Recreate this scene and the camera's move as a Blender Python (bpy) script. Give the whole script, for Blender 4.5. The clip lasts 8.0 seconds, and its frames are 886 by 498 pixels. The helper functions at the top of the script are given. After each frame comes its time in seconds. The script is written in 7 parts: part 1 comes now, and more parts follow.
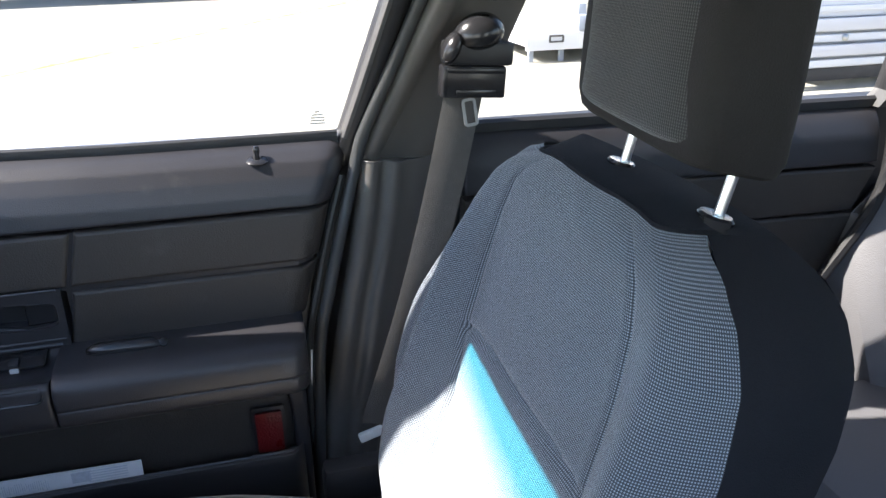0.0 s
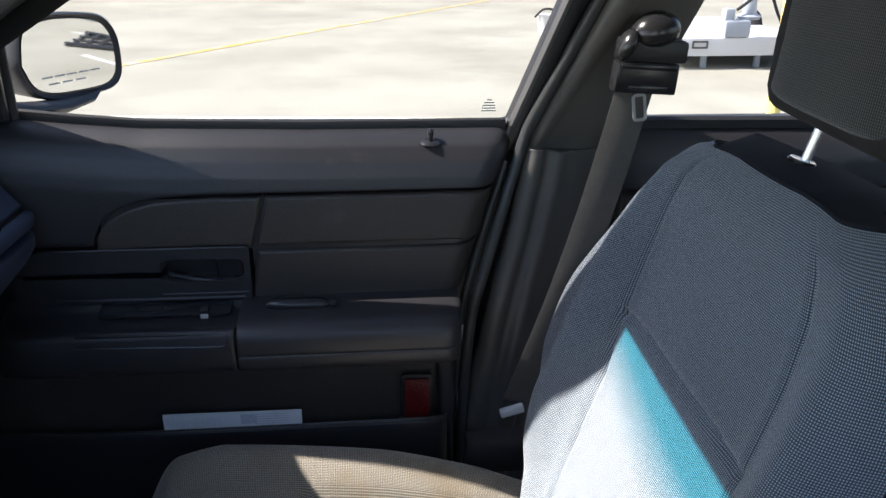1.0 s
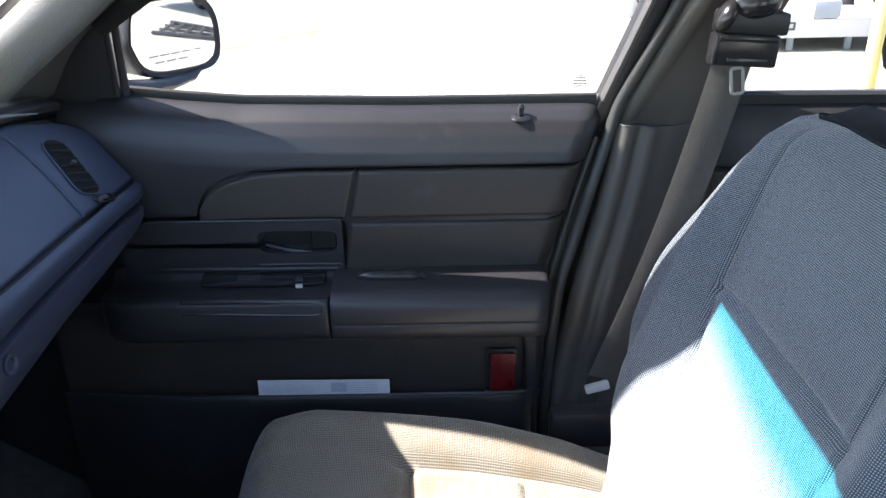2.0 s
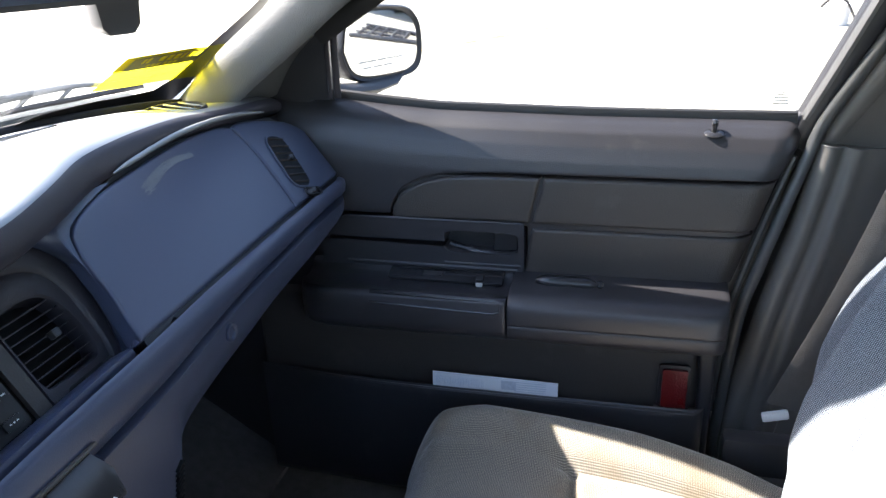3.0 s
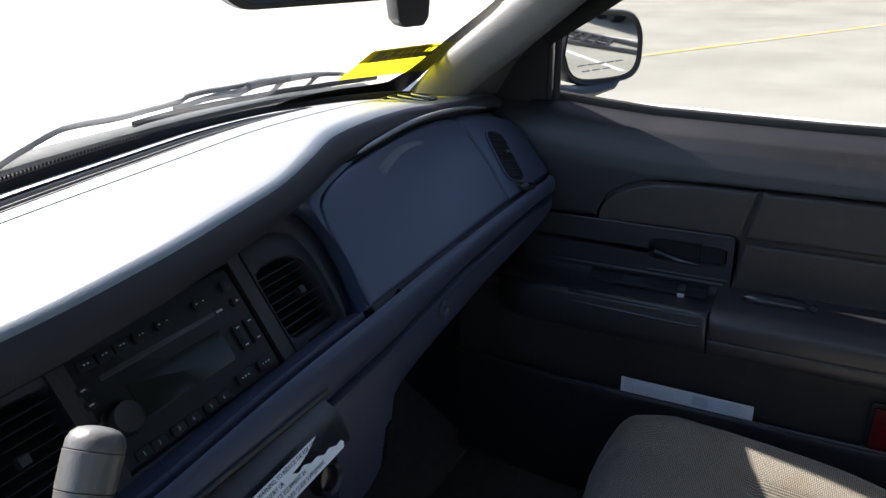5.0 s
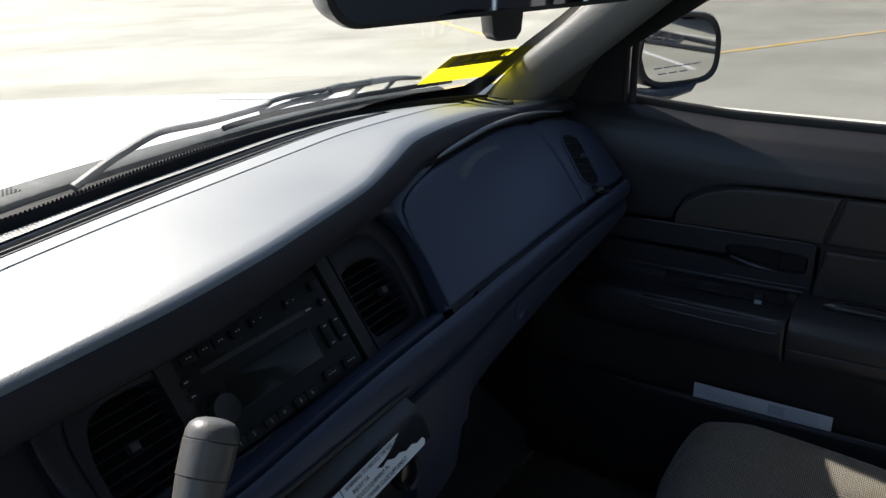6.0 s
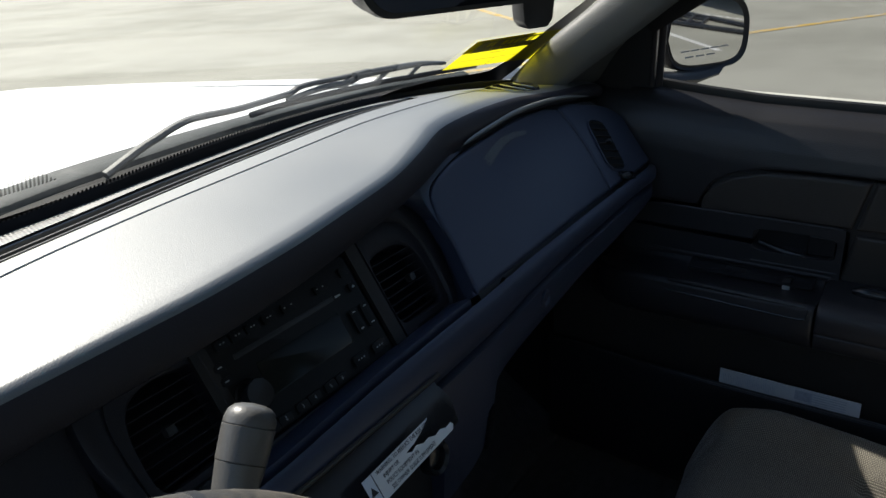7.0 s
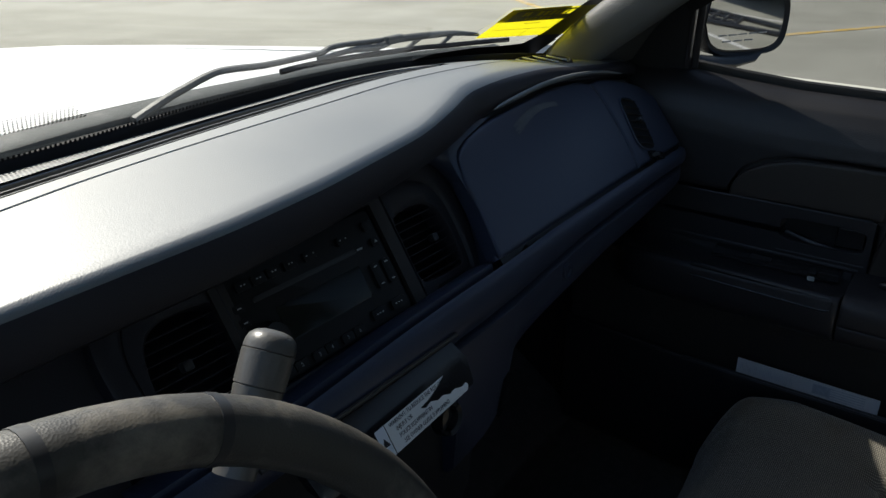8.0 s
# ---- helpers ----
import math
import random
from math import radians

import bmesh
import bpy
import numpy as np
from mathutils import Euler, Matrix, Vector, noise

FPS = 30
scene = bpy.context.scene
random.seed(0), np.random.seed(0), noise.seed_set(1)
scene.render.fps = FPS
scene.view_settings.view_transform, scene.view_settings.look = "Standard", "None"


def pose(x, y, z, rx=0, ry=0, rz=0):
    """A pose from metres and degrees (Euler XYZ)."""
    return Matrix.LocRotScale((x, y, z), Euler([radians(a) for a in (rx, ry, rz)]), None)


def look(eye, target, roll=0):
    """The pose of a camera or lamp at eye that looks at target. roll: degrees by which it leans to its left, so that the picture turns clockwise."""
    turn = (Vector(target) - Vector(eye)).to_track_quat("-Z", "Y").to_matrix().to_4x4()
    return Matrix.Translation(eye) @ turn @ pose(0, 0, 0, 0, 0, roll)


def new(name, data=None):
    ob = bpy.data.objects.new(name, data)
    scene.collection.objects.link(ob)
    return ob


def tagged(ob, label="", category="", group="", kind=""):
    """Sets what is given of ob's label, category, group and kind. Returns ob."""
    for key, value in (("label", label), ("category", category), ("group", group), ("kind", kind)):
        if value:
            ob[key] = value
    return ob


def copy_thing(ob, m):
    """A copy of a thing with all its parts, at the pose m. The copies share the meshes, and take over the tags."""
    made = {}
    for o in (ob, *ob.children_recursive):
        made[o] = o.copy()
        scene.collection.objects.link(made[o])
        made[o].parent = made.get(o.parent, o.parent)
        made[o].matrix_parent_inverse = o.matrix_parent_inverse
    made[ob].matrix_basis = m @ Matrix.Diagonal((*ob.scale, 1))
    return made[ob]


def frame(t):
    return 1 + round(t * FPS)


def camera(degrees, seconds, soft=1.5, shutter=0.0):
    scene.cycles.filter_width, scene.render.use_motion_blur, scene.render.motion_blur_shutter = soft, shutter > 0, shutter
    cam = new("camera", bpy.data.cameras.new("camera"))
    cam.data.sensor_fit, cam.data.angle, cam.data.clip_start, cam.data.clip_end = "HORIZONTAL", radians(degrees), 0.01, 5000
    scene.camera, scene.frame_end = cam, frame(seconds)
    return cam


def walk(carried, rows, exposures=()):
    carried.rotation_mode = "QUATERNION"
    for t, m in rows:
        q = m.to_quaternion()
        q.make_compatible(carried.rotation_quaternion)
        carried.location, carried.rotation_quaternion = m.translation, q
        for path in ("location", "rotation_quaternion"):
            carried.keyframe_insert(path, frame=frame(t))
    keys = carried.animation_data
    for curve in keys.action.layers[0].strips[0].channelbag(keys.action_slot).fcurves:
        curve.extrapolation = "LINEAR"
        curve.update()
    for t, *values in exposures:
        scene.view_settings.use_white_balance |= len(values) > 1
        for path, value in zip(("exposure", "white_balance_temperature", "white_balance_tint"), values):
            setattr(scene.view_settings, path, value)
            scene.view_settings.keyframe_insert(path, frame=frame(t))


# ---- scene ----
cam = camera(60.0, 8.0)

PATH = [
    (0, (-0.244, 0.143, 1.189), (1.551, -0.318, 0.437), -1.1),
    (0.2, (-0.244, 0.140, 1.216), (1.567, -0.306, 0.493), 0.2),
    (0.3, (-0.244, 0.146, 1.221), (1.571, -0.237, 0.473), 0.8),
    (0.5, (-0.271, 0.189, 1.195), (1.558, -0.130, 0.451), -0.6),
    (0.7, (-0.254, 0.215, 1.225), (1.539, -0.038, 0.378), -0.1),
    (1, (-0.287, 0.208, 1.188), (1.559, 0.042, 0.437), 0.1),
    (1.2, (-0.279, 0.198, 1.197), (1.556, 0.081, 0.412), 0.2),
    (2.3, (-0.310, 0.244, 1.172), (1.520, 0.364, 0.374), -1.6),
    (2.5, (-0.307, 0.238, 1.174), (1.486, 0.486, 0.324), -2.2),
    (2.7, (-0.308, 0.219, 1.214), (1.480, 0.571, 0.389), -3.4),
    (3, (-0.337, 0.248, 1.191), (1.458, 0.697, 0.432), -2.1),
    (3.5, (-0.355, 0.256, 1.196), (1.428, 0.838, 0.501), -1.5),
    (4, (-0.359, 0.256, 1.197), (1.382, 0.931, 0.479), -1.6),
    (4.5, (-0.366, 0.266, 1.193), (1.351, 1.009, 0.484), -1.7),
    (5, (-0.381, 0.273, 1.192), (1.258, 1.152, 0.457), -1.5),
    (5.2, (-0.387, 0.278, 1.193), (1.225, 1.191, 0.438), -1.4),
    (6.3, (-0.402, 0.281, 1.207), (1.147, 1.317, 0.483), -2.5),
    (6.5, (-0.401, 0.280, 1.209), (1.151, 1.310, 0.481), -2.0),
    (6.8, (-0.406, 0.279, 1.211), (1.110, 1.334, 0.445), -3.3),
    (7, (-0.406, 0.285, 1.207), (1.107, 1.342, 0.437), -3.2),
    (7.2, (-0.413, 0.286, 1.203), (1.093, 1.359, 0.443), -2.4),
    (7.5, (-0.423, 0.298, 1.199), (1.069, 1.405, 0.459), -1.1),
    (7.7, (-0.420, 0.298, 1.184), (1.060, 1.437, 0.466), -2.8),
    (8, (-0.414, 0.288, 1.180), (1.064, 1.376, 0.384), -0.4),
]
EXPOSURES = [(t, s + 0.72, 6600, tint) for t, s, tint in ((0, 2.48, 14), (0.5, 1.80, 14), (1.0, 1.68, 14), (1.2, 1.74, 14), (2.3, 2.86, 14), (2.7, 2.92, 14), (3.5, 2.62, 14), (4.0, 1.88, 14), (4.5, 1.92, 14), (5.2, 1.28, 13), (6.5, 0.42, 9), (7.0, 0.28, 8), (7.5, 0.26, 7), (8.0, 0.02, 7))]
walk(cam, [(t, look(e, a, r)) for t, e, a, r in PATH], EXPOSURES)

# ---- light ----
SUN_SLOPE = (-0.13, -0.98, -1.0)
world = bpy.data.worlds.new("sky")
scene.world = world
world.use_nodes = True
wn = world.node_tree.nodes
sky = wn.new("ShaderNodeTexSky")
sky.sky_type = 'NISHITA'
sky.sun_disc = False
sky.sun_elevation = radians(45.0)
sky.sun_rotation = radians(7.5)
wn["Background"].inputs["Strength"].default_value = 0.095
world.node_tree.links.new(sky.outputs[0], wn["Background"].inputs["Color"])
sun = new("sun", bpy.data.lights.new("sun", 'SUN'))
sun.data.energy = 5.0
sun.data.angle = radians(0.53)
sun.data.color = (1.0, 0.95, 0.87)
sun.matrix_world = look((0, 0, 10), Vector((0, 0, 10)) + Vector(SUN_SLOPE))


# ---- materials ----
def mat(name, color, rough=0.5, metal=0.0, vary=0.12, vscale=6.0, bump=0.0, bscale=300.0, dirt=None, dscale=3.0, dlo=0.55, dhi=0.75, spec=0.5, rvar=0.1, coat=0.0, crough=0.03, ior=1.5):
    m = bpy.data.materials.new(name)
    m.use_nodes = True
    nt = m.node_tree
    b = nt.nodes["Principled BSDF"]
    b.inputs["Roughness"].default_value = rough
    b.inputs["Metallic"].default_value = metal
    b.inputs["Specular IOR Level"].default_value = spec
    b.inputs["Coat Weight"].default_value = coat
    b.inputs["IOR"].default_value = ior
    b.inputs["Coat Roughness"].default_value = crough
    tc = nt.nodes.new("ShaderNodeTexCoord")
    n1 = nt.nodes.new("ShaderNodeTexNoise")
    n1.inputs["Scale"].default_value = vscale
    n1.inputs["Detail"].default_value = 6
    nt.links.new(tc.outputs["Object"], n1.inputs["Vector"])
    mx = nt.nodes.new("ShaderNodeMix")
    mx.data_type = 'RGBA'
    c = Vector(color)
    mx.inputs[6].default_value = (*(c * (1 - vary)), 1)
    mx.inputs[7].default_value = (*[min(v * (1 + vary), 1.0) for v in c], 1)
    nt.links.new(n1.outputs["Fac"], mx.inputs[0])
    out = mx.outputs[2]
    rmap = nt.nodes.new("ShaderNodeMapRange")
    rmap.inputs["To Min"].default_value = max(rough - rvar, 0.02)
    rmap.inputs["To Max"].default_value = min(rough + rvar, 1.0)
    nt.links.new(n1.outputs["Fac"], rmap.inputs["Value"])
    nt.links.new(rmap.outputs[0], b.inputs["Roughness"])
    if dirt:
        n2 = nt.nodes.new("ShaderNodeTexNoise")
        n2.inputs["Scale"].default_value = dscale
        n2.inputs["Detail"].default_value = 8
        n2.inputs["Roughness"].default_value = 0.65
        nt.links.new(tc.outputs["Object"], n2.inputs["Vector"])
        mr = nt.nodes.new("ShaderNodeMapRange")
        mr.inputs["From Min"].default_value = dlo
        mr.inputs["From Max"].default_value = dhi
        nt.links.new(n2.outputs["Fac"], mr.inputs["Value"])
        m2 = nt.nodes.new("ShaderNodeMix")
        m2.data_type = 'RGBA'
        m2.inputs[7].default_value = (*dirt, 1)
        nt.links.new(mr.outputs[0], m2.inputs[0])
        nt.links.new(out, m2.inputs[6])
        out = m2.outputs[2]
    nt.links.new(out, b.inputs["Base Color"])
    if bump:
        n3 = nt.nodes.new("ShaderNodeTexVoronoi")
        n3.inputs["Scale"].default_value = bscale
        nt.links.new(tc.outputs["Object"], n3.inputs["Vector"])
        bp = nt.nodes.new("ShaderNodeBump")
        bp.inputs["Strength"].default_value = bump
        bp.inputs["Distance"].default_value = 0.001
        nt.links.new(n3.outputs["Distance"], bp.inputs["Height"])
        nt.links.new(bp.outputs[0], b.inputs["Normal"])
    return m


def fabric(name, dark, light, pitch, stain=None):
    """Woven cloth: rows of light threads on a dark ground, laid out along the surface."""
    m = mat(name, dark, 0.92, vary=0.15, vscale=14, spec=0.2, rvar=0.05)
    nt = m.node_tree
    b = nt.nodes["Principled BSDF"]
    old = b.inputs["Base Color"].links[0].from_socket
    uv = nt.nodes.new("ShaderNodeUVMap")
    uv.uv_map = "cloth"
    sep = nt.nodes.new("ShaderNodeSeparateXYZ")
    nt.links.new(uv.outputs[0], sep.inputs[0])

    def mth(op, a, c=None, val=None):
        n = nt.nodes.new("ShaderNodeMath")
        n.operation = op
        nt.links.new(a, n.inputs[0])
        if c is not None:
            nt.links.new(c, n.inputs[1])
        elif val is not None:
            n.inputs[1].default_value = val
        return n.outputs[0]
    k = 2 * math.pi / pitch
    sx = mth('SINE', mth('MULTIPLY', mth('ADD', sep.outputs[0], sep.outputs[1]), val=k))
    sy = mth('SINE', mth('MULTIPLY', mth('SUBTRACT', sep.outputs[0], sep.outputs[1]), val=k))
    w = mth('MULTIPLY', sx, sy)
    mr = nt.nodes.new("ShaderNodeMapRange")
    mr.inputs["From Min"].default_value = 0.05
    mr.inputs["From Max"].default_value = 0.7
    nt.links.new(w, mr.inputs["Value"])
    mx = nt.nodes.new("ShaderNodeMix")
    mx.data_type = 'RGBA'
    mx.inputs[7].default_value = (*light, 1)
    nt.links.new(mr.outputs[0], mx.inputs[0])
    nt.links.new(old, mx.inputs[6])
    res = mx.outputs[2]
    if stain:
        tc = nt.nodes.new("ShaderNodeTexCoord")
        n2 = nt.nodes.new("ShaderNodeTexNoise")
        n2.inputs["Scale"].default_value = 9
        n2.inputs["Detail"].default_value = 7
        nt.links.new(tc.outputs["Object"], n2.inputs["Vector"])
        m3 = nt.nodes.new("ShaderNodeMapRange")
        m3.inputs["From Min"].default_value = 0.52
        m3.inputs["From Max"].default_value = 0.72
        m3.inputs["To Max"].default_value = 0.6
        nt.links.new(n2.outputs["Fac"], m3.inputs["Value"])
        m4 = nt.nodes.new("ShaderNodeMix")
        m4.data_type = 'RGBA'
        m4.inputs[7].default_value = (*stain, 1)
        nt.links.new(m3.outputs[0], m4.inputs[0])
        nt.links.new(res, m4.inputs[6])
        res = m4.outputs[2]
    nt.links.new(res, b.inputs["Base Color"])
    bp = nt.nodes.new("ShaderNodeBump")
    bp.inputs["Strength"].default_value = 0.3
    bp.inputs["Distance"].default_value = 0.0010
    nt.links.new(w, bp.inputs["Height"])
    nt.links.new(bp.outputs[0], b.inputs["Normal"])
    b.inputs["Sheen Weight"].default_value = 0.25
    return m


def pane_glass(name, tint=(0.93, 0.97, 0.95), band=None):
    """Thin clear pane: lets light straight through, with a gloss at grazing angles."""
    m = bpy.data.materials.new(name)
    m.use_nodes = True
    nt = m.node_tree
    nt.nodes.remove(nt.nodes["Principled BSDF"])
    o = nt.nodes["Material Output"]
    tr = nt.nodes.new("ShaderNodeBsdfTransparent")
    tr.inputs[0].default_value = (*tint, 1)
    if band:
        tc = nt.nodes.new("ShaderNodeTexCoord")
        sp = nt.nodes.new("ShaderNodeSeparateXYZ")
        nt.links.new(tc.outputs["Object"], sp.inputs[0])
        mr = nt.nodes.new("ShaderNodeMapRange")
        mr.inputs["From Min"].default_value = band[0]
        mr.inputs["From Max"].default_value = band[1]
        nt.links.new(sp.outputs[2], mr.inputs["Value"])
        mx = nt.nodes.new("ShaderNodeMix")
        mx.data_type = 'RGBA'
        mx.inputs[6].default_value = (*tint, 1)
        mx.inputs[7].default_value = (*band[2], 1)
        nt.links.new(mr.outputs[0], mx.inputs[0])
        nt.links.new(mx.outputs[2], tr.inputs[0])
    gl = nt.nodes.new("ShaderNodeBsdfGlossy")
    gl.inputs["Roughness"].default_value = 0.02
    fr = nt.nodes.new("ShaderNodeFresnel")
    fr.inputs[0].default_value = 1.45
    ms = nt.nodes.new("ShaderNodeMixShader")
    nt.links.new(fr.outputs[0], ms.inputs[0])
    nt.links.new(tr.outputs[0], ms.inputs[1])
    nt.links.new(gl.outputs[0], ms.inputs[2])
    nt.links.new(ms.outputs[0], o.inputs[0])
    return m


M_DASH = mat("dash_vinyl", (0.0325, 0.0395, 0.0680), 0.40, vary=0.1, bump=0.12, bscale=700, spec=0.5, vscale=9, dirt=(0.09, 0.09, 0.09), dscale=14, dlo=0.66, dhi=0.85)
# dash vinyl again, with its gloss raised so the top reads as sunlit
M_DASHTOP = mat("sunlit_dash_vinyl", (0.042, 0.047, 0.049), 0.50, vary=0.08, bump=0.11, bscale=900, vscale=9, spec=1.0, ior=1.85, rvar=0.05)
M_DOOR = mat("door_vinyl", (0.0262, 0.0256, 0.0290), 0.40, vary=0.12, bump=0.2, bscale=700, vscale=7, dirt=(0.075, 0.07, 0.065), dscale=9, dlo=0.62, dhi=0.85)
M_INSERT = mat("insert_vinyl", (0.0385, 0.0332, 0.0300), 0.52, vary=0.12, bump=0.3, bscale=500, vscale=11, dirt=(0.075, 0.07, 0.065), dscale=11, dlo=0.6, dhi=0.85)
M_BLACK = mat("black_plastic", (0.022, 0.022, 0.024), 0.42, vary=0.2, vscale=20)
M_SATIN = mat("satin_black", (0.02, 0.02, 0.022), 0.22, vary=0.15, vscale=25, bump=0.05, bscale=600)
M_RUBBER = mat("rubber", (0.012, 0.012, 0.013), 0.65, vary=0.25, vscale=30, bump=0.2, bscale=400)
M_PILLAR = mat("pillar_plastic", (0.0720, 0.0711, 0.0686), 0.5, vary=0.12, bump=0.35, bscale=650, vscale=10, dirt=(0.062, 0.06, 0.055), dscale=16, dlo=0.6, dhi=0.8)
M_BPILLAR = mat("column_plastic", (0.105, 0.099, 0.091), 0.34, vary=0.12, bump=0.15, bscale=650, vscale=8)
M_CARPET = mat("carpet", (0.085, 0.083, 0.084), 0.98, vary=0.4, vscale=60, bump=0.8, bscale=500, spec=0.1)
M_HEADLINER = mat("headliner_cloth", (0.42, 0.42, 0.40), 0.95, vary=0.08, vscale=30, bump=0.3, bscale=500, spec=0.1)
M_BELT = mat("belt_webbing", (0.095, 0.090, 0.084), 0.8, vary=0.15, vscale=80, bump=0.5, bscale=900, spec=0.2)
M_CHROME = mat("chrome", (0.85, 0.86, 0.87), 0.28, 1.0, vary=0.05, rvar=0.04)
M_STEEL = mat("worn_steel", (0.45, 0.45, 0.44), 0.35, 1.0, vary=0.2, vscale=20)
M_RED = mat("red_reflector", (0.12, 0.008, 0.009), 0.3, vary=0.15, vscale=40, bump=0.6, bscale=350)
M_PAPER = mat("paper", (0.72, 0.74, 0.78), 0.8, vary=0.05, vscale=20)
M_INK = mat("faded_ink", (0.50, 0.54, 0.62), 0.8, vary=0.3, vscale=200)
M_FABRIC = fabric("seat_cloth", (0.046, 0.055, 0.068), (0.275, 0.315, 0.362), 0.0042)
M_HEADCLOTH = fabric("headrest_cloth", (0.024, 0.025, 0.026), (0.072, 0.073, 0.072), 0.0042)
M_CUSHION = fabric("cushion_cloth", (0.082, 0.075, 0.064), (0.29, 0.262, 0.212), 0.0044, stain=(0.10, 0.07, 0.035))
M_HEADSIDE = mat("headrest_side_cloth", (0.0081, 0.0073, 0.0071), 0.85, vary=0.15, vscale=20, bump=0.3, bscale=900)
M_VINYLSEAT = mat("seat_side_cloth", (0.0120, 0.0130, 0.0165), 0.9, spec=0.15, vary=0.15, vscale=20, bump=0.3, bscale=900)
M_REAR = mat("rear_seat_vinyl", (0.140, 0.140, 0.146), 0.6, vary=0.1, vscale=10, bump=0.3, bscale=500)
M_WHITEPAINT = mat("white_car_paint", (0.80, 0.80, 0.79), 0.45, vary=0.03, vscale=3, coat=0.08, rvar=0.05)
M_GREYPAINT = mat("silver_grey_paint", (0.55, 0.55, 0.58), 0.35, vary=0.05, vscale=3, coat=0.3)
M_CONCRETE = mat("concrete", (0.315, 0.310, 0.268), 0.9, vary=0.20, vscale=0.9, bump=0.5, bscale=60, dirt=(0.225, 0.220, 0.185), dscale=0.40, dlo=0.45, dhi=0.70, spec=0.25)
M_YELLOW = mat("worn_yellow_paint", (0.5084, 0.3444, 0.0820), 0.8, vary=0.2, vscale=3, dirt=(0.45, 0.41, 0.34), dscale=5, dlo=0.45, dhi=0.6)
M_WHITELINE = mat("worn_white_paint", (0.6290, 0.6290, 0.6120), 0.8, vary=0.1, vscale=3, dirt=(0.5, 0.48, 0.45), dscale=5, dlo=0.5, dhi=0.7)
M_WHITEMETAL = mat("white_enamel", (0.6290, 0.6375, 0.6630), 0.4, vary=0.06, vscale=2, dirt=(0.5, 0.48, 0.45), dscale=3, dlo=0.62, dhi=0.8)
M_BLUEDECAL = mat("blue_decal", (0.05, 0.08, 0.32), 0.5, vary=0.1)
M_TYRE = mat("tyre_rubber", (0.02, 0.02, 0.021), 0.8, vary=0.2, vscale=15)
M_DARKSTEEL = mat("dark_steel", (0.05, 0.05, 0.055), 0.5, 0.6, vary=0.2, vscale=6)
M_BRONZE = mat("grey_machine_paint", (0.32, 0.36, 0.42), 0.5, vary=0.15, vscale=8)
M_LABELWHITE = mat("label_white", (0.78, 0.78, 0.76), 0.6, vary=0.05, vscale=30)
M_LABELINK = mat("label_ink", (0.02, 0.02, 0.025), 0.6, vary=0.1)
M_LETTER = mat("button_legend", (0.42, 0.43, 0.42), 0.6, vary=0.05)
M_RADIO = mat("radio_face", (0.0072, 0.0072, 0.0080), 0.5, spec=0.28, vary=0.15, vscale=30, bump=0.05)
M_BROWNBLACK = mat("brown_black_plastic", (0.0160, 0.0128, 0.0116), 0.55, vary=0.15, vscale=20, bump=0.1, bscale=600)
# near-black that holds the shade of outlets, slots and recesses in its colour
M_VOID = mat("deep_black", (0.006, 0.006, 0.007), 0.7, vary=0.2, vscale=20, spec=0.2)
M_COWL = mat("dusty_cowl", (0.0286, 0.0352, 0.0352), 0.65, vary=0.4, vscale=40, bump=0.5, bscale=500, dirt=(0.075, 0.080, 0.078), dscale=25, dlo=0.55, dhi=0.8)
M_PALESLAT = mat("pale_slat", (0.30, 0.30, 0.29), 0.5, vary=0.1, vscale=40)
M_SEAL = mat("seal_rubber", (0.050, 0.052, 0.052), 0.38, vary=0.2, vscale=25, bump=0.1, bscale=500)
M_KNOB = mat("grey_knob_plastic", (0.080, 0.078, 0.076), 0.38, vary=0.08, vscale=20, bump=0.1, bscale=500)
M_WHEEL = mat("worn_wheel_leather", (0.044, 0.041, 0.037), 0.46, vary=0.3, vscale=25, bump=0.13, bscale=1100, dirt=(0.165, 0.147, 0.122), dscale=22, dlo=0.50, dhi=0.68)
M_FRIT = mat("black_glass_border", (0.012, 0.012, 0.012), 0.3, vary=0.2)
M_SCUFF = mat("scuffed_vinyl", (0.105, 0.108, 0.118), 0.75, vary=0.2, vscale=120, bump=0.6, bscale=700)
M_MIRROR = mat("mirror_glass", (0.82, 0.83, 0.83), 0.015, 1.0, vary=0.01, rvar=0.005)
M_DIMMIRROR = mat("mirror_dim_glass", (0.45, 0.47, 0.50), 0.02, 1.0, vary=0.02, rvar=0.005)
M_LCD = mat("radio_display", (0.012, 0.014, 0.013), 0.14, spec=0.22, vary=0.1)
M_GLASS = pane_glass("side_glass", (0.44, 0.445, 0.45))
M_STACK = mat("stack_vinyl", (0.0175, 0.0160, 0.0215), 0.52, spec=0.34, vary=0.12, bump=0.15, bscale=700, vscale=9)
M_WINDSHIELD = pane_glass("windshield_glass", (0.95, 0.955, 0.94), band=(1.280, 1.313, (0.05, 0.42, 0.52)))
M_STICKER = bpy.data.materials.new("yellow_film")
M_STICKER.use_nodes = True
_nt = M_STICKER.node_tree
_b = _nt.nodes["Principled BSDF"]
_b.inputs["Base Color"].default_value = (0.80, 0.74, 0.02, 1)
_b.inputs["Roughness"].default_value = 0.4
_tr = _nt.nodes.new("ShaderNodeBsdfTransparent")
_tr.inputs[0].default_value = (0.95, 0.85, 0.03, 1)
_tl = _nt.nodes.new("ShaderNodeBsdfTranslucent")
_tl.inputs[0].default_value = (0.85, 0.78, 0.02, 1)
_m1 = _nt.nodes.new("ShaderNodeMixShader")
_m1.inputs[0].default_value = 0.55
_m2 = _nt.nodes.new("ShaderNodeMixShader")
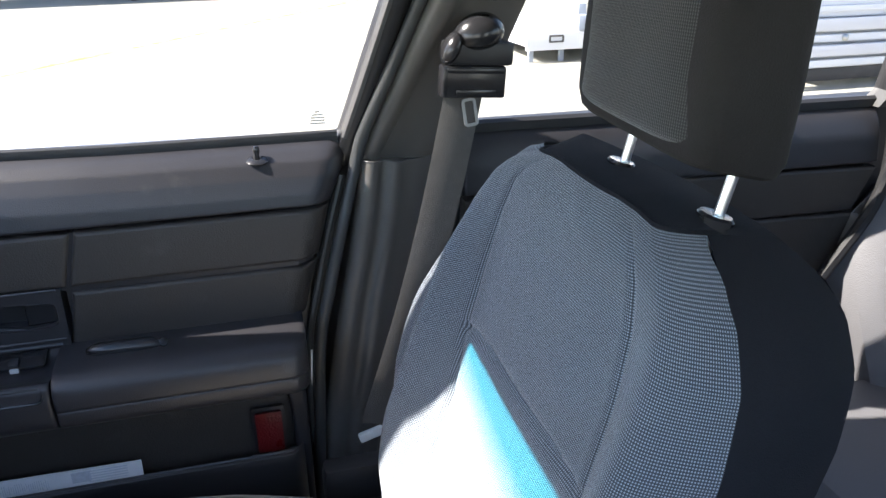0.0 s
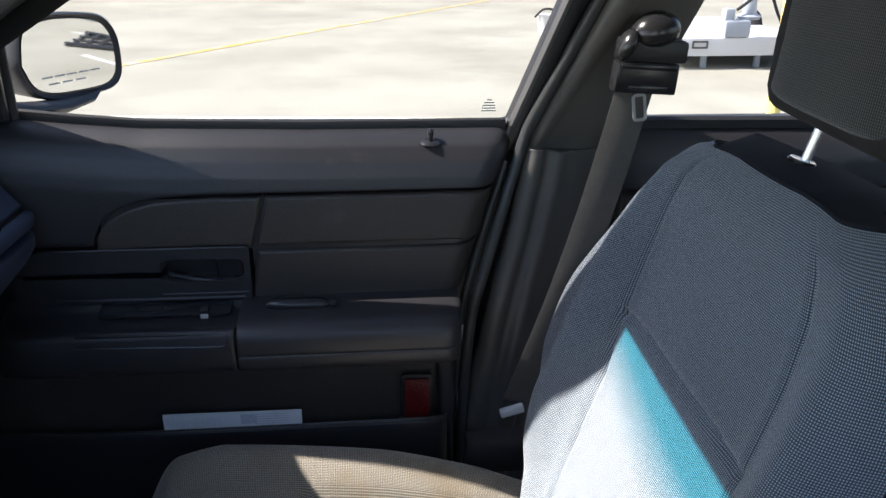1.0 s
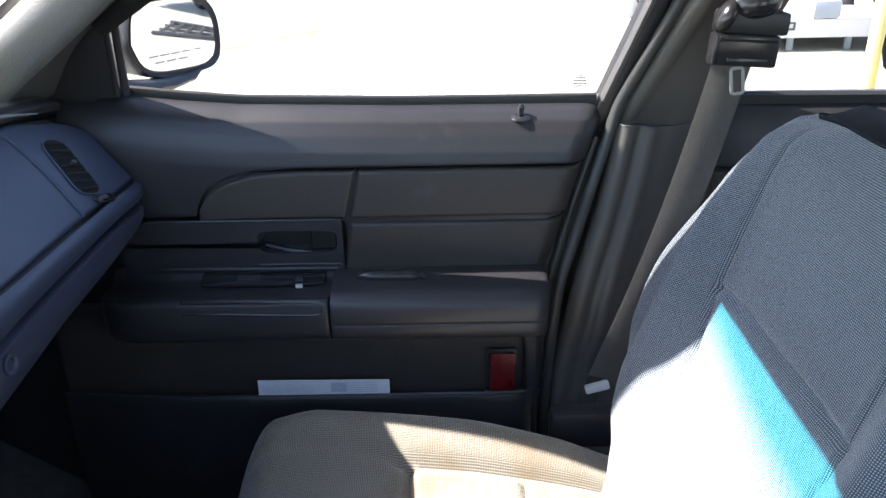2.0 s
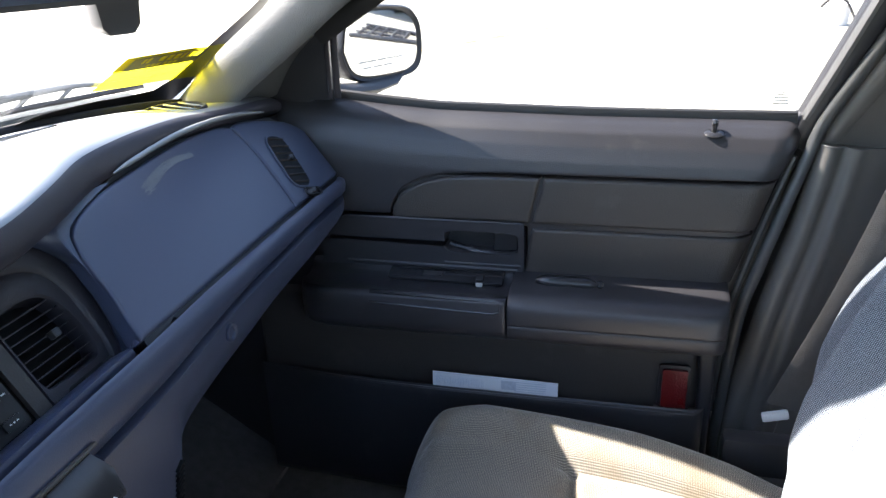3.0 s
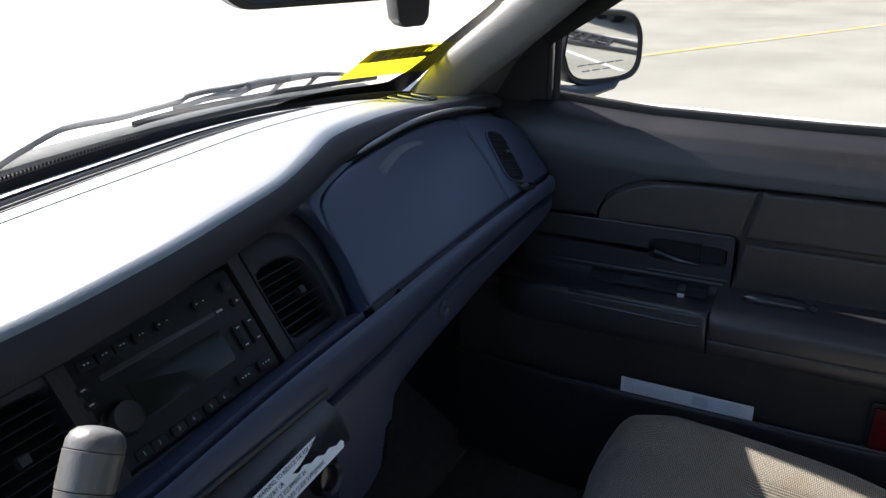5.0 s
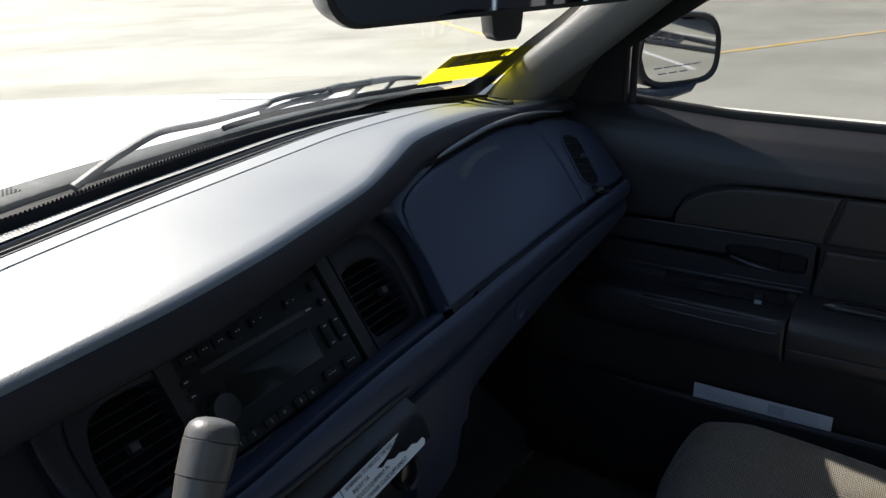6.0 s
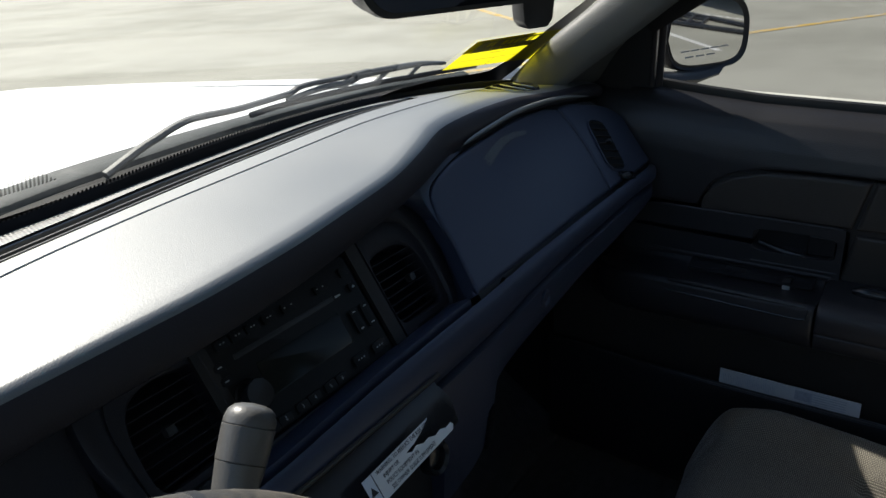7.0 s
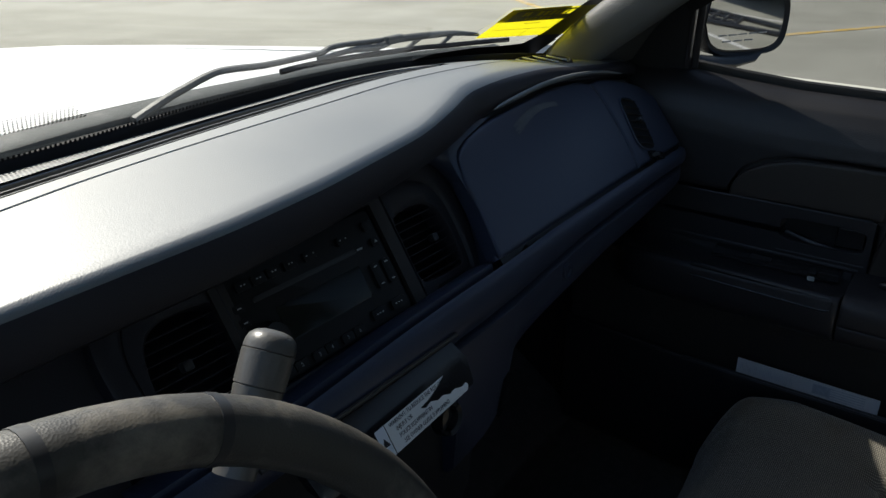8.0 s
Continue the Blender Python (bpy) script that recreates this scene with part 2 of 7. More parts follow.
_m2.inputs[0].default_value = 0.45
_nt.links.new(_b.outputs[0], _m1.inputs[1])
_nt.links.new(_tl.outputs[0], _m1.inputs[2])
_nt.links.new(_m1.outputs[0], _m2.inputs[1])
_nt.links.new(_tr.outputs[0], _m2.inputs[2])
_nt.links.new(_m2.outputs[0], _nt.nodes["Material Output"].inputs[0])


# ---- building helpers ----
def smooth(me, angle=40):
    for p in me.polygons:
        p.use_smooth = True
    bm = bmesh.new()
    bm.from_mesh(me)
    for e in bm.edges:
        if len(e.link_faces) == 2 and e.calc_face_angle(0) > radians(angle):
            e.smooth = False
    bm.to_mesh(me)
    bm.free()


def part(name, bm, material, parent=None, label="", flat=False):
    me = bpy.data.meshes.new(name)
    bmesh.ops.recalc_face_normals(bm, faces=bm.faces[:]) if len(bm.faces) < 60000 else None
    bm.to_mesh(me)
    bm.free()
    if not flat:
        smooth(me)
    me.materials.append(material)
    ob = new(name, me)
    if parent is not None:
        ob.parent = parent
        ob.matrix_parent_inverse = parent.matrix_world.inverted()
    if label:
        ob["label"] = label
    return ob


def pane(name, bm, material, parent=None, label=""):
    """A single sheet of glass whose face looks into the cabin."""
    bmesh.ops.recalc_face_normals(bm, faces=bm.faces[:])
    bm.normal_update()
    c = sum((f.calc_center_median() for f in bm.faces), Vector()) / len(bm.faces)
    n = sum((f.normal for f in bm.faces), Vector())
    if n.dot(Vector((0, 0, 1.1)) - c) < 0:
        bmesh.ops.reverse_faces(bm, faces=bm.faces[:])
    me = bpy.data.meshes.new(name)
    bm.to_mesh(me)
    bm.free()
    for p in me.polygons:
        p.use_smooth = True
    me.materials.append(material)
    ob = new(name, me)
    if parent is not None:
        ob.parent = parent
        ob.matrix_parent_inverse = parent.matrix_world.inverted()
    if label:
        ob["label"] = label
    return ob


def sheet(bm, outline):
    bm.faces.new([bm.verts.new(p) for p in outline])


def thing(name, at, label, category, group="", kind=""):
    e = new(name)
    e.empty_display_size = 0.05
    e.matrix_world = Matrix.Translation(at)
    return tagged(e, label, category, group, kind)


def box(bm, c, s, bevel=0.0, m=None, seg=2):
    r = bmesh.ops.create_cube(bm, size=1.0)
    vs = r["verts"]
    for v in vs:
        v.co = Vector((v.co.x * s[0], v.co.y * s[1], v.co.z * s[2]))
    if bevel:
        es = list({e for v in vs for e in v.link_edges})
        rb = bmesh.ops.bevel(bm, geom=es, offset=bevel, segments=seg, profile=0.6, affect='EDGES')
        vs = list({v for f in rb["faces"] for v in f.verts} | {v for v in vs if v.is_valid})
    t = (m if m is not None else Matrix.Identity(4))
    for v in vs:
        v.co = t @ v.co + Vector(c)
    return vs


def loft(bm, rings, caps=True, closed=True):
    """Joins rings of points into a skin."""
    vr = [[bm.verts.new(p) for p in r] for r in rings]
    n = len(rings[0])
    for a, b in zip(vr, vr[1:]):
        for i in range(n if closed else n - 1):
            j = (i + 1) % n
            try:
                bm.faces.new((a[i], a[j], b[j], b[i]))
            except ValueError:
                pass
    if caps and closed:
        bm.faces.new(vr[0][::-1])
        bm.faces.new(vr[-1])
    return vr


def frame_at(d):
    d = Vector(d).normalized()
    s = d.cross(Vector((0, 0, 1)))
    if s.length < 1e-3:
        s = d.cross(Vector((0, 1, 0)))
    s.normalize()
    return s, s.cross(d)


def tube(bm, pts, r, n=10, caps=True, flat=1.0):
    pts = [Vector(p) for p in pts]
    rings = []
    for i, p in enumerate(pts):
        d = pts[min(i + 1, len(pts) - 1)] - pts[max(i - 1, 0)]
        s, u = frame_at(d)
        rr = r[i] if isinstance(r, (list, tuple)) else r
        rings.append([p + s * math.cos(a) * rr + u * math.sin(a) * rr * flat for a in [2 * math.pi * k / n for k in range(n)]])
    loft(bm, rings, caps)


def lathe(bm, prof, n=24, m=None):
    """Turns a profile of (radius, height) about z."""
    m = m if m is not None else Matrix.Identity(4)
    rings = [[m @ Vector((r * math.cos(2 * math.pi * k / n), r * math.sin(2 * math.pi * k / n), h)) for k in range(n)] for r, h in prof]
    loft(bm, rings, True)


def axis_to(d):
    return Vector(d).normalized().to_track_quat('Z', 'Y').to_matrix().to_4x4()


def resample(pl, n):
    pl = [Vector(p) for p in pl]
    L = [0.0]
    for a, b in zip(pl, pl[1:]):
        L.append(L[-1] + (b - a).length)
    out = []
    for k in (n if isinstance(n, (list, tuple)) else [i / (n - 1) for i in range(n)]):
        s = k * L[-1]
        i = max(j for j in range(len(L)) if L[j] <= s + 1e-9)
        i = min(i, len(pl) - 2)
        f = (s - L[i]) / max(L[i + 1] - L[i], 1e-9)
        out.append(pl[i].lerp(pl[i + 1], f))
    return out


def spline(pts, n=8):
    """A smooth line through points."""
    P = [Vector(p) for p in pts]
    P = [P[0] * 2 - P[1]] + P + [P[-1] * 2 - P[-2]]
    out = []
    for i in range(1, len(P) - 2):
        for k in range(n):
            t = k / n
            a, b, c, d = P[i - 1:i + 3]
            out.append(0.5 * ((2 * b) + (c - a) * t + (2 * a - 5 * b + 4 * c - d) * t * t + (3 * b - a - 3 * c + d) * t ** 3))
    out.append(P[-2])
    return out


def edge_steps(length, r, inner):
    """Places along 0..1 that crowd within r of both ends."""
    e = min(r / length, 0.3)
    ends = [0, 0.12, 0.3, 0.55, 0.8, 1.0]
    a = [e * k for k in ends]
    mid = [e + (1 - 2 * e) * (i + 1) / (inner + 1) for i in range(inner)]
    return a + mid + [1 - x for x in reversed(a)]


def cushion_patch(bm, bottom, top, left, right, out, r=0.006, deep=0.02, nu=30, nv=12, lift=None):
    """A padded panel between four edge lines (2D). out(p, d) puts a 2D point into space, sunk by d."""
    lu = sum((Vector(b) - Vector(a)).length for a, b in zip(bottom, bottom[1:]))
    lv = sum((Vector(b) - Vector(a)).length for a, b in zip(left, left[1:]))
    us, vs = edge_steps(max(lu, 1e-3), r, nu), edge_steps(max(lv, 1e-3), r, nv)
    B, T = resample(bottom, us), resample(top, us)
    L, R = resample(left, vs), resample(right, vs)
    grid = []
    for j, v in enumerate(vs):
        row = []
        for i, u in enumerate(us):
            p = (1 - v) * B[i] + v * T[i] + (1 - u) * L[j] + u * R[j] - ((1 - u) * (1 - v) * B[0] + u * (1 - v) * B[-1] + (1 - u) * v * T[0] + u * v * T[-1])
            d = min(min(u, 1 - u) * lu, min(v, 1 - v) * lv)
            k = max(0.0, 1 - d / r)
            sink = r * (1 - math.sqrt(max(0.0, 1 - k * k)))
            row.append(bm.verts.new(out(p, sink)))
        grid.append(row)
    for a, b in zip(grid, grid[1:]):
        for i in range(len(a) - 1):
            bm.faces.new((a[i], a[i + 1], b[i + 1], b[i]))
    rim = grid[0] + [g[-1] for g in grid[1:-1]] + grid[-1][::-1] + [g[0] for g in grid[-2:0:-1]]
    back = [bm.verts.new(v.co + (Vector(out(Vector((0, 0)), deep)) - Vector(out(Vector((0, 0)), 0.0)))) for v in rim]
    n = len(rim)
    for i in range(n):
        bm.faces.new((rim[i], back[i], back[(i + 1) % n], rim[(i + 1) % n]))
    return grid


def slab(bm, outline, off, bevel=0.0):
    """A plate: an outline of 3D points pushed along off."""
    o = Vector(off)
    a = [bm.verts.new(p) for p in outline]
    b = [bm.verts.new(Vector(p) + o) for p in outline]
    bm.faces.new(a)
    bm.faces.new(b[::-1])
    n = len(a)
    for i in range(n):
        bm.faces.new((a[i], b[i], b[(i + 1) % n], a[(i + 1) % n]))
    if bevel:
        es = list({e for v in a + b for e in v.link_edges})
        bmesh.ops.bevel(bm, geom=es, offset=bevel, segments=2, profile=0.6, affect='EDGES')


def rounded(w, h, r, n=5):
    pts = []
    for cx, cy, a0 in ((w / 2 - r, h / 2 - r, 0), (-w / 2 + r, h / 2 - r, 90), (-w / 2 + r, -h / 2 + r, 180), (w / 2 - r, -h / 2 + r, 270)):
        for k in range(n + 1):
            a = radians(a0 + 90 * k / n)
            pts.append((cx + r * math.cos(a), cy + r * math.sin(a)))
    return pts


def plate(bm, m, w, h, d, r=0.003, bevel=0.0008, cx=0.0, cy=0.0):
    """Rounded plate in the plane of pose m (its x and y), thickness d along its z."""
    slab(bm, [m @ Vector((x + cx, y + cy, 0)) for x, y in rounded(w, h, r)], m.to_3x3() @ Vector((0, 0, d)), bevel)


def ring_plate(bm, m, w, h, rim, d, r=0.004):
    """A rounded rectangular frame."""
    o = rounded(w, h, r)
    i = rounded(w - 2 * rim, h - 2 * rim, max(r - rim, 0.0015))
    rings = [[m @ Vector((x, y, 0)) for x, y in o], [m @ Vector((x * 0.99, y * 0.99, d)) for x, y in o], [m @ Vector((x, y, d)) for x, y in i], [m @ Vector((x, y, 0)) for x, y in i]]
    loft(bm, rings + [rings[0]], False)


def text_mesh(body, size, m, deep=0.0004):
    """Letters as a bmesh in the plane of pose m, centred."""
    cu = bpy.data.curves.new("lettering", 'FONT')
    cu.body, cu.size, cu.extrude, cu.align_x, cu.align_y, cu.resolution_u = body, size, deep, 'CENTER', 'CENTER', 2
    ob = new("lettering", cu)
    dg = bpy.context.evaluated_depsgraph_get()
    me = bpy.data.meshes.new_from_object(ob.evaluated_get(dg))
    me.transform(m)
    bm = bmesh.new()
    bm.from_mesh(me)
    bpy.data.objects.remove(ob)
    bpy.data.meshes.remove(me)
    bpy.data.curves.remove(cu)
    return bm


def lerp(table, t):
    """Reads a table of (t, value) along a smooth curve."""
    if t <= table[0][0]:
        return table[0][1]
    if t >= table[-1][0]:
        return table[-1][1]
    n = len(table)
    sl = [(table[i + 1][1] - table[i][1]) / (table[i + 1][0] - table[i][0]) for i in range(n - 1)]

    def tangent(i):
        if i == 0 or i == n - 1:
            return 0.0
        p, q = sl[i - 1], sl[i]
        return 0.0 if p * q <= 0 else 2 * p * q / (p + q)
    for i in range(n - 1):
        (t0, v0), (t1, v1) = table[i], table[i + 1]
        if t <= t1:
            h = t1 - t0
            u = (t - t0) / h
            return v0 * (1 + 2 * u) * (1 - u) ** 2 + tangent(i) * h * u * (1 - u) ** 2 + v1 * u * u * (3 - 2 * u) + tangent(i + 1) * h * u * u * (u - 1)


def lin(table, t):
    if t <= table[0][0]:
        return table[0][1]
    for (a, va), (b, vb) in zip(table, table[1:]):
        if t <= b:
            return va + (vb - va) * (t - a) / (b - a)
    return table[-1][1]


def grid_skin(bm, f, us, vs, uvlayer=None):
    g = [[bm.verts.new(f(u, v)) for u in us] for v in vs]
    for a, b in zip(g, g[1:]):
        for i in range(len(a) - 1):
            bm.faces.new((a[i], a[i + 1], b[i + 1], b[i]))
    return g


def steps(a, b, n):
    return [a + (b - a) * i / n for i in range(n + 1)]


# ---- ground and surroundings shell ----
gb = bmesh.new()
grid_skin(gb, lambda u, v: (u, v, 0.0), [-2500, -400, -60, -20, 0, 20, 60, 400, 2500], [-2500, -400, -60, -20, 0, 20, 60, 400, 2500])
tagged(part("ground", gb, M_CONCRETE), "sunlit stained pale concrete lot", "ground", kind="structure")


def paint_line(name, a, b, w, material, label, wob=0.01):
    a, b = Vector(a), Vector(b)
    d = (b - a).normalized()
    s = Vector((-d.y, d.x, 0))
    bm = bmesh.new()
    n = 60
    rows = []
    for i in range(n + 1):
        p = a.lerp(b, i / n)
        k1, k2 = noise.noise(p * 1.7) * wob, noise.noise(p * 1.9 + Vector((7, 3, 1))) * wob
        rows.append([p + s * (w / 2 + k1) + Vector((0, 0, 0.004)), p - s * (w / 2 + k2) + Vector((0, 0, 0.004))])
    loft(bm, rows, False, False)
    tagged(part(name, bm, material), label, "line marking", kind="structure")


paint_line("yellow_line", (8.9, 5.28, 0), (17.0, 14.1, 0), 0.11, M_YELLOW, "worn yellow line painted slantwise on concrete")
paint_line("yellow_line", (2.0, 6.1, 0), (22.0, -5.6, 0), 0.11, M_YELLOW, "worn yellow line painted on concrete")


# ---- body shell of the car ----
def side_x(z):
    """Half width of the glasshouse at height z."""
    return 0.755 - 0.33 * (z - 0.95)


def screen_y(x, z):
    """The windshield's surface."""
    return 0.975 - 0.2 * x * x - (z - 1.0) * 1.4382


SILL = [(-0.9, -0.012), (-0.2, -0.002), (0.03, 0.0), (0.3, 0.002), (0.52, 0.008), (0.60, 0.015), (0.68, 0.024), (0.85, 0.03)]


def sill_up(y):
    return lin(SILL, y)


floor_b = bmesh.new()
box(floor_b, (0, 0.1, 0.27), (1.5, 2.5, 0.04), 0.01)
tagged(part("floor", floor_b, M_CARPET), "black carpeted car floor", "floor", kind="structure")
toe_b = bmesh.new()
loft(toe_b, [[(x, 1.02, 0.95), (x, 1.04, 0.6), (x, 1.0, 0.42), (x, 0.82, 0.30), (x, 0.82, 0.26), (x, 1.1, 0.26), (x, 1.1, 0.95)] for x in (-0.75, 0.75)])
tagged(part("toe_board", toe_b, M_CARPET), "black carpeted bulkhead ahead of the footwell", "bulkhead", kind="structure")

# roof with a headliner
roof_b = bmesh.new()
rings = []
for y in (0.493, 0.45, 0.2, -0.2, -0.7, -0.98, -1.02):
    zc = lin([(-1.02, 1.36), (-0.7, 1.40), (-0.2, 1.415), (0.2, 1.395), (0.493, 1.335)], y)
    rings.append([(x, y - 0.2 * x * x * (1 if y > 0.3 else 0), zc - 0.06 * (abs(x) / 0.62) ** 2.6) for x in steps(-0.62, 0.62, 16)] + [(x, y - 0.2 * x * x * (1 if y > 0.3 else 0), zc + 0.035 - 0.06 * (abs(x) / 0.62) ** 2.6) for x in reversed(steps(-0.64, 0.64, 16))])
loft(roof_b, rings)
tagged(part("ceiling", roof_b, M_HEADLINER), "pale grey cloth headliner", "ceiling", kind="structure")

# plain shell on the driver's side and at the rear
wall_b = bmesh.new()
slab(wall_b, [(-0.73, 1.05, 0.26), (-0.73, 1.05, 0.99), (-0.745, 0.70, 0.975), (-0.745, -1.35, 0.935), (-0.73, -1.35, 0.26)], (-0.1, 0, 0))
tagged(part("wall_driver_side", wall_b, M_DOOR), "dark vinyl door side behind the driver", "wall", kind="structure")
rear_b = bmesh.new()
slab(rear_b, [(-0.75, -1.5, 0.26), (0.75, -1.5, 0.26), (0.75, -1.5, 0.97), (-0.75, -1.5, 0.97)], (0, -0.05, 0))
tagged(part("wall_rear", rear_b, M_DOOR), "dark bulkhead behind the rear seat", "wall", kind="structure")
shelf_b = bmesh.new()
box(shelf_b, (0, -1.28, 0.955), (1.46, 0.46, 0.03), 0.008)
tagged(part("parcel_shelf", shelf_b, M_DOOR), "dark parcel shelf under the rear window", "shelf", kind="structure")
for sx in (-1, 1):
    if sx < 0:
        bm = bmesh.new()
        tube(bm, [(sx * 0.64, 0.87, 0.99), (sx * 0.625, 0.70, 1.123), (sx * 0.60, 0.42, 1.33), (sx * 0.60, 0.2, 1.36)], 0.04, 12)
        tagged(part("pillar_front", bm, M_PILLAR), "dark grey windshield pillar on the driver's side", "pillar", kind="structure")
        bm = bmesh.new()
        tube(bm, [(sx * 0.74, -0.08, 0.92), (sx * 0.70, -0.14, 1.1), (sx * 0.60, -0.2, 1.36)], 0.05, 12)
        tagged(part("pillar_middle", bm, M_PILLAR), "dark grey middle pillar on the driver's side", "pillar", kind="structure")
    bm = bmesh.new()
    loft(bm, [[(sx * (side_x(z) - 0.02), yf, z), (sx * (side_x(z) + 0.02), yf, z), (sx * (side_x(z) + 0.02), yb, z), (sx * (side_x(z) - 0.05), yb, z)] for z, yf, yb in ((0.93, -0.82, -1.5), (1.1, -0.92, -1.38), (1.25, -0.98, -1.2), (1.37, -0.90, -1.05))])
    tagged(part("pillar_rear", bm, M_PILLAR), "grey rear roof pillar trim", "pillar", kind="structure")
bm = bmesh.new()
sheet(bm, [(-0.6, -1.04, 1.34), (0.6, -1.04, 1.34), (0.66, -1.48, 0.98), (-0.66, -1.48, 0.98)])
tagged(pane("window_rear", bm, M_GLASS), "clear sloping rear window", "window", kind="structure")

# ---- windshield ----
ws = bmesh.new()
us, vs_ = steps(-0.685, 0.685, 44), steps(0.965, 1.375, 26)
grid_skin(ws, lambda u, v: (u * (1 - 0.20 * (v - 1.0)), screen_y(u, v), v), us, vs_)
windshield = tagged(pane("windshield", ws, M_WINDSHIELD), "clear curved windshield with a green shade band", "windshield", kind="structure")
fb = bmesh.new()
rows = []
for x in steps(-0.66, 0.684, 120):
    zt = lerp([(-0.64, 0.985), (0.33, 0.985), (0.43, 1.010), (0.50, 1.0095), (0.566, 1.005), (0.68, 1.003)], x)
    rows.append([(x, screen_y(x, 0.97) - 0.004, 0.97), (x, screen_y(x, zt) - 0.004, zt)])
loft(fb, rows, False, False)
for i in range(330):
    for j in range(6):
        x = -0.62 + 1.24 * (i + 0.5 * (j % 2)) / 330
        if x > -0.060 - 0.004 * j:
            continue
        z = 1.0195 + 0.0030 * j - 0.003 * (x / 0.6) ** 2
        r = 0.0014 - 0.0001 * j
        fb.faces.new([fb.verts.new((x + r * math.cos(a), screen_y(x, z + r * math.sin(a)) - 0.004, z + r * math.sin(a))) for a in (0, 1.26, 2.51, 3.77, 5.03)])
for sx in (1, -1):
    rows = []
    for z in steps(0.97, 1.34, 40):
        xi = sx * lerp([(0.97, 0.59), (1.0, 0.606), (1.01, 0.617), (1.022, 0.625), (1.06, 0.623), (1.10, 0.624), (1.13, 0.618), (1.2, 0.590), (1.34, 0.520)], z)
        xo = xi + sx * lin([(0.97, 0.085), (1.0, 0.075), (1.02, 0.050), (1.07, 0.042), (1.12, 0.024), (1.16, 0.018), (1.34, 0.018)], z)
        rows.append([(xo, screen_y(xo, z) - 0.004, z), (xi, screen_y(xi, z) - 0.004, z)])
    loft(fb, rows, False, False)
part("black_border", fb, M_FRIT, windshield, "black ceramic border with dots")

# ---- hood, cowl and wipers outside ----
def hood_z(x, y):
    return lin([(1.0, 0.985), (1.2, 0.972), (1.5, 0.95), (2.0, 0.912), (2.6, 0.86), (3.0, 0.79), (3.1, 0.66)], y) - 0.032 * (abs(x) / 0.85) ** 3 + 0.006 * math.exp(-((abs(x) - 0.45) / 0.05) ** 2)


def cowl_near(x):
    """Where the black trough at the foot of the glass meets the cowl panel."""
    return lerp([(-0.70, 0.975), (-0.35, 1.005), (-0.12, 1.032), (0.02, 1.058), (0.18, 1.073), (0.30, 1.078), (0.42, 1.074), (0.52, 1.060), (0.62, 1.025), (0.70, 0.985)], x)


def cowl_far(x):
    """Rear edge of the hood."""
    return lerp([(-0.70, 1.03), (-0.35, 1.055), (-0.10, 1.080), (0.04, 1.104), (0.20, 1.112), (0.35, 1.112), (0.50, 1.092), (0.62, 1.050), (0.70, 1.01)], x)


hb = bmesh.new()
hood = thing("car_hood", (0, 1.9, 0.6), "glossy white car hood and fenders in full sun", "hood")
ys = steps(1.08, 3.0, 26) + [3.06, 3.1]
grid_skin(hb, lambda u, v: (u, v + (cowl_far(u) + 0.004 - 1.08) * max(0.0, 1 - (v - 1.08) / 1.0), hood_z(u, v)), steps(-0.66, 0.66, 32), ys)
part("hood_panel", hb, M_WHITEPAINT, hood)
for sx in (-1, 1):
    b2 = bmesh.new()
    rows = []
    for y in steps(0.75, 3.1, 30):
        z0 = hood_z(0.66, max(y, 1.08))
        xi = 0.664 if y > 0.98 else 0.774
        rows.append([(sx * xi, y, z0 - 0.02), (sx * (xi + 0.002), y, z0 - 0.001), (sx * 0.78, y, hood_z(0.78, max(y, 1.08))), (sx * 0.85, y, hood_z(0.85, max(y, 1.08)) - 0.012), (sx * 0.90, y, hood_z(0.85, max(y, 1.08)) - 0.05), (sx * 0.945, y, 0.72), (sx * 0.96, y, 0.5), (sx * 0.94, y, 0.3)])
    loft(b2, rows, False, False)
    part("fender", b2, M_WHITEPAINT, hood)
cowl = bmesh.new()
rows = []
for x in steps(-0.7, 0.7, 60):
    a, e = cowl_near(x), cowl_far(x)
    rows.append([(x, a - 0.004, 0.962), (x, a, 0.979), (x, a + 0.004, 0.981), (x, (a + e) / 2, 0.983), (x, e - 0.004, 0.984 - 0.02 * x * x), (x, e + 0.010, 0.968)])
loft(cowl, rows, False, False)
tagged(part("cowl_panel", cowl, M_COWL), "dusty black plastic cowl below the windshield", "cowl", kind="structure")
# near-black strip that stands for the dark gap ahead of the glass
trough = bmesh.new()
rows = []
for x in steps(-0.7, 0.7, 60):
    yb = 0.965 - 0.2 * x * x
    rows.append([(x, yb - 0.02, 0.955), (x, yb, 0.968), (x, yb + 0.02, 0.966), (x, cowl_near(x) - 0.006, 0.974), (x, cowl_near(x) + 0.002, 0.970)])
loft(trough, rows, False, False)
tagged(part("trough", trough, M_VOID), "black strip for the dark gap between glass and cowl", "seal", kind="structure")


def over_cowl(x, z, off=0.0):
    """A place above the cowl, ahead of the glass."""
    return Vector((x, 1.04 - 0.1 * x * x + off, z))


M_WIPER = mat("dusty_wiper_black", (0.070, 0.076, 0.078), 0.6, vary=0.3, vscale=60, bump=0.2, bscale=400, dirt=(0.14, 0.145, 0.14), dscale=40, dlo=0.55, dhi=0.75)


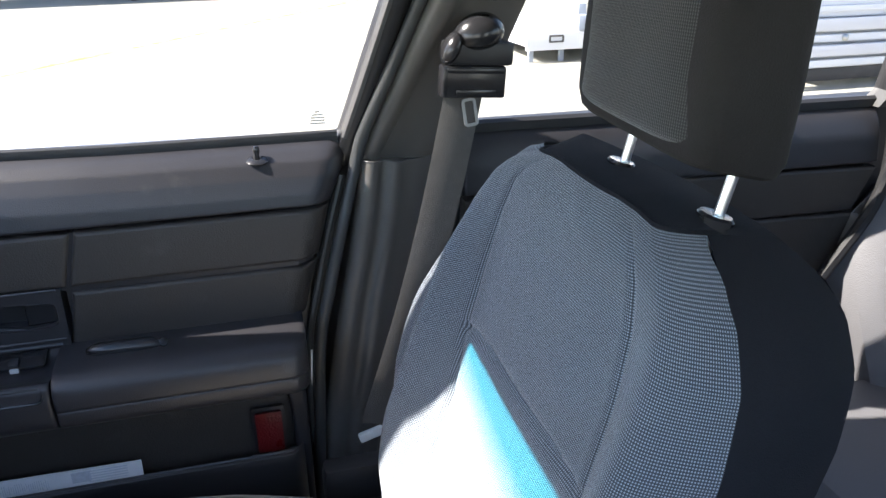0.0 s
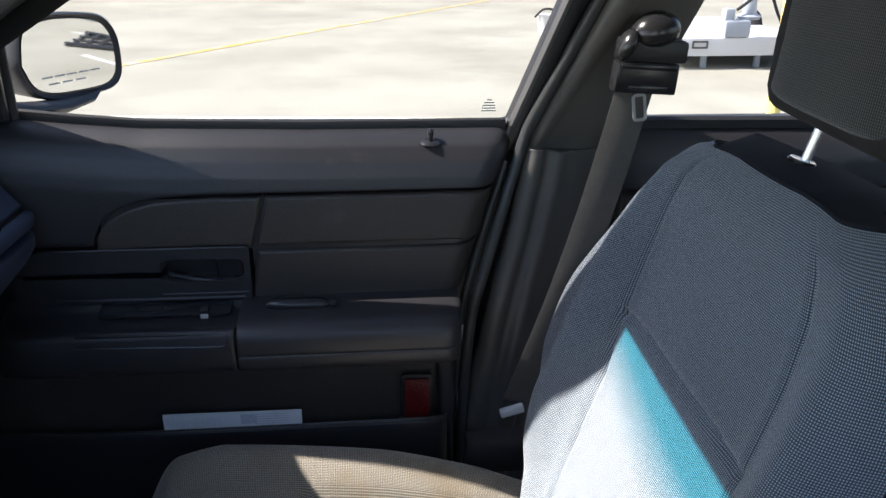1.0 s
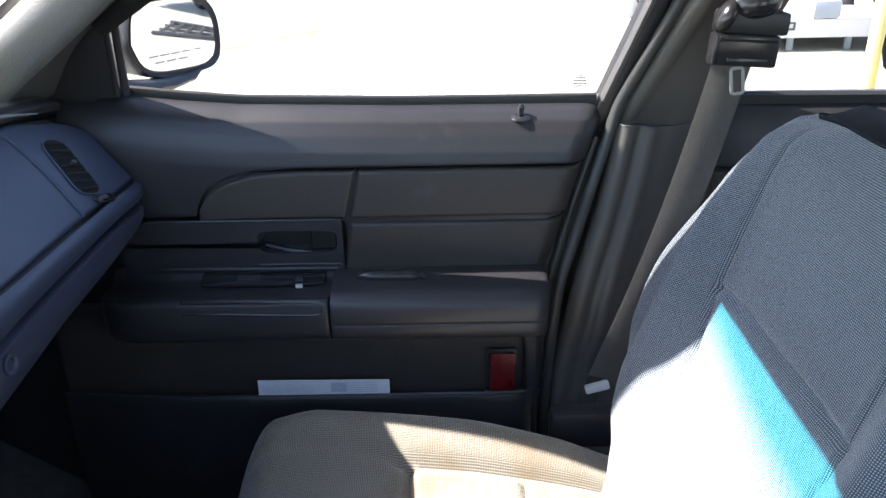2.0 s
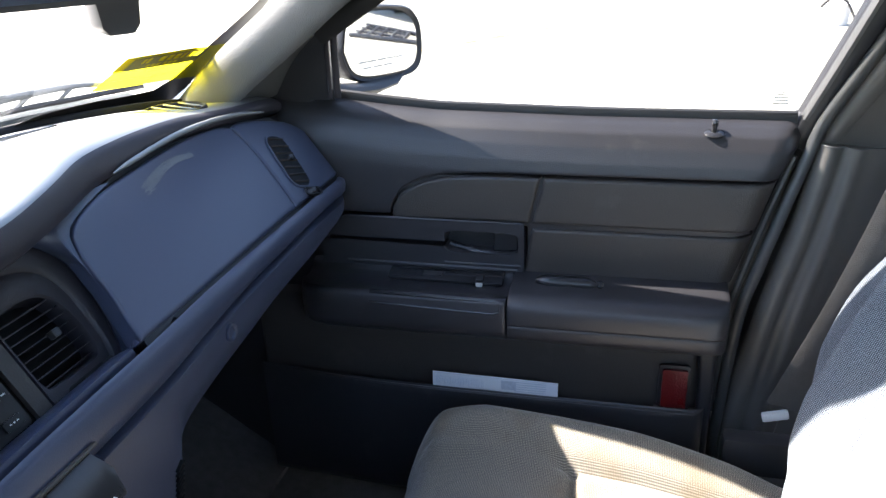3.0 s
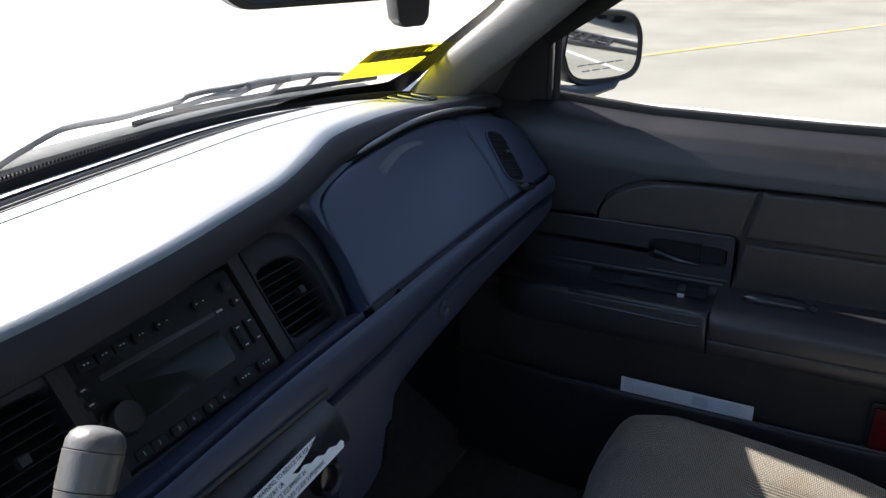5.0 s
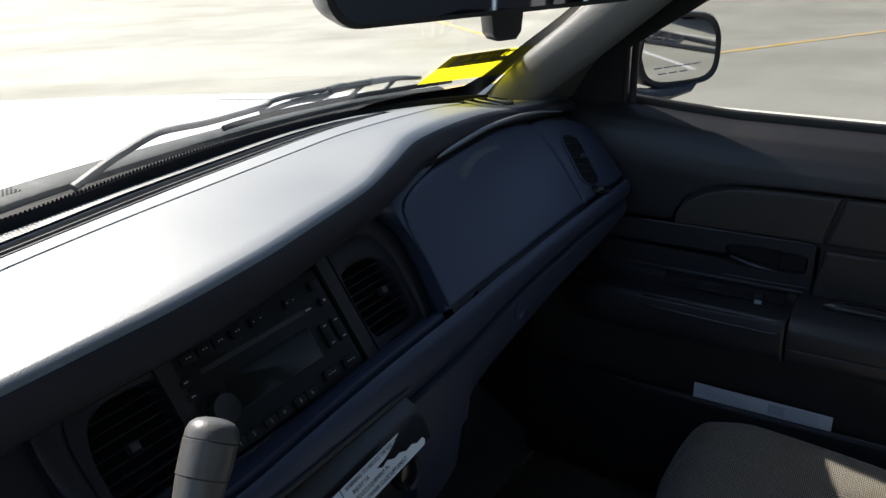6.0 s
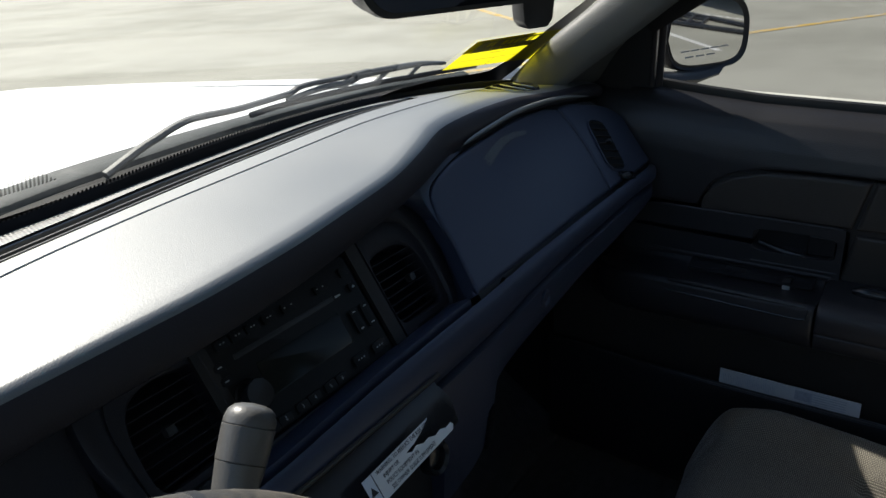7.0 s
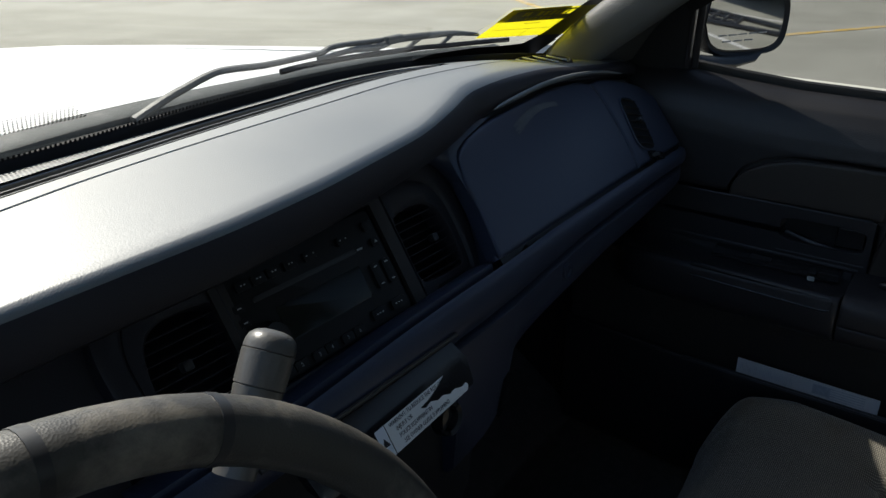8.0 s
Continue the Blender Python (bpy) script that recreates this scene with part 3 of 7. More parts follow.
def wiper(arm, carrier, blade, links, label):
    w = thing("wiper", over_cowl(*blade[0]), label, "wiper", group="windshield wipers")
    bm = bmesh.new()
    pl = spline([over_cowl(x, z, 0.006) for x, z in arm], 6)
    tube(bm, pl, [0.0062 - 0.0018 * i / len(pl) for i in range(len(pl))], 8, flat=0.8)
    part("arm", bm, M_WIPER, w, "bent dusty wiper arm")
    bm = bmesh.new()
    c = resample(spline([over_cowl(x, z) for x, z in carrier], 5), 20)
    tube(bm, c, [0.0024 + 0.0030 * math.sin(math.pi * (i + 1) / 21) for i in range(20)], 8)
    for p, q in links:
        tube(bm, [over_cowl(*p), over_cowl(*q)], 0.0032, 6)
    part("blade_carrier", bm, M_WIPER, w)
    bm = bmesh.new()
    tube(bm, resample(spline([over_cowl(x, z, -0.002) for x, z in blade], 4), 30), 0.0030, 6, flat=1.4)
    part("blade", bm, M_RUBBER, w, "black rubber wiper blade")
    bm = bmesh.new()
    box(bm, over_cowl(arm[-1][0], arm[-1][1], -0.002), (0.036, 0.012, 0.012), 0.004)
    part("pivot_clip", bm, M_WIPER, w)
    return w


wiper([(0.050, 0.978), (0.096, 0.995), (0.120, 1.002), (0.149, 1.010), (0.176, 1.0135), (0.235, 1.011), (0.283, 1.012), (0.330, 1.014), (0.346, 1.0185), (0.376, 1.0195), (0.420, 1.018), (0.461, 1.0175)],
      [(0.318, 1.008), (0.386, 1.012), (0.431, 1.010), (0.461, 1.016), (0.515, 1.0155), (0.593, 1.012), (0.650, 1.004)],
      [(0.253, 1.001), (0.292, 1.003), (0.364, 1.003), (0.442, 1.001), (0.515, 0.999), (0.566, 0.996), (0.648, 0.992), (0.724, 0.988)],
      [((0.431, 1.011), (0.428, 1.001)), ((0.520, 1.014), (0.486, 1.000)), ((0.590, 1.011), (0.560, 0.997))], "dusty black wiper resting over the cowl")
wiper([(-0.62, 0.984), (-0.50, 0.990), (-0.40, 0.991)], [(-0.52, 0.989), (-0.22, 0.989)], [(-0.58, 0.985), (-0.14, 0.985)], [((-0.44, 0.990), (-0.44, 0.985))], "dusty black wiper lying low beside the cowl")

# ---- passenger side pillar trims ----
G_EDGE = spline([(0.645, 0.875, 0.985), (0.632, 0.80, 1.05), (0.622, 0.70, 1.123), (0.585, 0.57, 1.22), (0.515, 0.42, 1.335)], 5)
D_EDGE = spline([(0.735, 0.765, 0.975), (0.728, 0.715, 1.04), (0.716, 0.63, 1.105), (0.685, 0.47, 1.20), (0.615, 0.30, 1.325)], 5)
ap = bmesh.new()
rings = []
for g, d in zip(G_EDGE, D_EDGE):
    mid = (g + d) / 2
    w = (d - g)
    n = Vector((-0.72, -0.62, 0.32)).normalized()
    f = lin([(0.98, 1.0), (1.15, 1.0), (1.21, 0.75), (1.26, 0.25), (1.34, 0.1)], g.z)
    lip = spline([g + Vector((0.016, 0.004, 0.000)), g, g + Vector((-0.012 * f, -0.004, -0.001)), g + Vector((-0.023 * f, -0.012, -0.006)), g + Vector((-0.029 * f, -0.024, -0.018)), g + Vector((-0.028 * f, -0.037, -0.034)), g + Vector((-0.019 * f, -0.049, -0.051)), g.lerp(d, 0.45) + n * 0.044 - Vector((0, 0, 0.03)), g.lerp(d, 0.75) + n * 0.026 - Vector((0, 0, 0.012)), d], 3)
    ring = list(lip)
    ring.append(d + Vector((0.002, 0.022, -0.008)))
    ring.append(g + Vector((0.030, 0.006, -0.012)))
    rings.append(ring)
loft(ap, rings)
tagged(part("pillar_trim_front", ap, M_PILLAR), "dark grey grained windshield pillar trim", "pillar", kind="structure")

bp_low = bmesh.new()
BY = [(0.30, 0.105), (0.484, 0.085), (0.70, 0.045), (0.78, 0.026), (0.86, 0.010), (0.925, 0.0)]
rings = []
for i, z in enumerate((0.30, 0.45, 0.55, 0.65, 0.72, 0.78, 0.83, 0.87, 0.90, 0.914, 0.919, 0.919)):
    yf = lin(BY, z)
    wd = lin([(0.30, 0.19), (0.7, 0.13), (0.925, 0.11)], z)
    s = 0.9 if i == 11 else 1.0
    k = lin([(0.30, 1.25), (0.72, 1.1), (0.92, 1.0)], z)
    dip = 0.006
    roll = spline([(0.008, 0.0), (0.024, 0.001), (0.036, -0.005), (0.041, -0.013), (0.039, -0.021), (0.033, -0.028), (0.034, -0.034), (0.041, -0.041), (0.041, -0.049), (0.033, -0.058), (0.024, -0.070), (0.016, -0.088 / k)], 3)
    ring = [(0.760 - q[0] * s, yf + q[1] * k * s - (1 - s) * 0.05, z - dip * min(1.0, -q[1] / 0.08)) for q in roll]
    ring += [(0.755, yf - wd, z - dip), (0.80, yf - wd, z - dip), (0.80, yf, z)]
    rings.append([Vector(p) for p in ring])
loft(bp_low, rings)
tagged(part("pillar_trim_lower", bp_low, M_BPILLAR), "dark moulded lower trim of the door pillar", "pillar", kind="structure")
# thin bead added for the highlight along the cap's edge
bm = bmesh.new()
tube(bm, [p + Vector((-0.0005, 0, 0.0008)) for p in rings[10][1:30]], 0.0011, 6)
part("cap_highlight_bead", bm, M_KNOB, bpy.data.objects["pillar_trim_lower"], "thin bead for the highlight along the trim edge")
bp_up = bmesh.new()
rings = []
for z, yf, yb in ((0.90, 0.010, -0.10), (0.95, -0.010, -0.14), (1.0, -0.031, -0.165), (1.06, -0.057, -0.190), (1.125, -0.085, -0.212), (1.2, -0.117, -0.235), (1.33, -0.160, -0.26), (1.38, -0.175, -0.26)):
    xo = side_x(z)
    w = lin([(0.90, 0.8), (1.13, 1.15), (1.38, 1.2)], z)
    roll = spline([(0.004, 0.004), (0.018, 0.003), (0.028, -0.002), (0.034, -0.008), (0.0365, -0.016), (0.034, -0.025), (0.028, -0.034)], 3)
    rings.append([(xo - q[0] * w, yf + q[1] * w, z) for q in roll] + [(xo - 0.024, (yf - 0.03 + yb) / 2, z), (xo - 0.019, yb + 0.018, z), (xo - 0.010, yb, z), (xo + 0.03, yb, z), (xo + 0.03, yf + 0.01, z)])
loft(bp_up, rings)
tagged(part("pillar_trim_upper", bp_up, M_BPILLAR), "dark grained upper trim of the door pillar", "pillar", kind="structure")

bm = bmesh.new()
slab(bm, [(0.80, 0.22, 0.26), (0.80, -0.3, 0.26), (0.80, -0.3, 0.93), (0.80, 0.10, 0.93)], (0.04, 0, 0))
tagged(part("pillar_body", bm, M_BLACK), "black inner body behind the door pillar trim", "pillar", kind="structure")

# ---- passenger front door ----
DOOR_X = [(0.30, 0.70), (0.60, 0.70), (0.73, 0.703), (0.80, 0.700), (0.87, 0.699), (0.89, 0.702), (0.91, 0.709), (0.928, 0.720), (0.939, 0.735), (0.945, 0.748), (0.951, 0.765)]
REAR_Y = [(0.30, 0.095), (0.486, 0.097), (0.587, 0.099), (0.708, 0.090), (0.785, 0.068), (0.866, 0.046), (0.911, 0.025), (0.96, 0.010)]


def door_x(y, z):
    x = lin(DOOR_X, z - sill_up(y))
    return x + 0.03 * max(0.0, 1 - (y - lin(REAR_Y, z)) / 0.03) ** 2


def on_door(p, d):
    return Vector((door_x(p.x, p.y) + d, p.x, p.y))


def flat_at(x):
    return lambda p, d: Vector((x + d, p.x, p.y))


def V2(*pts):
    return [Vector(p) for p in pts]


door = thing("door_1", (0.74, 0.5, 0.3), "closed dark grey vinyl passenger door with armrest and pocket", "car door", kind="structure")
bm = bmesh.new()
slab(bm, [(0.735, 0.105, 0.30), (0.735, 0.105, 0.60), (0.735, 0.08, 0.75), (0.745, 0.03, 0.90), (0.752, 0.02, 0.935), (0.752, 0.6, 0.945), (0.752, 1.0, 0.965), (0.735, 1.0, 0.30)], (0.10, 0, 0))
part("door_shell", bm, M_BLACK, door, "black inner door shell")
bm = bmesh.new()
cushion_patch(bm, V2((0.046, 0.873), (0.25, 0.873), (0.437, 0.873), (0.503, 0.870), (0.543, 0.859), (0.571, 0.842), (0.585, 0.816), (0.588, 0.804), (0.83, 0.804)),
              V2((0.010, 0.949), (0.3, 0.951), (0.52, 0.957), (0.68, 0.973), (0.83, 0.980)), V2((0.046, 0.873), (0.025, 0.911), (0.010, 0.949)), V2((0.83, 0.804), (0.83, 0.980)), on_door, 0.005, 0.02, 70, 26)
part("upper_panel", bm, M_DOOR, door, "dark vinyl upper panel below the window")
bm = bmesh.new()
cushion_patch(bm, V2((0.379, 0.799), (0.585, 0.799)), V2((0.362, 0.869), (0.437, 0.869), (0.500, 0.866), (0.539, 0.855), (0.568, 0.839), (0.5835, 0.814)), V2((0.379, 0.799), (0.362, 0.869)), V2((0.585, 0.799), (0.5835, 0.814)), on_door, 0.006, 0.02, 26, 12)
part("insert_panel", bm, M_INSERT, door, "padded insert with a rounded front corner")
bm = bmesh.new()
cushion_patch(bm, V2((0.066, 0.799), (0.3745, 0.799)), V2((0.048, 0.869), (0.3575, 0.869)), V2((0.066, 0.799), (0.048, 0.869)), V2((0.3745, 0.799), (0.3575, 0.869)), on_door, 0.006, 0.02, 30, 12)
part("insert_panel", bm, M_INSERT, door)
bm = bmesh.new()
cushion_patch(bm, V2((0.090, 0.715), (0.388, 0.715)), V2((0.069, 0.792), (0.373, 0.792)), V2((0.090, 0.715), (0.069, 0.792)), V2((0.388, 0.715), (0.373, 0.792)), on_door, 0.006, 0.02, 30, 12)
part("insert_panel", bm, M_INSERT, door)
bm = bmesh.new()
grid_skin(bm, lambda u, v: on_door(Vector((u, v)), 0.0055), steps(0.075, 0.575, 30), steps(0.794, 0.868, 6))
grid_skin(bm, lambda u, v: on_door(Vector((u, v)), 0.0055), steps(0.095, 0.380, 20), steps(0.720, 0.794, 6))
part("seam_backing", bm, M_DOOR, door)
# handle bezel in pieces round the recess
bm = bmesh.new()
hole, rim = [], []
for k in range(64):
    a = 2 * math.pi * k / 64
    ca, sa = math.cos(a), math.sin(a)
    hy = 0.449 + 0.056 * math.copysign(abs(ca) ** 0.35, ca)
    hz = 0.7665 + 0.0175 * math.copysign(abs(sa) ** 0.35, sa)
    hole.append((hy, hz))
    m = max(abs(ca), abs(sa))
    ky, kz = ca / m, sa / m
    rim.append((0.449 + (0.251 * ky if ky > 0 else 0.064 * ky), 0.7665 + (0.0325 * kz if kz > 0 else 0.0485 * kz)))
loft(bm, [[(x, y, z) for y, z in loop] for x, loop in ((0.73, rim), (0.7005, rim), (0.6985, [(y * 0.998 + 0.449 * 0.002, z * 0.99 + 0.7665 * 0.01) for y, z in rim]), (0.6985, [(y * 1.06 - 0.449 * 0.06, z * 1.12 - 0.7665 * 0.12) for y, z in hole]), (0.6985, hole), (0.7000, [(y * 0.985 + 0.449 * 0.015, z * 0.96 + 0.7665 * 0.04) for y, z in hole]), (0.729, [(y * 0.96 + 0.449 * 0.04, z * 0.92 + 0.7665 * 0.08) for y, z in hole]))], True, False)
bezel = part("handle_bezel", bm, M_DOOR, door, "dark release handle surround with a rounded recess", True)
bm = bmesh.new()
slab(bm, [(0.728, 0.39, 0.745), (0.728, 0.51, 0.745), (0.728, 0.51, 0.788), (0.728, 0.39, 0.788)], (0.004, 0, 0))
part("recess", bm, M_BLACK, bezel)
bm = bmesh.new()
cushion_patch(bm, V2((0.396, 0.752), (0.432, 0.750)), V2((0.395, 0.781), (0.432, 0.781)), V2((0.396, 0.752), (0.395, 0.781)), V2((0.432, 0.750), (0.432, 0.781)), flat_at(0.708), 0.003, 0.012, 6, 5)
tube(bm, spline([(0.712, 0.398, 0.748), (0.706, 0.42, 0.746), (0.708, 0.46, 0.750), (0.715, 0.498, 0.757)], 6), 0.0045, 8)
part("release_handle", bm, M_SATIN, bezel, "satin black pull handle")
bm = bmesh.new()
tube(bm, resample([(0.6985, 0.39, 0.7325), (0.6985, 0.505, 0.7325)], 4), 0.0016, 6)
tube(bm, resample([(0.699, 0.39, 0.799), (0.699, 0.66, 0.800)], 8), 0.0018, 6)
tube(bm, resample([(0.698, 0.395, 0.7255), (0.698, 0.66, 0.7275)], 8), 0.0022, 6)
part("bezel_bead", bm, M_DOOR, bezel)


def arm_loft(name, prof, y0, y1, material, label="", e0=0.016, e1=0.016, k0=0.65, k1=0.65):
    """The armrest's section carried along the door, rounded at both ends."""
    bm = bmesh.new()
    rings = []
    for y in [y0, y0 + e0 * 0.1, y0 + e0 * 0.35] + steps(y0 + e0, y1 - e1, 14) + [y1 - e1 * 0.35, y1 - e1 * 0.1, y1]:
        k = 1.0
        for d, e, low in ((y - y0, e0, k0), (y1 - y, e1, k1)):
            if d < e:
                k = math.sqrt(max(0.0, 1 - (1 - d / e) ** 2)) * (1 - low) + low
        zc = (prof[0][1] + prof[-1][1]) / 2
        rings.append([(0.71 + (x - 0.71) * k, y, zc + (z - zc) * (0.9 + 0.1 * k)) for x, z in prof])
    loft(bm, rings)
    return part(name, bm, material, door, label)


arm = arm_loft("armrest", spline([(0.712, 0.724), (0.680, 0.7225), (0.648, 0.7205), (0.628, 0.717), (0.6165, 0.709), (0.6125, 0.697), (0.6125, 0.682), (0.6140, 0.678), (0.6155, 0.676), (0.6145, 0.673), (0.6165, 0.660), (0.625, 0.649), (0.645, 0.640), (0.680, 0.626), (0.712, 0.606)], 3), 0.098, 0.398, M_DOOR, "rounded dark vinyl armrest", 0.020, 0.005, 0.65, 0.965)
tray = arm_loft("switch_tray", spline([(0.712, 0.726), (0.698, 0.720), (0.688, 0.713), (0.665, 0.7085), (0.645, 0.7090), (0.633, 0.7115), (0.625, 0.7125), (0.619, 0.7085), (0.6175, 0.702), (0.616, 0.694), (0.6155, 0.682), (0.618, 0.662), (0.628, 0.648), (0.650, 0.636), (0.682, 0.622), (0.712, 0.604)], 3), 0.4005, 0.72, M_DOOR, "dark switch shelf running on from the armrest", 0.005, 0.05, 0.965, 0.6)
bm = bmesh.new()
tube(bm, spline([(0.6205, 0.409, 0.7085), (0.6175, 0.408, 0.702), (0.6155, 0.412, 0.695), (0.6155, 0.43, 0.6935), (0.6155, 0.50, 0.6955), (0.6160, 0.60, 0.6985)], 5), 0.0016, 6)
tube(bm, spline([(0.6225, 0.412, 0.7095), (0.6215, 0.50, 0.7115), (0.6215, 0.60, 0.7130)], 5), 0.0034, 8)
part("tray_bead", bm, M_SATIN, tray, "rounded bead along the shelf edge")
bm = bmesh.new()
ym = pose(0.686, 0.50, 0.7165, 0, -14, 0)
plate(bm, ym, 0.034, 0.175, 0.003, 0.004)
plate_ob = part("switch_plate", bm, M_SATIN, door, "black window switch plate")
bm = bmesh.new()
box(bm, (0.676, 0.447, 0.7175), (0.013, 0.012, 0.012), 0.002, pose(0, 0, 0, 0, -25, 0))
part("window_switch", bm, M_SATIN, plate_ob, "small window rocker switch")
bm = bmesh.new()
box(bm, (0.669, 0.447, 0.712), (0.004, 0.010, 0.006), 0.001)
part("switch_face", bm, M_LETTER, plate_ob, "worn pale switch edge")
bm = bmesh.new()
box(bm, (0.682, 0.520, 0.7195), (0.010, 0.030, 0.003), 0.001, pose(0, 0, 0, 0, -14, 0))
part("lock_switch", bm, M_BLACK, plate_ob)
bm = bmesh.new()
tube(bm, resample([(0.670, 0.278, 0.7235), (0.672, 0.364, 0.7235)], 12), [0.004, 0.0085] + [0.0100] * 8 + [0.0085, 0.004], 12)
part("pull_grip", bm, M_SATIN, door, "black pull grip set in the armrest")
bm = bmesh.new()
lathe(bm, [(0.0, 0.0), (0.0055, 0.0), (0.0055, 0.003), (0.004, 0.004), (0.0, 0.004)], 12, Matrix.Translation((0.664, 0.273, 0.7265)) @ axis_to((-0.6, -0.3, 0.8)))
part("grip_cap", bm, M_SATIN, door)
# lower door and pocket
bm = bmesh.new()
cushion_patch(bm, V2((0.102, 0.30), (0.83, 0.30)), V2((0.102, 0.66), (0.83, 0.66)), V2((0.102, 0.30), (0.102, 0.66)), V2((0.83, 0.30), (0.83, 0.66)), lambda p, d: Vector((0.706 + d + 0.03 * max(0.0, 1 - (p.x - 0.10) / 0.03) ** 2, p.x, p.y)), 0.006, 0.02, 30, 16)
part("lower_panel", bm, M_INSERT, door, "dark moulded lower door panel")
bm = bmesh.new()
prof = spline([(0.706, 0.30), (0.676, 0.32), (0.668, 0.42), (0.668, 0.512), (0.670, 0.5235), (0.674, 0.5245), (0.676, 0.520), (0.676, 0.44), (0.690, 0.33)], 3)
rings = []
for y in (0.112, 0.118, 0.13, 0.2, 0.35, 0.5, 0.62, 0.75, 0.83):
    k = lin([(0.112, 0.35), (0.118, 0.75), (0.13, 1.0), (0.60, 1.0), (0.83, 0.3)], y)
    rings.append([(0.706 + (x - 0.706) * k, y, z) for x, z in prof])
loft(bm, rings)
part("map_pocket", bm, M_DOOR, door, "dark door pocket with a rolled lip")
bm = bmesh.new()
cushion_patch(bm, V2((0.103, 0.40), (0.124, 0.40)), V2((0.103, 0.655), (0.140, 0.655)), V2((0.103, 0.40), (0.103, 0.655)), spline(V2((0.124, 0.40), (0.124, 0.52), (0.126, 0.585), (0.132, 0.62), (0.140, 0.655)), 4), flat_at(0.690), 0.006, 0.02, 8, 14)
part("rear_column", bm, M_DOOR, door, "raised trim column at the rear of the pocket")
bm = bmesh.new()
rm = Matrix(((0, 0, -1, 0.6985), (1, 0, 0, 0.158), (0, 1, 0, 0.5525), (0, 0, 0, 1)))
plate(bm, rm, 0.046, 0.074, 0.004, 0.005, 0.001)
rs = part("reflector_surround", bm, M_BLACK, door)
bm = bmesh.new()
plate(bm, Matrix.Translation((-0.0065, 0, 0)) @ rm, 0.036, 0.064, 0.004, 0.002, 0.0008)
part("reflector", bm, M_RED, rs, "red plastic door reflector")
bm = bmesh.new()
tube(bm, spline([(0.700, 0.125, 0.513), (0.697, 0.16, 0.509), (0.699, 0.185, 0.512)], 6), 0.0035, 8)
part("reflector_lip", bm, M_KNOB, rs)
bm = bmesh.new()
tube(bm, spline([(0.722, 0.0885, 0.655), (0.724, 0.0945, 0.58), (0.726, 0.0955, 0.49), (0.728, 0.094, 0.40)], 6), 0.0022, 6)
part("door_edge", bm, M_WHITEPAINT, door, "thin white painted door edge")
# belt strip, lock pin, window frame and glass
bm = bmesh.new()
rows = []
for y in steps(0.028, 0.70, 40):
    z = 0.946 + sill_up(y)
    rows.append([(0.7505, y, z - 0.012), (0.7495, y, z + 0.003), (0.7515, y, z + 0.0095), (0.7565, y, z + 0.0115), (0.762, y, z + 0.009), (0.768, y, z - 0.012)])
loft(bm, rows)
part("belt_strip", bm, M_RUBBER, door, "black rubber strip along the window")
bm = bmesh.new()
pin_m = Matrix.Translation((0.728, 0.134, 0.9315)) @ axis_to((-0.25, 0, 1))
lathe(bm, [(0.0, 0.0), (0.014, 0.0), (0.0145, 0.0015), (0.011, 0.004), (0.0062, 0.0045), (0.0055, 0.002), (0.0, 0.002)], 20, pin_m)
grom = part("lock_pin_collar", bm, M_SATIN, door, "shiny black lock pin collar")
bm = bmesh.new()
lathe(bm, [(0.0, 0.0), (0.0034, 0.0), (0.0032, 0.008), (0.0044, 0.011), (0.0044, 0.016), (0.003, 0.0185), (0.0, 0.019)], 14, Matrix.Translation((0.727, 0.134, 0.932)))
part("lock_pin", bm, M_SATIN, grom)
bm = bmesh.new()


def gl(y, z, o=0.0):
    return Vector((side_x(z) + o, y, z))


WIN = [(0.680, 0.972), (0.662, 1.062), (0.540, 1.135), (0.46, 1.186), (0.36, 1.258), (0.26, 1.305), (0.10, 1.335), (-0.118, 1.345), (0.005, 0.955)]
sheet(bm, [gl(y, z, 0.008) for y, z in WIN])
pane("window_pane", bm, M_GLASS, door, "clear side window glass")
bm = bmesh.new()


def strip_along(bm, pts, inw, dep, hgt):
    """A rectangular moulding along a line on the window plane; hgt is how far it reaches from the glass edge outwards."""
    rings = []
    pts = [Vector(p) for p in pts]
    for i, p in enumerate(pts):
        d = (pts[min(i + 1, len(pts) - 1)] - pts[max(i - 1, 0)]).normalized()
        n = Vector((-1, 0, -0.33)).normalized()
        s = d.cross(n).normalized()
        rings.append([p + n * inw - s * 0.0, p + n * (inw + 0.004) + s * hgt * 0.2, p + n * (inw + 0.004) + s * hgt * 0.8, p + n * inw + s * hgt, p - n * dep + s * hgt, p - n * dep])
    loft(bm, rings)


strip_along(bm, spline([gl(0.672, 1.056), gl(0.540, 1.135), gl(0.46, 1.186), gl(0.36, 1.258), gl(0.26, 1.305), gl(0.10, 1.335), gl(-0.12, 1.345)], 4), 0.012, 0.02, -0.026)
part("frame_top", bm, M_RUBBER, door, "black upper window frame")
bm = bmesh.new()
strip_along(bm, [gl(-0.125, 1.34), gl(-0.0685, 1.15), gl(-0.026, 1.02), gl(-0.003, 0.950), gl(0.010, 0.910)], 0.012, 0.02, 0.026)
strip_along(bm, [gl(-0.125, 1.34), gl(-0.0685, 1.15), gl(-0.026, 1.02), gl(-0.003, 0.950), gl(0.010, 0.910)], -0.004, 0.012, -0.040)
upright = part("frame_rear", bm, M_BLACK, door, "dark rear upright of the window frame")
bm = bmesh.new()
strip_along(bm, [gl(-0.106, 1.34, -0.008), gl(-0.0495, 1.15, -0.008), gl(-0.007, 1.02, -0.008), gl(0.016, 0.950, -0.006)], 0.006, 0.006, 0.008)
part("glass_run", bm, M_KNOB, upright, "grey lip of the window run")
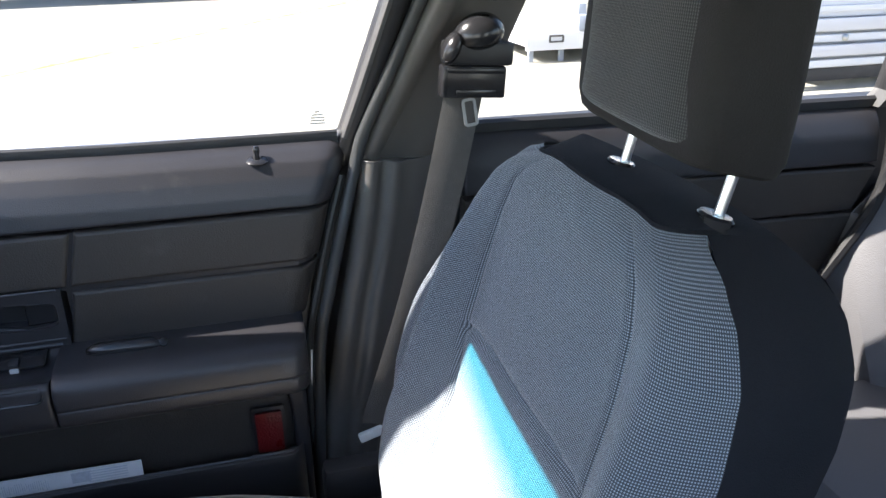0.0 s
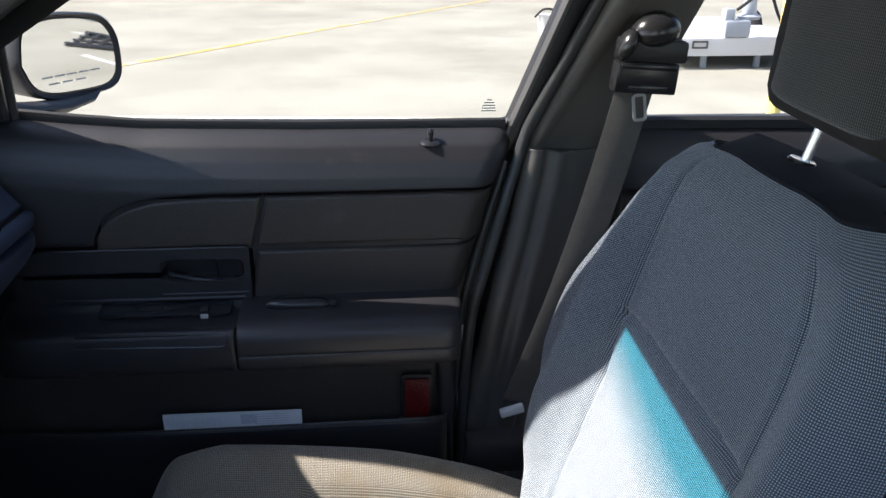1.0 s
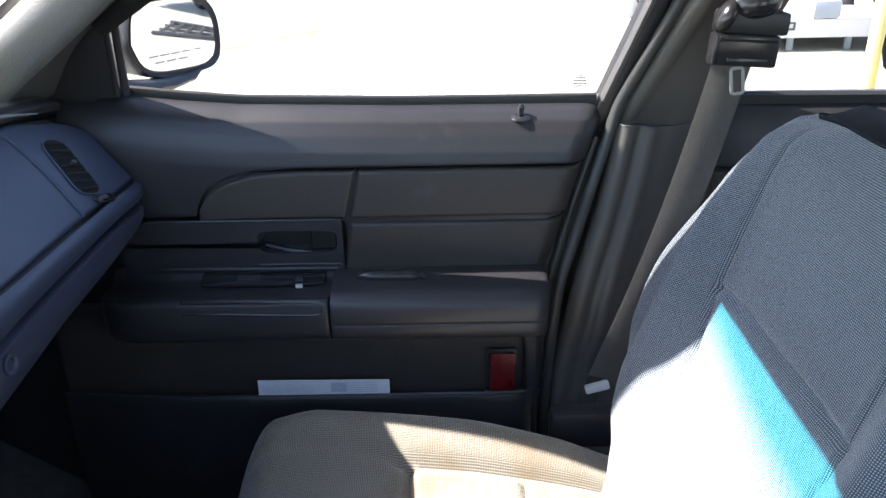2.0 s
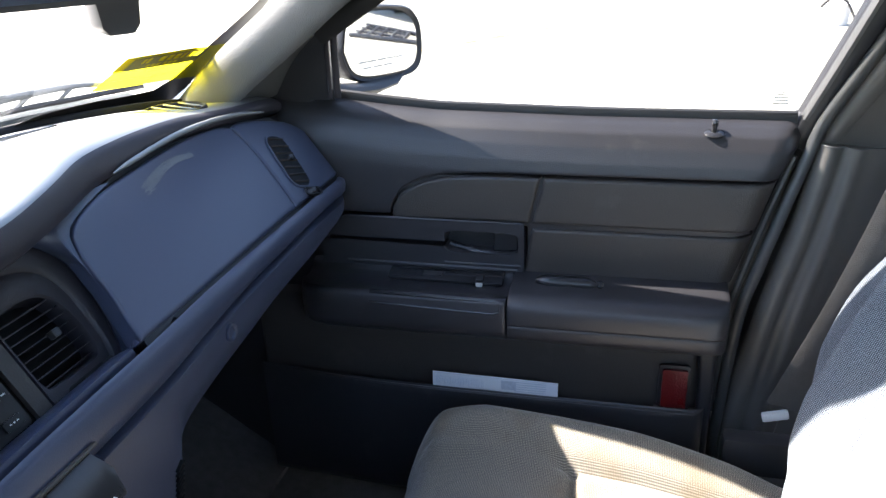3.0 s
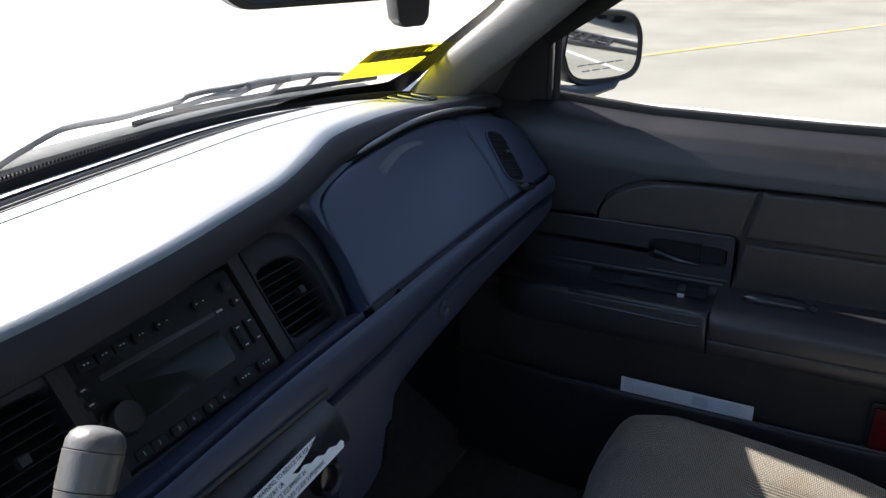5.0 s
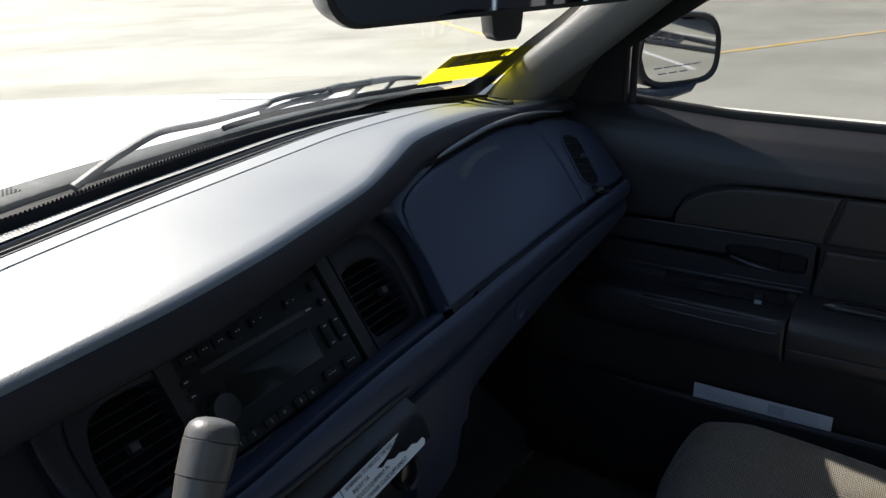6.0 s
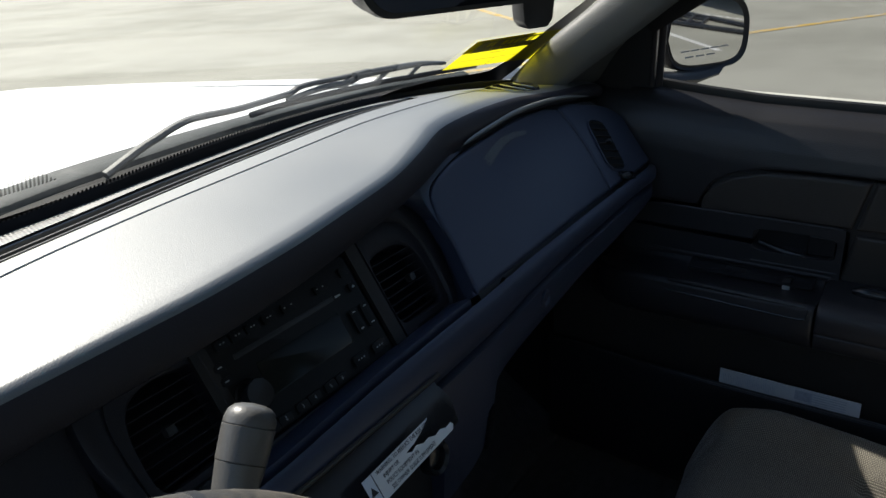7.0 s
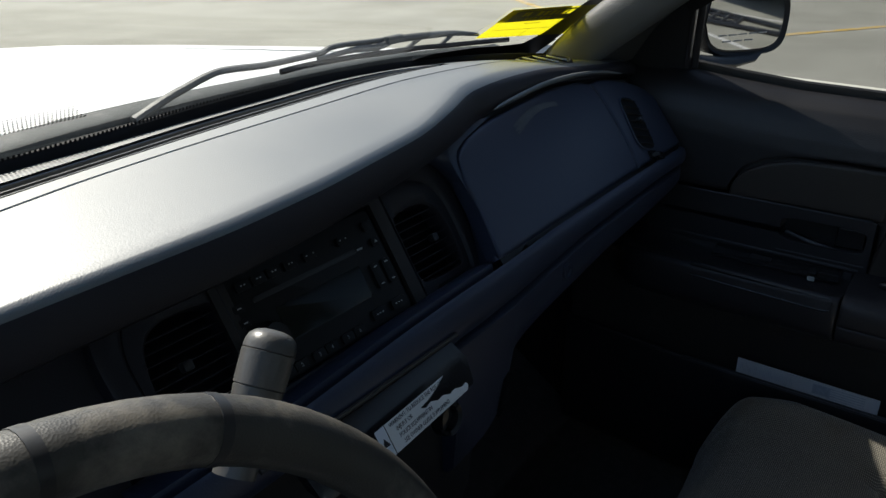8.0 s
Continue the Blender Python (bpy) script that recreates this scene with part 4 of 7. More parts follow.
bm = bmesh.new()
for o, w in ((0.0, 0.0055), (0.012, 0.004)):
    tube(bm, [(0.733, 0.668 + o, 0.972), (0.729, 0.666 + o, 1.01), (0.716, 0.660 + o, 1.068)], w, 8, flat=0.8)
part("glass_channel", bm, M_STACK, door, "grey window run channel")
bm = bmesh.new()
slab(bm, [(0.736, 0.678, 0.968), (0.733, 0.80, 0.968), (0.712, 0.70, 1.075), (0.712, 0.672, 1.085)], (0.02, 0, 0))
part("mirror_sail", bm, M_BLACK, door, "black corner trim behind the mirror")
# decal in the lower rear corner of the glass
bm = bmesh.new()
for i, (w, z) in enumerate(((0.006, 0.984), (0.014, 0.980), (0.018, 0.976), (0.018, 0.972), (0.020, 0.968))):
    box(bm, (side_x(z) + 0.004, 0.052, z), (0.0006, w, 0.0016))
part("window_decal", bm, M_LETTER, door, "small pale printed glass marking")

# weatherstrip round the door opening
bm = bmesh.new()
tube(bm, spline([(0.722, 0.10, 0.32), (0.722, 0.088, 0.50), (0.722, 0.076, 0.66), (0.722, 0.058, 0.74), (0.726, 0.034, 0.83), (0.733, 0.013, 0.90), (0.731, -0.001, 0.95), (0.709, -0.030, 1.02), (0.678, -0.074, 1.125), (0.645, -0.105, 1.22), (0.61, -0.140, 1.33)], 6), 0.0085, 10)
tube(bm, spline([(0.726, 0.100, 0.50), (0.726, 0.090, 0.66), (0.728, 0.074, 0.74), (0.733, 0.050, 0.83), (0.740, 0.028, 0.90)], 5), 0.005, 8)
tagged(part("weatherstrip", bm, M_SEAL), "dark grey rubber door seal along the pillar", "door seal", kind="structure")

# ---- paper in the pocket ----
paper = thing("folded_paper", (0.684, 0.43, 0.47), "folded printed white paper stuck in the door pocket", "paper")
bm = bmesh.new()
slab(bm, [(0.679, 0.527, 0.46), (0.679, 0.329, 0.46), (0.6805, 0.329, 0.5475), (0.6805, 0.43, 0.5485), (0.6805, 0.527, 0.5495)], (0.0022, 0, 0))
part("sheet", bm, M_PAPER, paper, "", True)
rnd = random.Random(3)
bm = bmesh.new()
for k in range(30):
    box(bm, (0.6796, 0.521 - k * 0.0026, 0.5375 - rnd.uniform(0, 0.004)), (0.0004, 0.0007, rnd.uniform(0.006, 0.016)))
tagged(part("barcode", bm, M_INK, paper, "faded blue printed bars", True), kind="stuff")
bm = bmesh.new()
box(bm, (0.6796, 0.405, 0.537), (0.0004, 0.024, 0.016))
part("stamp", bm, M_INK, paper, "", True)
for k in range(5):
    bm = bmesh.new()
    box(bm, (0.6796, 0.372, 0.544 - k * 0.004), (0.0004, 0.05, 0.0012))
    part("print_line", bm, M_INK, paper, "", True)


# ---- dashboard ----
dash = thing("dashboard", (0, 0.75, 0.6), "dark blue-grey grained vinyl dashboard with a sunlit top", "dashboard")


def brow_y(x):
    return lerp([(-0.75, 0.655), (-0.15, 0.659), (-0.05, 0.668), (0.04, 0.684), (0.12, 0.700), (0.20, 0.721), (0.28, 0.743), (0.38, 0.749), (0.45, 0.750), (0.52, 0.747), (0.58, 0.744), (0.66, 0.743), (0.75, 0.75)], x)


def brow_z(x):
    """Height of the rolled lip."""
    return lerp([(-0.75, 0.976), (0.0, 0.978), (0.10, 0.979), (0.18, 0.981), (0.25, 0.985), (0.33, 0.990), (0.40, 0.994), (0.47, 0.992), (0.56, 0.985), (0.64, 0.979), (0.70, 0.969), (0.75, 0.960)], x)


def pad_z(x):
    return lerp([(-0.75, 0.985), (-0.5, 1.002), (-0.3, 1.004), (0.10, 1.005), (0.30, 1.009), (0.42, 1.006), (0.50, 1.000), (0.56, 0.993), (0.62, 0.986), (0.68, 0.977), (0.75, 0.962)], x)


def seam_y(x):
    """Line of the groove between the pad and the defroster panel."""
    return lerp([(-0.75, 0.735), (-0.45, 0.765), (-0.228, 0.798), (-0.135, 0.817), (-0.02, 0.832), (0.052, 0.838), (0.136, 0.844), (0.232, 0.846), (0.327, 0.841), (0.454, 0.836), (0.75, 0.815)], x)


def roll_w(x):
    """Depth of the rolled edge, wider over the glove box."""
    return lerp([(-0.75, 0.012), (0.12, 0.013), (0.20, 0.018), (0.26, 0.021), (0.36, 0.024), (0.45, 0.022), (0.75, 0.022)], x)


def crest_z(x):
    return pad_z(x) - 0.002 + lerp([(-0.75, 0.0), (0.12, 0.0), (0.30, 0.007), (0.45, 0.005), (0.52, 0.003), (0.60, 0.004), (0.66, 0.007), (0.75, 0.008)], x)


def top_z(x, y):
    """The dash top from the rolled lip to the glass."""
    b, zl, w, zt = brow_y(x), brow_z(x), roll_w(x), crest_z(x)
    if y < b + w:
        return zl + (zt - zl) * max(0.0, y - b) / w
    g = seam_y(x)
    f = min(1.0, (y - b - w) / (g - b - w))
    f = f * f * (3 - 2 * f)
    return zt + (pad_z(x) - zt) * f - 0.11 * max(0.0, y - g)


bm = bmesh.new()
rows, faces = [], []
for x in steps(-0.735, 0.705, 120):
    b, z = brow_y(x), brow_z(x)
    ring = [Vector((x, b + 0.074, z - 0.046)), Vector((x, b + 0.045, z - 0.029)), Vector((x, b + 0.020, z - 0.018)), Vector((x, b + 0.007, z - 0.0135)), Vector((x, b + 0.001, z - 0.009)), Vector((x, b, z - 0.004))]
    w, h = roll_w(x), crest_z(x) - z
    ring += [Vector((x, b + 2 * k * (1 - k) * 0.22 * w + k * k * w, z + 2 * k * (1 - k) * 0.86 * h + k * k * h)) for k in steps(0, 1, 14)]
    faces.append(ring[:15])
    ring = ring[14:]
    ring += [Vector((x, y, top_z(x, y))) for y in [b + roll_w(x) + (seam_y(x) - 0.003 - b - roll_w(x)) * k / 8 for k in range(1, 9)]]
    ring += [Vector((x, seam_y(x) - 0.0022, top_z(x, seam_y(x)))), Vector((x, seam_y(x) - 0.0015, top_z(x, seam_y(x)) - 0.0008)), Vector((x, seam_y(x) - 0.0005, top_z(x, seam_y(x)) - 0.012))]
    rows.append(ring)
loft(bm, rows, False, False)
part("top_pad", bm, M_DASHTOP, dash, "grained top pad with a rolled brow")
# the pad's rolled face takes a darker vinyl that holds its shade
bm = bmesh.new()
loft(bm, faces, False, False)
part("brow_shade_face", bm, M_STACK, dash, "face under the brow in darker vinyl for its shade")
bm = bmesh.new()


def glass_foot(x):
    return min(screen_y(x, 0.996) - 0.004, lerp([(-0.75, 0.82), (-0.45, 0.905), (-0.17, 0.922), (-0.07, 0.928), (0.08, 0.948), (0.17, 0.953), (0.26, 0.951), (0.36, 0.940), (0.46, 0.917), (0.54, 0.886), (0.60, 0.862), (0.73, 0.83)], x))


def foot_z(x):
    return top_z(x, glass_foot(x))


def slot_y(x, k):
    """Edges (k 0 and 1) of the defroster slot."""
    a = lerp([(-0.45, 0.812), (-0.211, 0.835), (-0.118, 0.849), (0.009, 0.868), (0.092, 0.880), (0.184, 0.886), (0.277, 0.888), (0.44, 0.893)], x)
    b = lerp([(-0.45, 0.850), (-0.193, 0.874), (-0.093, 0.889), (0.050, 0.914), (0.135, 0.922), (0.225, 0.924), (0.323, 0.920), (0.44, 0.908)], x)
    return a + (b - a) * k


def strip_rows(x0, x1, fa, fb, n):
    """A strip of the dash top between two lines."""
    rows = []
    for x in steps(x0, x1, n):
        a, e = fa(x), fb(x)
        rows.append([(x, a, top_z(x, a) - 0.012)] + [(x, y, top_z(x, y) - (0.001 if k in (0, 8) else 0)) for k, y in enumerate([a, a + 0.0008, a + 0.003] + steps(a, e, 4)[1:4] + [e - 0.003, e - 0.0008, e])] + [(x, e, top_z(x, e) - 0.012)])
    return rows


def seam_in(x):
    return seam_y(x) + 0.0015


loft(bm, strip_rows(-0.41, 0.425, seam_in, lambda x: slot_y(x, 0), 60), False, False)
loft(bm, strip_rows(-0.41, 0.425, lambda x: slot_y(x, 1), glass_foot, 60), False, False)
loft(bm, strip_rows(0.425, 0.730, seam_in, glass_foot, 30), False, False)
loft(bm, strip_rows(-0.735, -0.41, seam_in, glass_foot, 30), False, False)
part("defroster_panel", bm, M_DASHTOP, dash, "grained strip below the glass")
bm = bmesh.new()
rows = []
for x in steps(-0.41, 0.425, 60):
    z = top_z(x, slot_y(x, 0)) - 0.002
    rows.append([(x, slot_y(x, 0) - 0.001, z), (x, slot_y(x, 0) + 0.002, z - 0.022), (x, slot_y(x, 1) - 0.002, z - 0.022), (x, slot_y(x, 1) + 0.001, z)])
loft(bm, rows, False, False)
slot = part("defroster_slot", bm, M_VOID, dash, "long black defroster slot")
for k in (0.34, 0.68):
    b2 = bmesh.new()
    rows = []
    for x in steps(-0.41, 0.42, 60):
        y = slot_y(x, k)
        z = top_z(x, y) - 0.002
        rows.append([(x, y - 0.0008, z - 0.012), (x, y - 0.0008, z), (x, y + 0.0008, z), (x, y + 0.0008, z - 0.012)])
    loft(b2, rows)
    part("louvre", b2, M_KNOB, slot, "thin grey louvre")
# black upright strip added to give the dark band at the glass foot
def mould_z(x):
    """Top of the black strip added at the foot of the glass."""
    return lerp([(-0.72, 0.998), (-0.20, 1.001), (0.0, 1.004), (0.20, 1.006), (0.35, 1.005), (0.46, 1.002), (0.56, 0.997), (0.66, 0.988)], x)


bm = bmesh.new()
loft(bm, [[(x, glass_foot(x) - 0.003, foot_z(x) - 0.008), (x, glass_foot(x), foot_z(x) + 0.0006), (x, glass_foot(x) + 0.0015, mould_z(x) - 0.002), (x, glass_foot(x) + 0.004, mould_z(x)), (x, glass_foot(x) + 0.010, mould_z(x) - 0.004), (x, max(glass_foot(x) + 0.02, screen_y(x, 0.99) + 0.004), foot_z(x) - 0.012)] for x in steps(-0.72, 0.66, 80)], False, False)
seal = part("glass_foot_strip", bm, M_VOID, dash, "black strip added for the dark band below the glass")
# teeth added so that a comb-shaped shadow falls on the dash strip
bm = bmesh.new()
for k in range(200):
    x = -0.55 + 0.0046 * k
    y, z = glass_foot(x) + 0.003, mould_z(x)
    bm.faces.new([bm.verts.new(p) for p in ((x, y, z - 0.001), (x, y - 0.0008, z + 0.0022), (x + 0.0022, y - 0.0008, z + 0.0022), (x + 0.0022, y, z - 0.001))])
tagged(part("strip_teeth", bm, M_VOID, dash, "fine black teeth added to cast a comb shadow"), kind="stuff")
# demister outlet at the end of the dash top
vent_c = Vector((0.519, 0.803, 0))
vu, vv = Vector((0.94, -0.34)), Vector((0.34, 0.94))


def outlet_z(x, y):
    """Plane of the outlet, tipped towards the cabin."""
    return top_z(vent_c.x, vent_c.y) + 0.0014 + 0.02 * ((x - vent_c.x) * vv.x + (y - vent_c.y) * vv.y)


bm = bmesh.new()
n = 40
rings = []
for rr, dz in ((1.05, -0.008), (1.0, 0.0), (0.98, 0.0008), (0.93, 0.0008), (0.91, -0.001), (0.89, -0.009)):
    ring = []
    for k in range(n):
        a = 2 * math.pi * k / n
        p = vu * (math.cos(a) * 0.043 * rr) + vv * (math.sin(a) * 0.033 * rr)
        x, y = vent_c.x + p.x, vent_c.y + p.y
        ring.append((x, y, outlet_z(x, y) + dz))
    rings.append(ring)
loft(bm, rings, False)
demist = part("demister_rim", bm, M_STACK, dash, "oval side demister outlet")
bm = bmesh.new()
bm.faces.new([bm.verts.new((p[0], p[1], p[2] + 0.0005)) for p in rings[-1]])
part("demister_floor", bm, M_VOID, demist)
for i in range(4):
    b2 = bmesh.new()
    t = (i - 1.5) * 0.018
    x, y = vent_c.x + t * vu.x, vent_c.y + t * vu.y
    z = outlet_z(x, y) - 0.001
    box(b2, (x, y, z), (0.013, (0.054, 0.040)[i in (0, 3)], 0.0018), 0.0005, pose(0, 0, 0, 0, 0, -19.9) @ pose(0, 0, 0, 0, 24, 0))
    part("demister_slat", b2, M_PALESLAT, demist, "pale demister slat")


# passenger face: raked from the brow down to the groove
def face_pt(x, z, d=0.0):
    """The raked face below the brow."""
    y = 0.652 + (z - 0.868) * 0.86
    y += 0.055 * max(0.0, (x - 0.60) / 0.14) ** 2 * 0.2
    return Vector((x, y + d * 0.76, z - d * 0.65))


def on_face(p, d):
    return face_pt(p.x, p.y, d)


bm = bmesh.new()
slab(bm, [face_pt(0.190, 0.862, 0.012), face_pt(0.700, 0.862, 0.012), face_pt(0.700, 0.940, 0.012), face_pt(0.66, 0.965, 0.012), face_pt(0.53, 0.985, 0.012), face_pt(0.33, 0.985, 0.012), face_pt(0.215, 0.955, 0.012)], (0, 0.06, -0.04))
part("core", bm, M_BLACK, dash)
bm = bmesh.new()
cushion_patch(bm, V2((0.178, 0.8685), (0.526, 0.8725)), spline(V2((0.206, 0.952), (0.218, 0.959), (0.243, 0.966), (0.281, 0.972), (0.329, 0.976), (0.382, 0.979), (0.438, 0.981), (0.508, 0.979), (0.539, 0.972)), 4), spline(V2((0.178, 0.8685), (0.184, 0.887), (0.192, 0.909), (0.197, 0.935), (0.206, 0.952)), 4), spline(V2((0.526, 0.8725), (0.535, 0.90), (0.541, 0.924), (0.543, 0.953), (0.539, 0.972)), 4), on_face, 0.004, 0.015, 46, 24)
glove = part("glove_door", bm, M_DASH, dash, "smooth raked airbag and glove box cover")
# bead added to draw the highlight along the cover's upper edge
bm = bmesh.new()
lip = spline([face_pt(x, z + 0.0044, -0.0066) for x, z in ((0.300, 0.9736), (0.315, 0.9749), (0.335, 0.9763), (0.382, 0.979), (0.438, 0.981), (0.508, 0.979), (0.566, 0.974), (0.600, 0.9685), (0.622, 0.9645))], 6)
tube(bm, lip, [0.0006 + 0.0027 * math.sin(math.pi * min(1.0, (i + 0.5) / len(lip))) ** 0.7 for i in range(len(lip))], 12)
part("brow_highlight_bead", bm, M_DASHTOP, dash, "thin glossy bead for the highlight along the cover's top")
bm = bmesh.new()
for k in range(1500):
    u = rnd.random()
    x = 0.325 + 0.105 * u + rnd.uniform(-0.003, 0.003)
    z = 0.9555 + 0.0115 * math.sin(u * 2.3) + rnd.uniform(-0.0048, 0.0048) * (1 - 0.6 * u)
    l = rnd.uniform(0.001, 0.005)
    a = face_pt(x, z, -0.0006)
    b = face_pt(x + l, z + l * rnd.uniform(-0.1, 0.4), -0.0006)
    w = rnd.uniform(0.0002, 0.0006)
    bm.faces.new([bm.verts.new(v) for v in (a, b, b + Vector((0, w * 0.8, w)), a + Vector((0, w * 0.8, w)))])
part("scuff_mark", bm, M_SCUFF, glove, "pale chalky scuff")
bm = bmesh.new()
cushion_patch(bm, V2((0.529, 0.8725), (0.684, 0.8715)), spline(V2((0.542, 0.972), (0.566, 0.9735), (0.619, 0.9635), (0.668, 0.950), (0.697, 0.930)), 4), spline(V2((0.529, 0.8725), (0.538, 0.90), (0.544, 0.924), (0.546, 0.953), (0.542, 0.972)), 4), V2((0.684, 0.8715), (0.690, 0.905), (0.697, 0.930)), on_face, 0.004, 0.015, 22, 20)
endp = part("end_panel", bm, M_DASH, dash, "end panel round the side outlet")


def face_pose(x, z, roll=0.0, d=-0.001):
    p = face_pt(x, z, d)
    nrm = Vector((0, -0.757, 0.653)).normalized()
    xa = Vector((1, 0, 0))
    ya = nrm.cross(xa)
    return Matrix(((xa.x, ya.x, nrm.x, p.x), (xa.y, ya.y, nrm.y, p.y), (xa.z, ya.z, nrm.z, p.z), (0, 0, 0, 1))) @ Matrix.Rotation(radians(roll), 4, 'Z')


def air_vent(m, w, h, nslat, parent, label, wheel=True, skin=None):
    """An outlet with a rounded surround, fins and a thumb wheel."""
    bm = bmesh.new()
    ring_plate(bm, m, w + 0.004, h + 0.004, 0.0025, 0.0012, min(w, h) * 0.42)
    rim = part("air_vent", bm, skin or M_STACK, parent, label)
    # flat near-black sheet in place of the outlet's shaded hollow
    bm = bmesh.new()
    slab(bm, [m @ Vector((x, y, 0.0008)) for x, y in rounded(w, h, min(w, h) * 0.38)], m.to_3x3() @ Vector((0, 0, 0.0006)))
    part("vent_shade_sheet", bm, M_VOID, rim)
    for i in range(nslat):
        y = (i + 0.5) / nslat * h - h / 2
        k = max(0.0, abs(y) / (h / 2) - 0.45) / 0.55
        ww = w * (1 - 0.28 * k * k) - 0.003
        bm = bmesh.new()
        box(bm, (0, 0, 0), (ww, 0.0048, 0.0009), 0.0002, Matrix.Rotation(radians(72), 4, 'X'))
        bm.transform(m @ Matrix.Translation((0, y, 0.0016)))
        part("vent_fin", bm, M_BROWNBLACK, rim)
    bm = bmesh.new()
    box(bm, m @ Vector((0, 0.002, 0.006)), (0.007, 0.005, 0.007), 0.001, m.to_3x3().to_4x4())
    part("vent_tab", bm, M_BLACK, rim)
    if wheel:
        bm = bmesh.new()
        wm = m @ Matrix.Translation((0.012, -h / 2 - 0.010, 0.0))
        ring_plate(bm, wm, 0.036, 0.012, 0.002, 0.003, 0.005)
        wr = part("thumb_wheel", bm, M_SATIN, rim)
        b2 = bmesh.new()
        lathe(b2, [(0.0, -0.003), (0.0105, -0.003), (0.0115, 0.0), (0.0105, 0.003), (0.0, 0.003)], 24, wm @ pose(0, 0, -0.005, 90, 0, 0))
        part("wheel_disc", b2, M_BLACK, wr)
    return rim


air_vent(face_pose(0.589, 0.914, -19), 0.040, 0.082, 7, endp, "narrow side outlet with dark fins", True, M_DASH)

# lower band and knee panel
def band_top(x):
    return lerp([(-0.70, 0.842), (-0.10, 0.8485), (-0.054, 0.8515), (0.026, 0.857), (0.10, 0.860), (0.185, 0.862), (0.31, 0.8675), (0.53, 0.870), (0.65, 0.869), (0.70, 0.865)], x)


def band_low(x):
    return lerp([(-0.70, 0.810), (-0.10, 0.812), (0.10, 0.819), (0.19, 0.823), (0.28, 0.833), (0.36, 0.840), (0.46, 0.844), (0.54, 0.847), (0.62, 0.848), (0.70, 0.844)], x)


def end_turn(x):
    """How far the dash end turns away towards the door."""
    return 0.055 * max(0.0, (abs(x) - 0.64) / 0.12) ** 2


bm = bmesh.new()
rows = []
for x in steps(-0.70, 0.705, 90):
    e, a, b = end_turn(x), band_top(x), band_low(x)
    h = a - b
    k = math.sqrt(max(0.0, 1 - max(0.0, (x - 0.672) / 0.034) ** 2)) * 0.85 + 0.15
    c = (a + b) / 2
    rows.append([(x, y + e, c + (z - c) * k) for y, z in ((0.6535, a - 0.014), (0.6525, a - 0.002), (0.6505, a), (0.6470, a - 0.0015), (0.6438, a - 0.16 * h), (0.6412, a - 0.42 * h), (0.6405, a - 0.68 * h), (0.6415, b + 0.12 * h), (0.6440, b), (0.665, b - 0.001))])
loft(bm, rows)
part("lower_band", bm, M_DASH, dash, "rounded band below the groove")
bm = bmesh.new()
rows = []
for x in steps(0.095, 0.165, 6) + steps(0.170, 0.215, 18) + steps(0.225, 0.705, 40):
    e = end_turn(x)
    zb = lerp([(0.095, 0.655), (0.15, 0.662), (0.172, 0.672), (0.190, 0.690), (0.199, 0.712), (0.204, 0.735), (0.212, 0.744), (0.235, 0.752), (0.287, 0.761), (0.359, 0.770), (0.441, 0.780), (0.535, 0.786), (0.705, 0.80)], x)
    zt = band_low(x) - 0.010
    rows.append([(x, 0.668 + e, zt), (x, 0.652 + e, zt), (x, 0.6462 + e, zt - 0.004), (x, 0.645 + e, zt - 0.012), (x, 0.646 + e, (zt + zb) / 2), (x, 0.652 + e, zb + 0.010), (x, 0.660 + e, zb + 0.002), (x, 0.70 + e, zb)])
loft(bm, rows)
knee = part("knee_panel", bm, M_DASH, dash, "lower panel with a round latch")
bm = bmesh.new()
lm = Matrix.Translation((0.309, 0.644, 0.808)) @ axis_to((0, -1, 0.05))
lathe(bm, [(0.0, -0.001), (0.006, -0.001), (0.007, 0.0012), (0.0095, 0.002), (0.0105, 0.001), (0.0105, -0.004), (0.0, -0.004)], 24, lm)
part("latch", bm, M_DASH, knee, "round push latch")
bm = bmesh.new()
slab(bm, [(0.16, 0.70, 0.78), (0.71, 0.72, 0.80), (0.71, 1.02, 0.75), (0.16, 1.02, 0.72)], (0, 0, 0.03))
part("underside", bm, M_BLACK, dash)
bm = bmesh.new()
box(bm, (0.690, 0.815, 0.925), (0.085, 0.11, 0.05), 0.004)
part("end_filler", bm, M_VOID, dash)

# centre stack
def stack_pt(x, z, d=0.0):
    y = 0.692 + (z - 0.856) * 0.63
    return Vector((x, y + d * 0.846, z - d * 0.533))


def stack_pose(x, z, roll=0.0, d=-0.001):
    p = stack_pt(x, z, d)
    nrm = Vector((0, -0.846, 0.533)).normalized()
    xa = Vector((1, 0, 0))
    ya = nrm.cross(xa)
    return Matrix(((xa.x, ya.x, nrm.x, p.x), (xa.y, ya.y, nrm.y, p.y), (xa.z, ya.z, nrm.z, p.z), (0, 0, 0, 1))) @ Matrix.Rotation(radians(roll), 4, 'Z')


bm = bmesh.new()
slab(bm, [stack_pt(x, z, 0.028) for x, z in ((-0.215, 0.835), (0.215, 0.835), (0.20, 0.90), (0.185, 0.945), (0.15, 0.975), (-0.15, 0.975), (-0.185, 0.945), (-0.20, 0.90))], (0, 0.03, -0.02))
part("stack_backing", bm, M_BLACK, dash)
bm = bmesh.new()
slab(bm, [(-0.70, 0.690, 0.832), (-0.213, 0.690, 0.832), (-0.190, 0.768, 0.968), (-0.70, 0.768, 0.968)], (0, 0.03, -0.02))
part("driver_face", bm, M_STACK, dash, "plain dark face on the driver's side")
# bezel with openings for the radio and two outlets, built as strips
bm = bmesh.new()


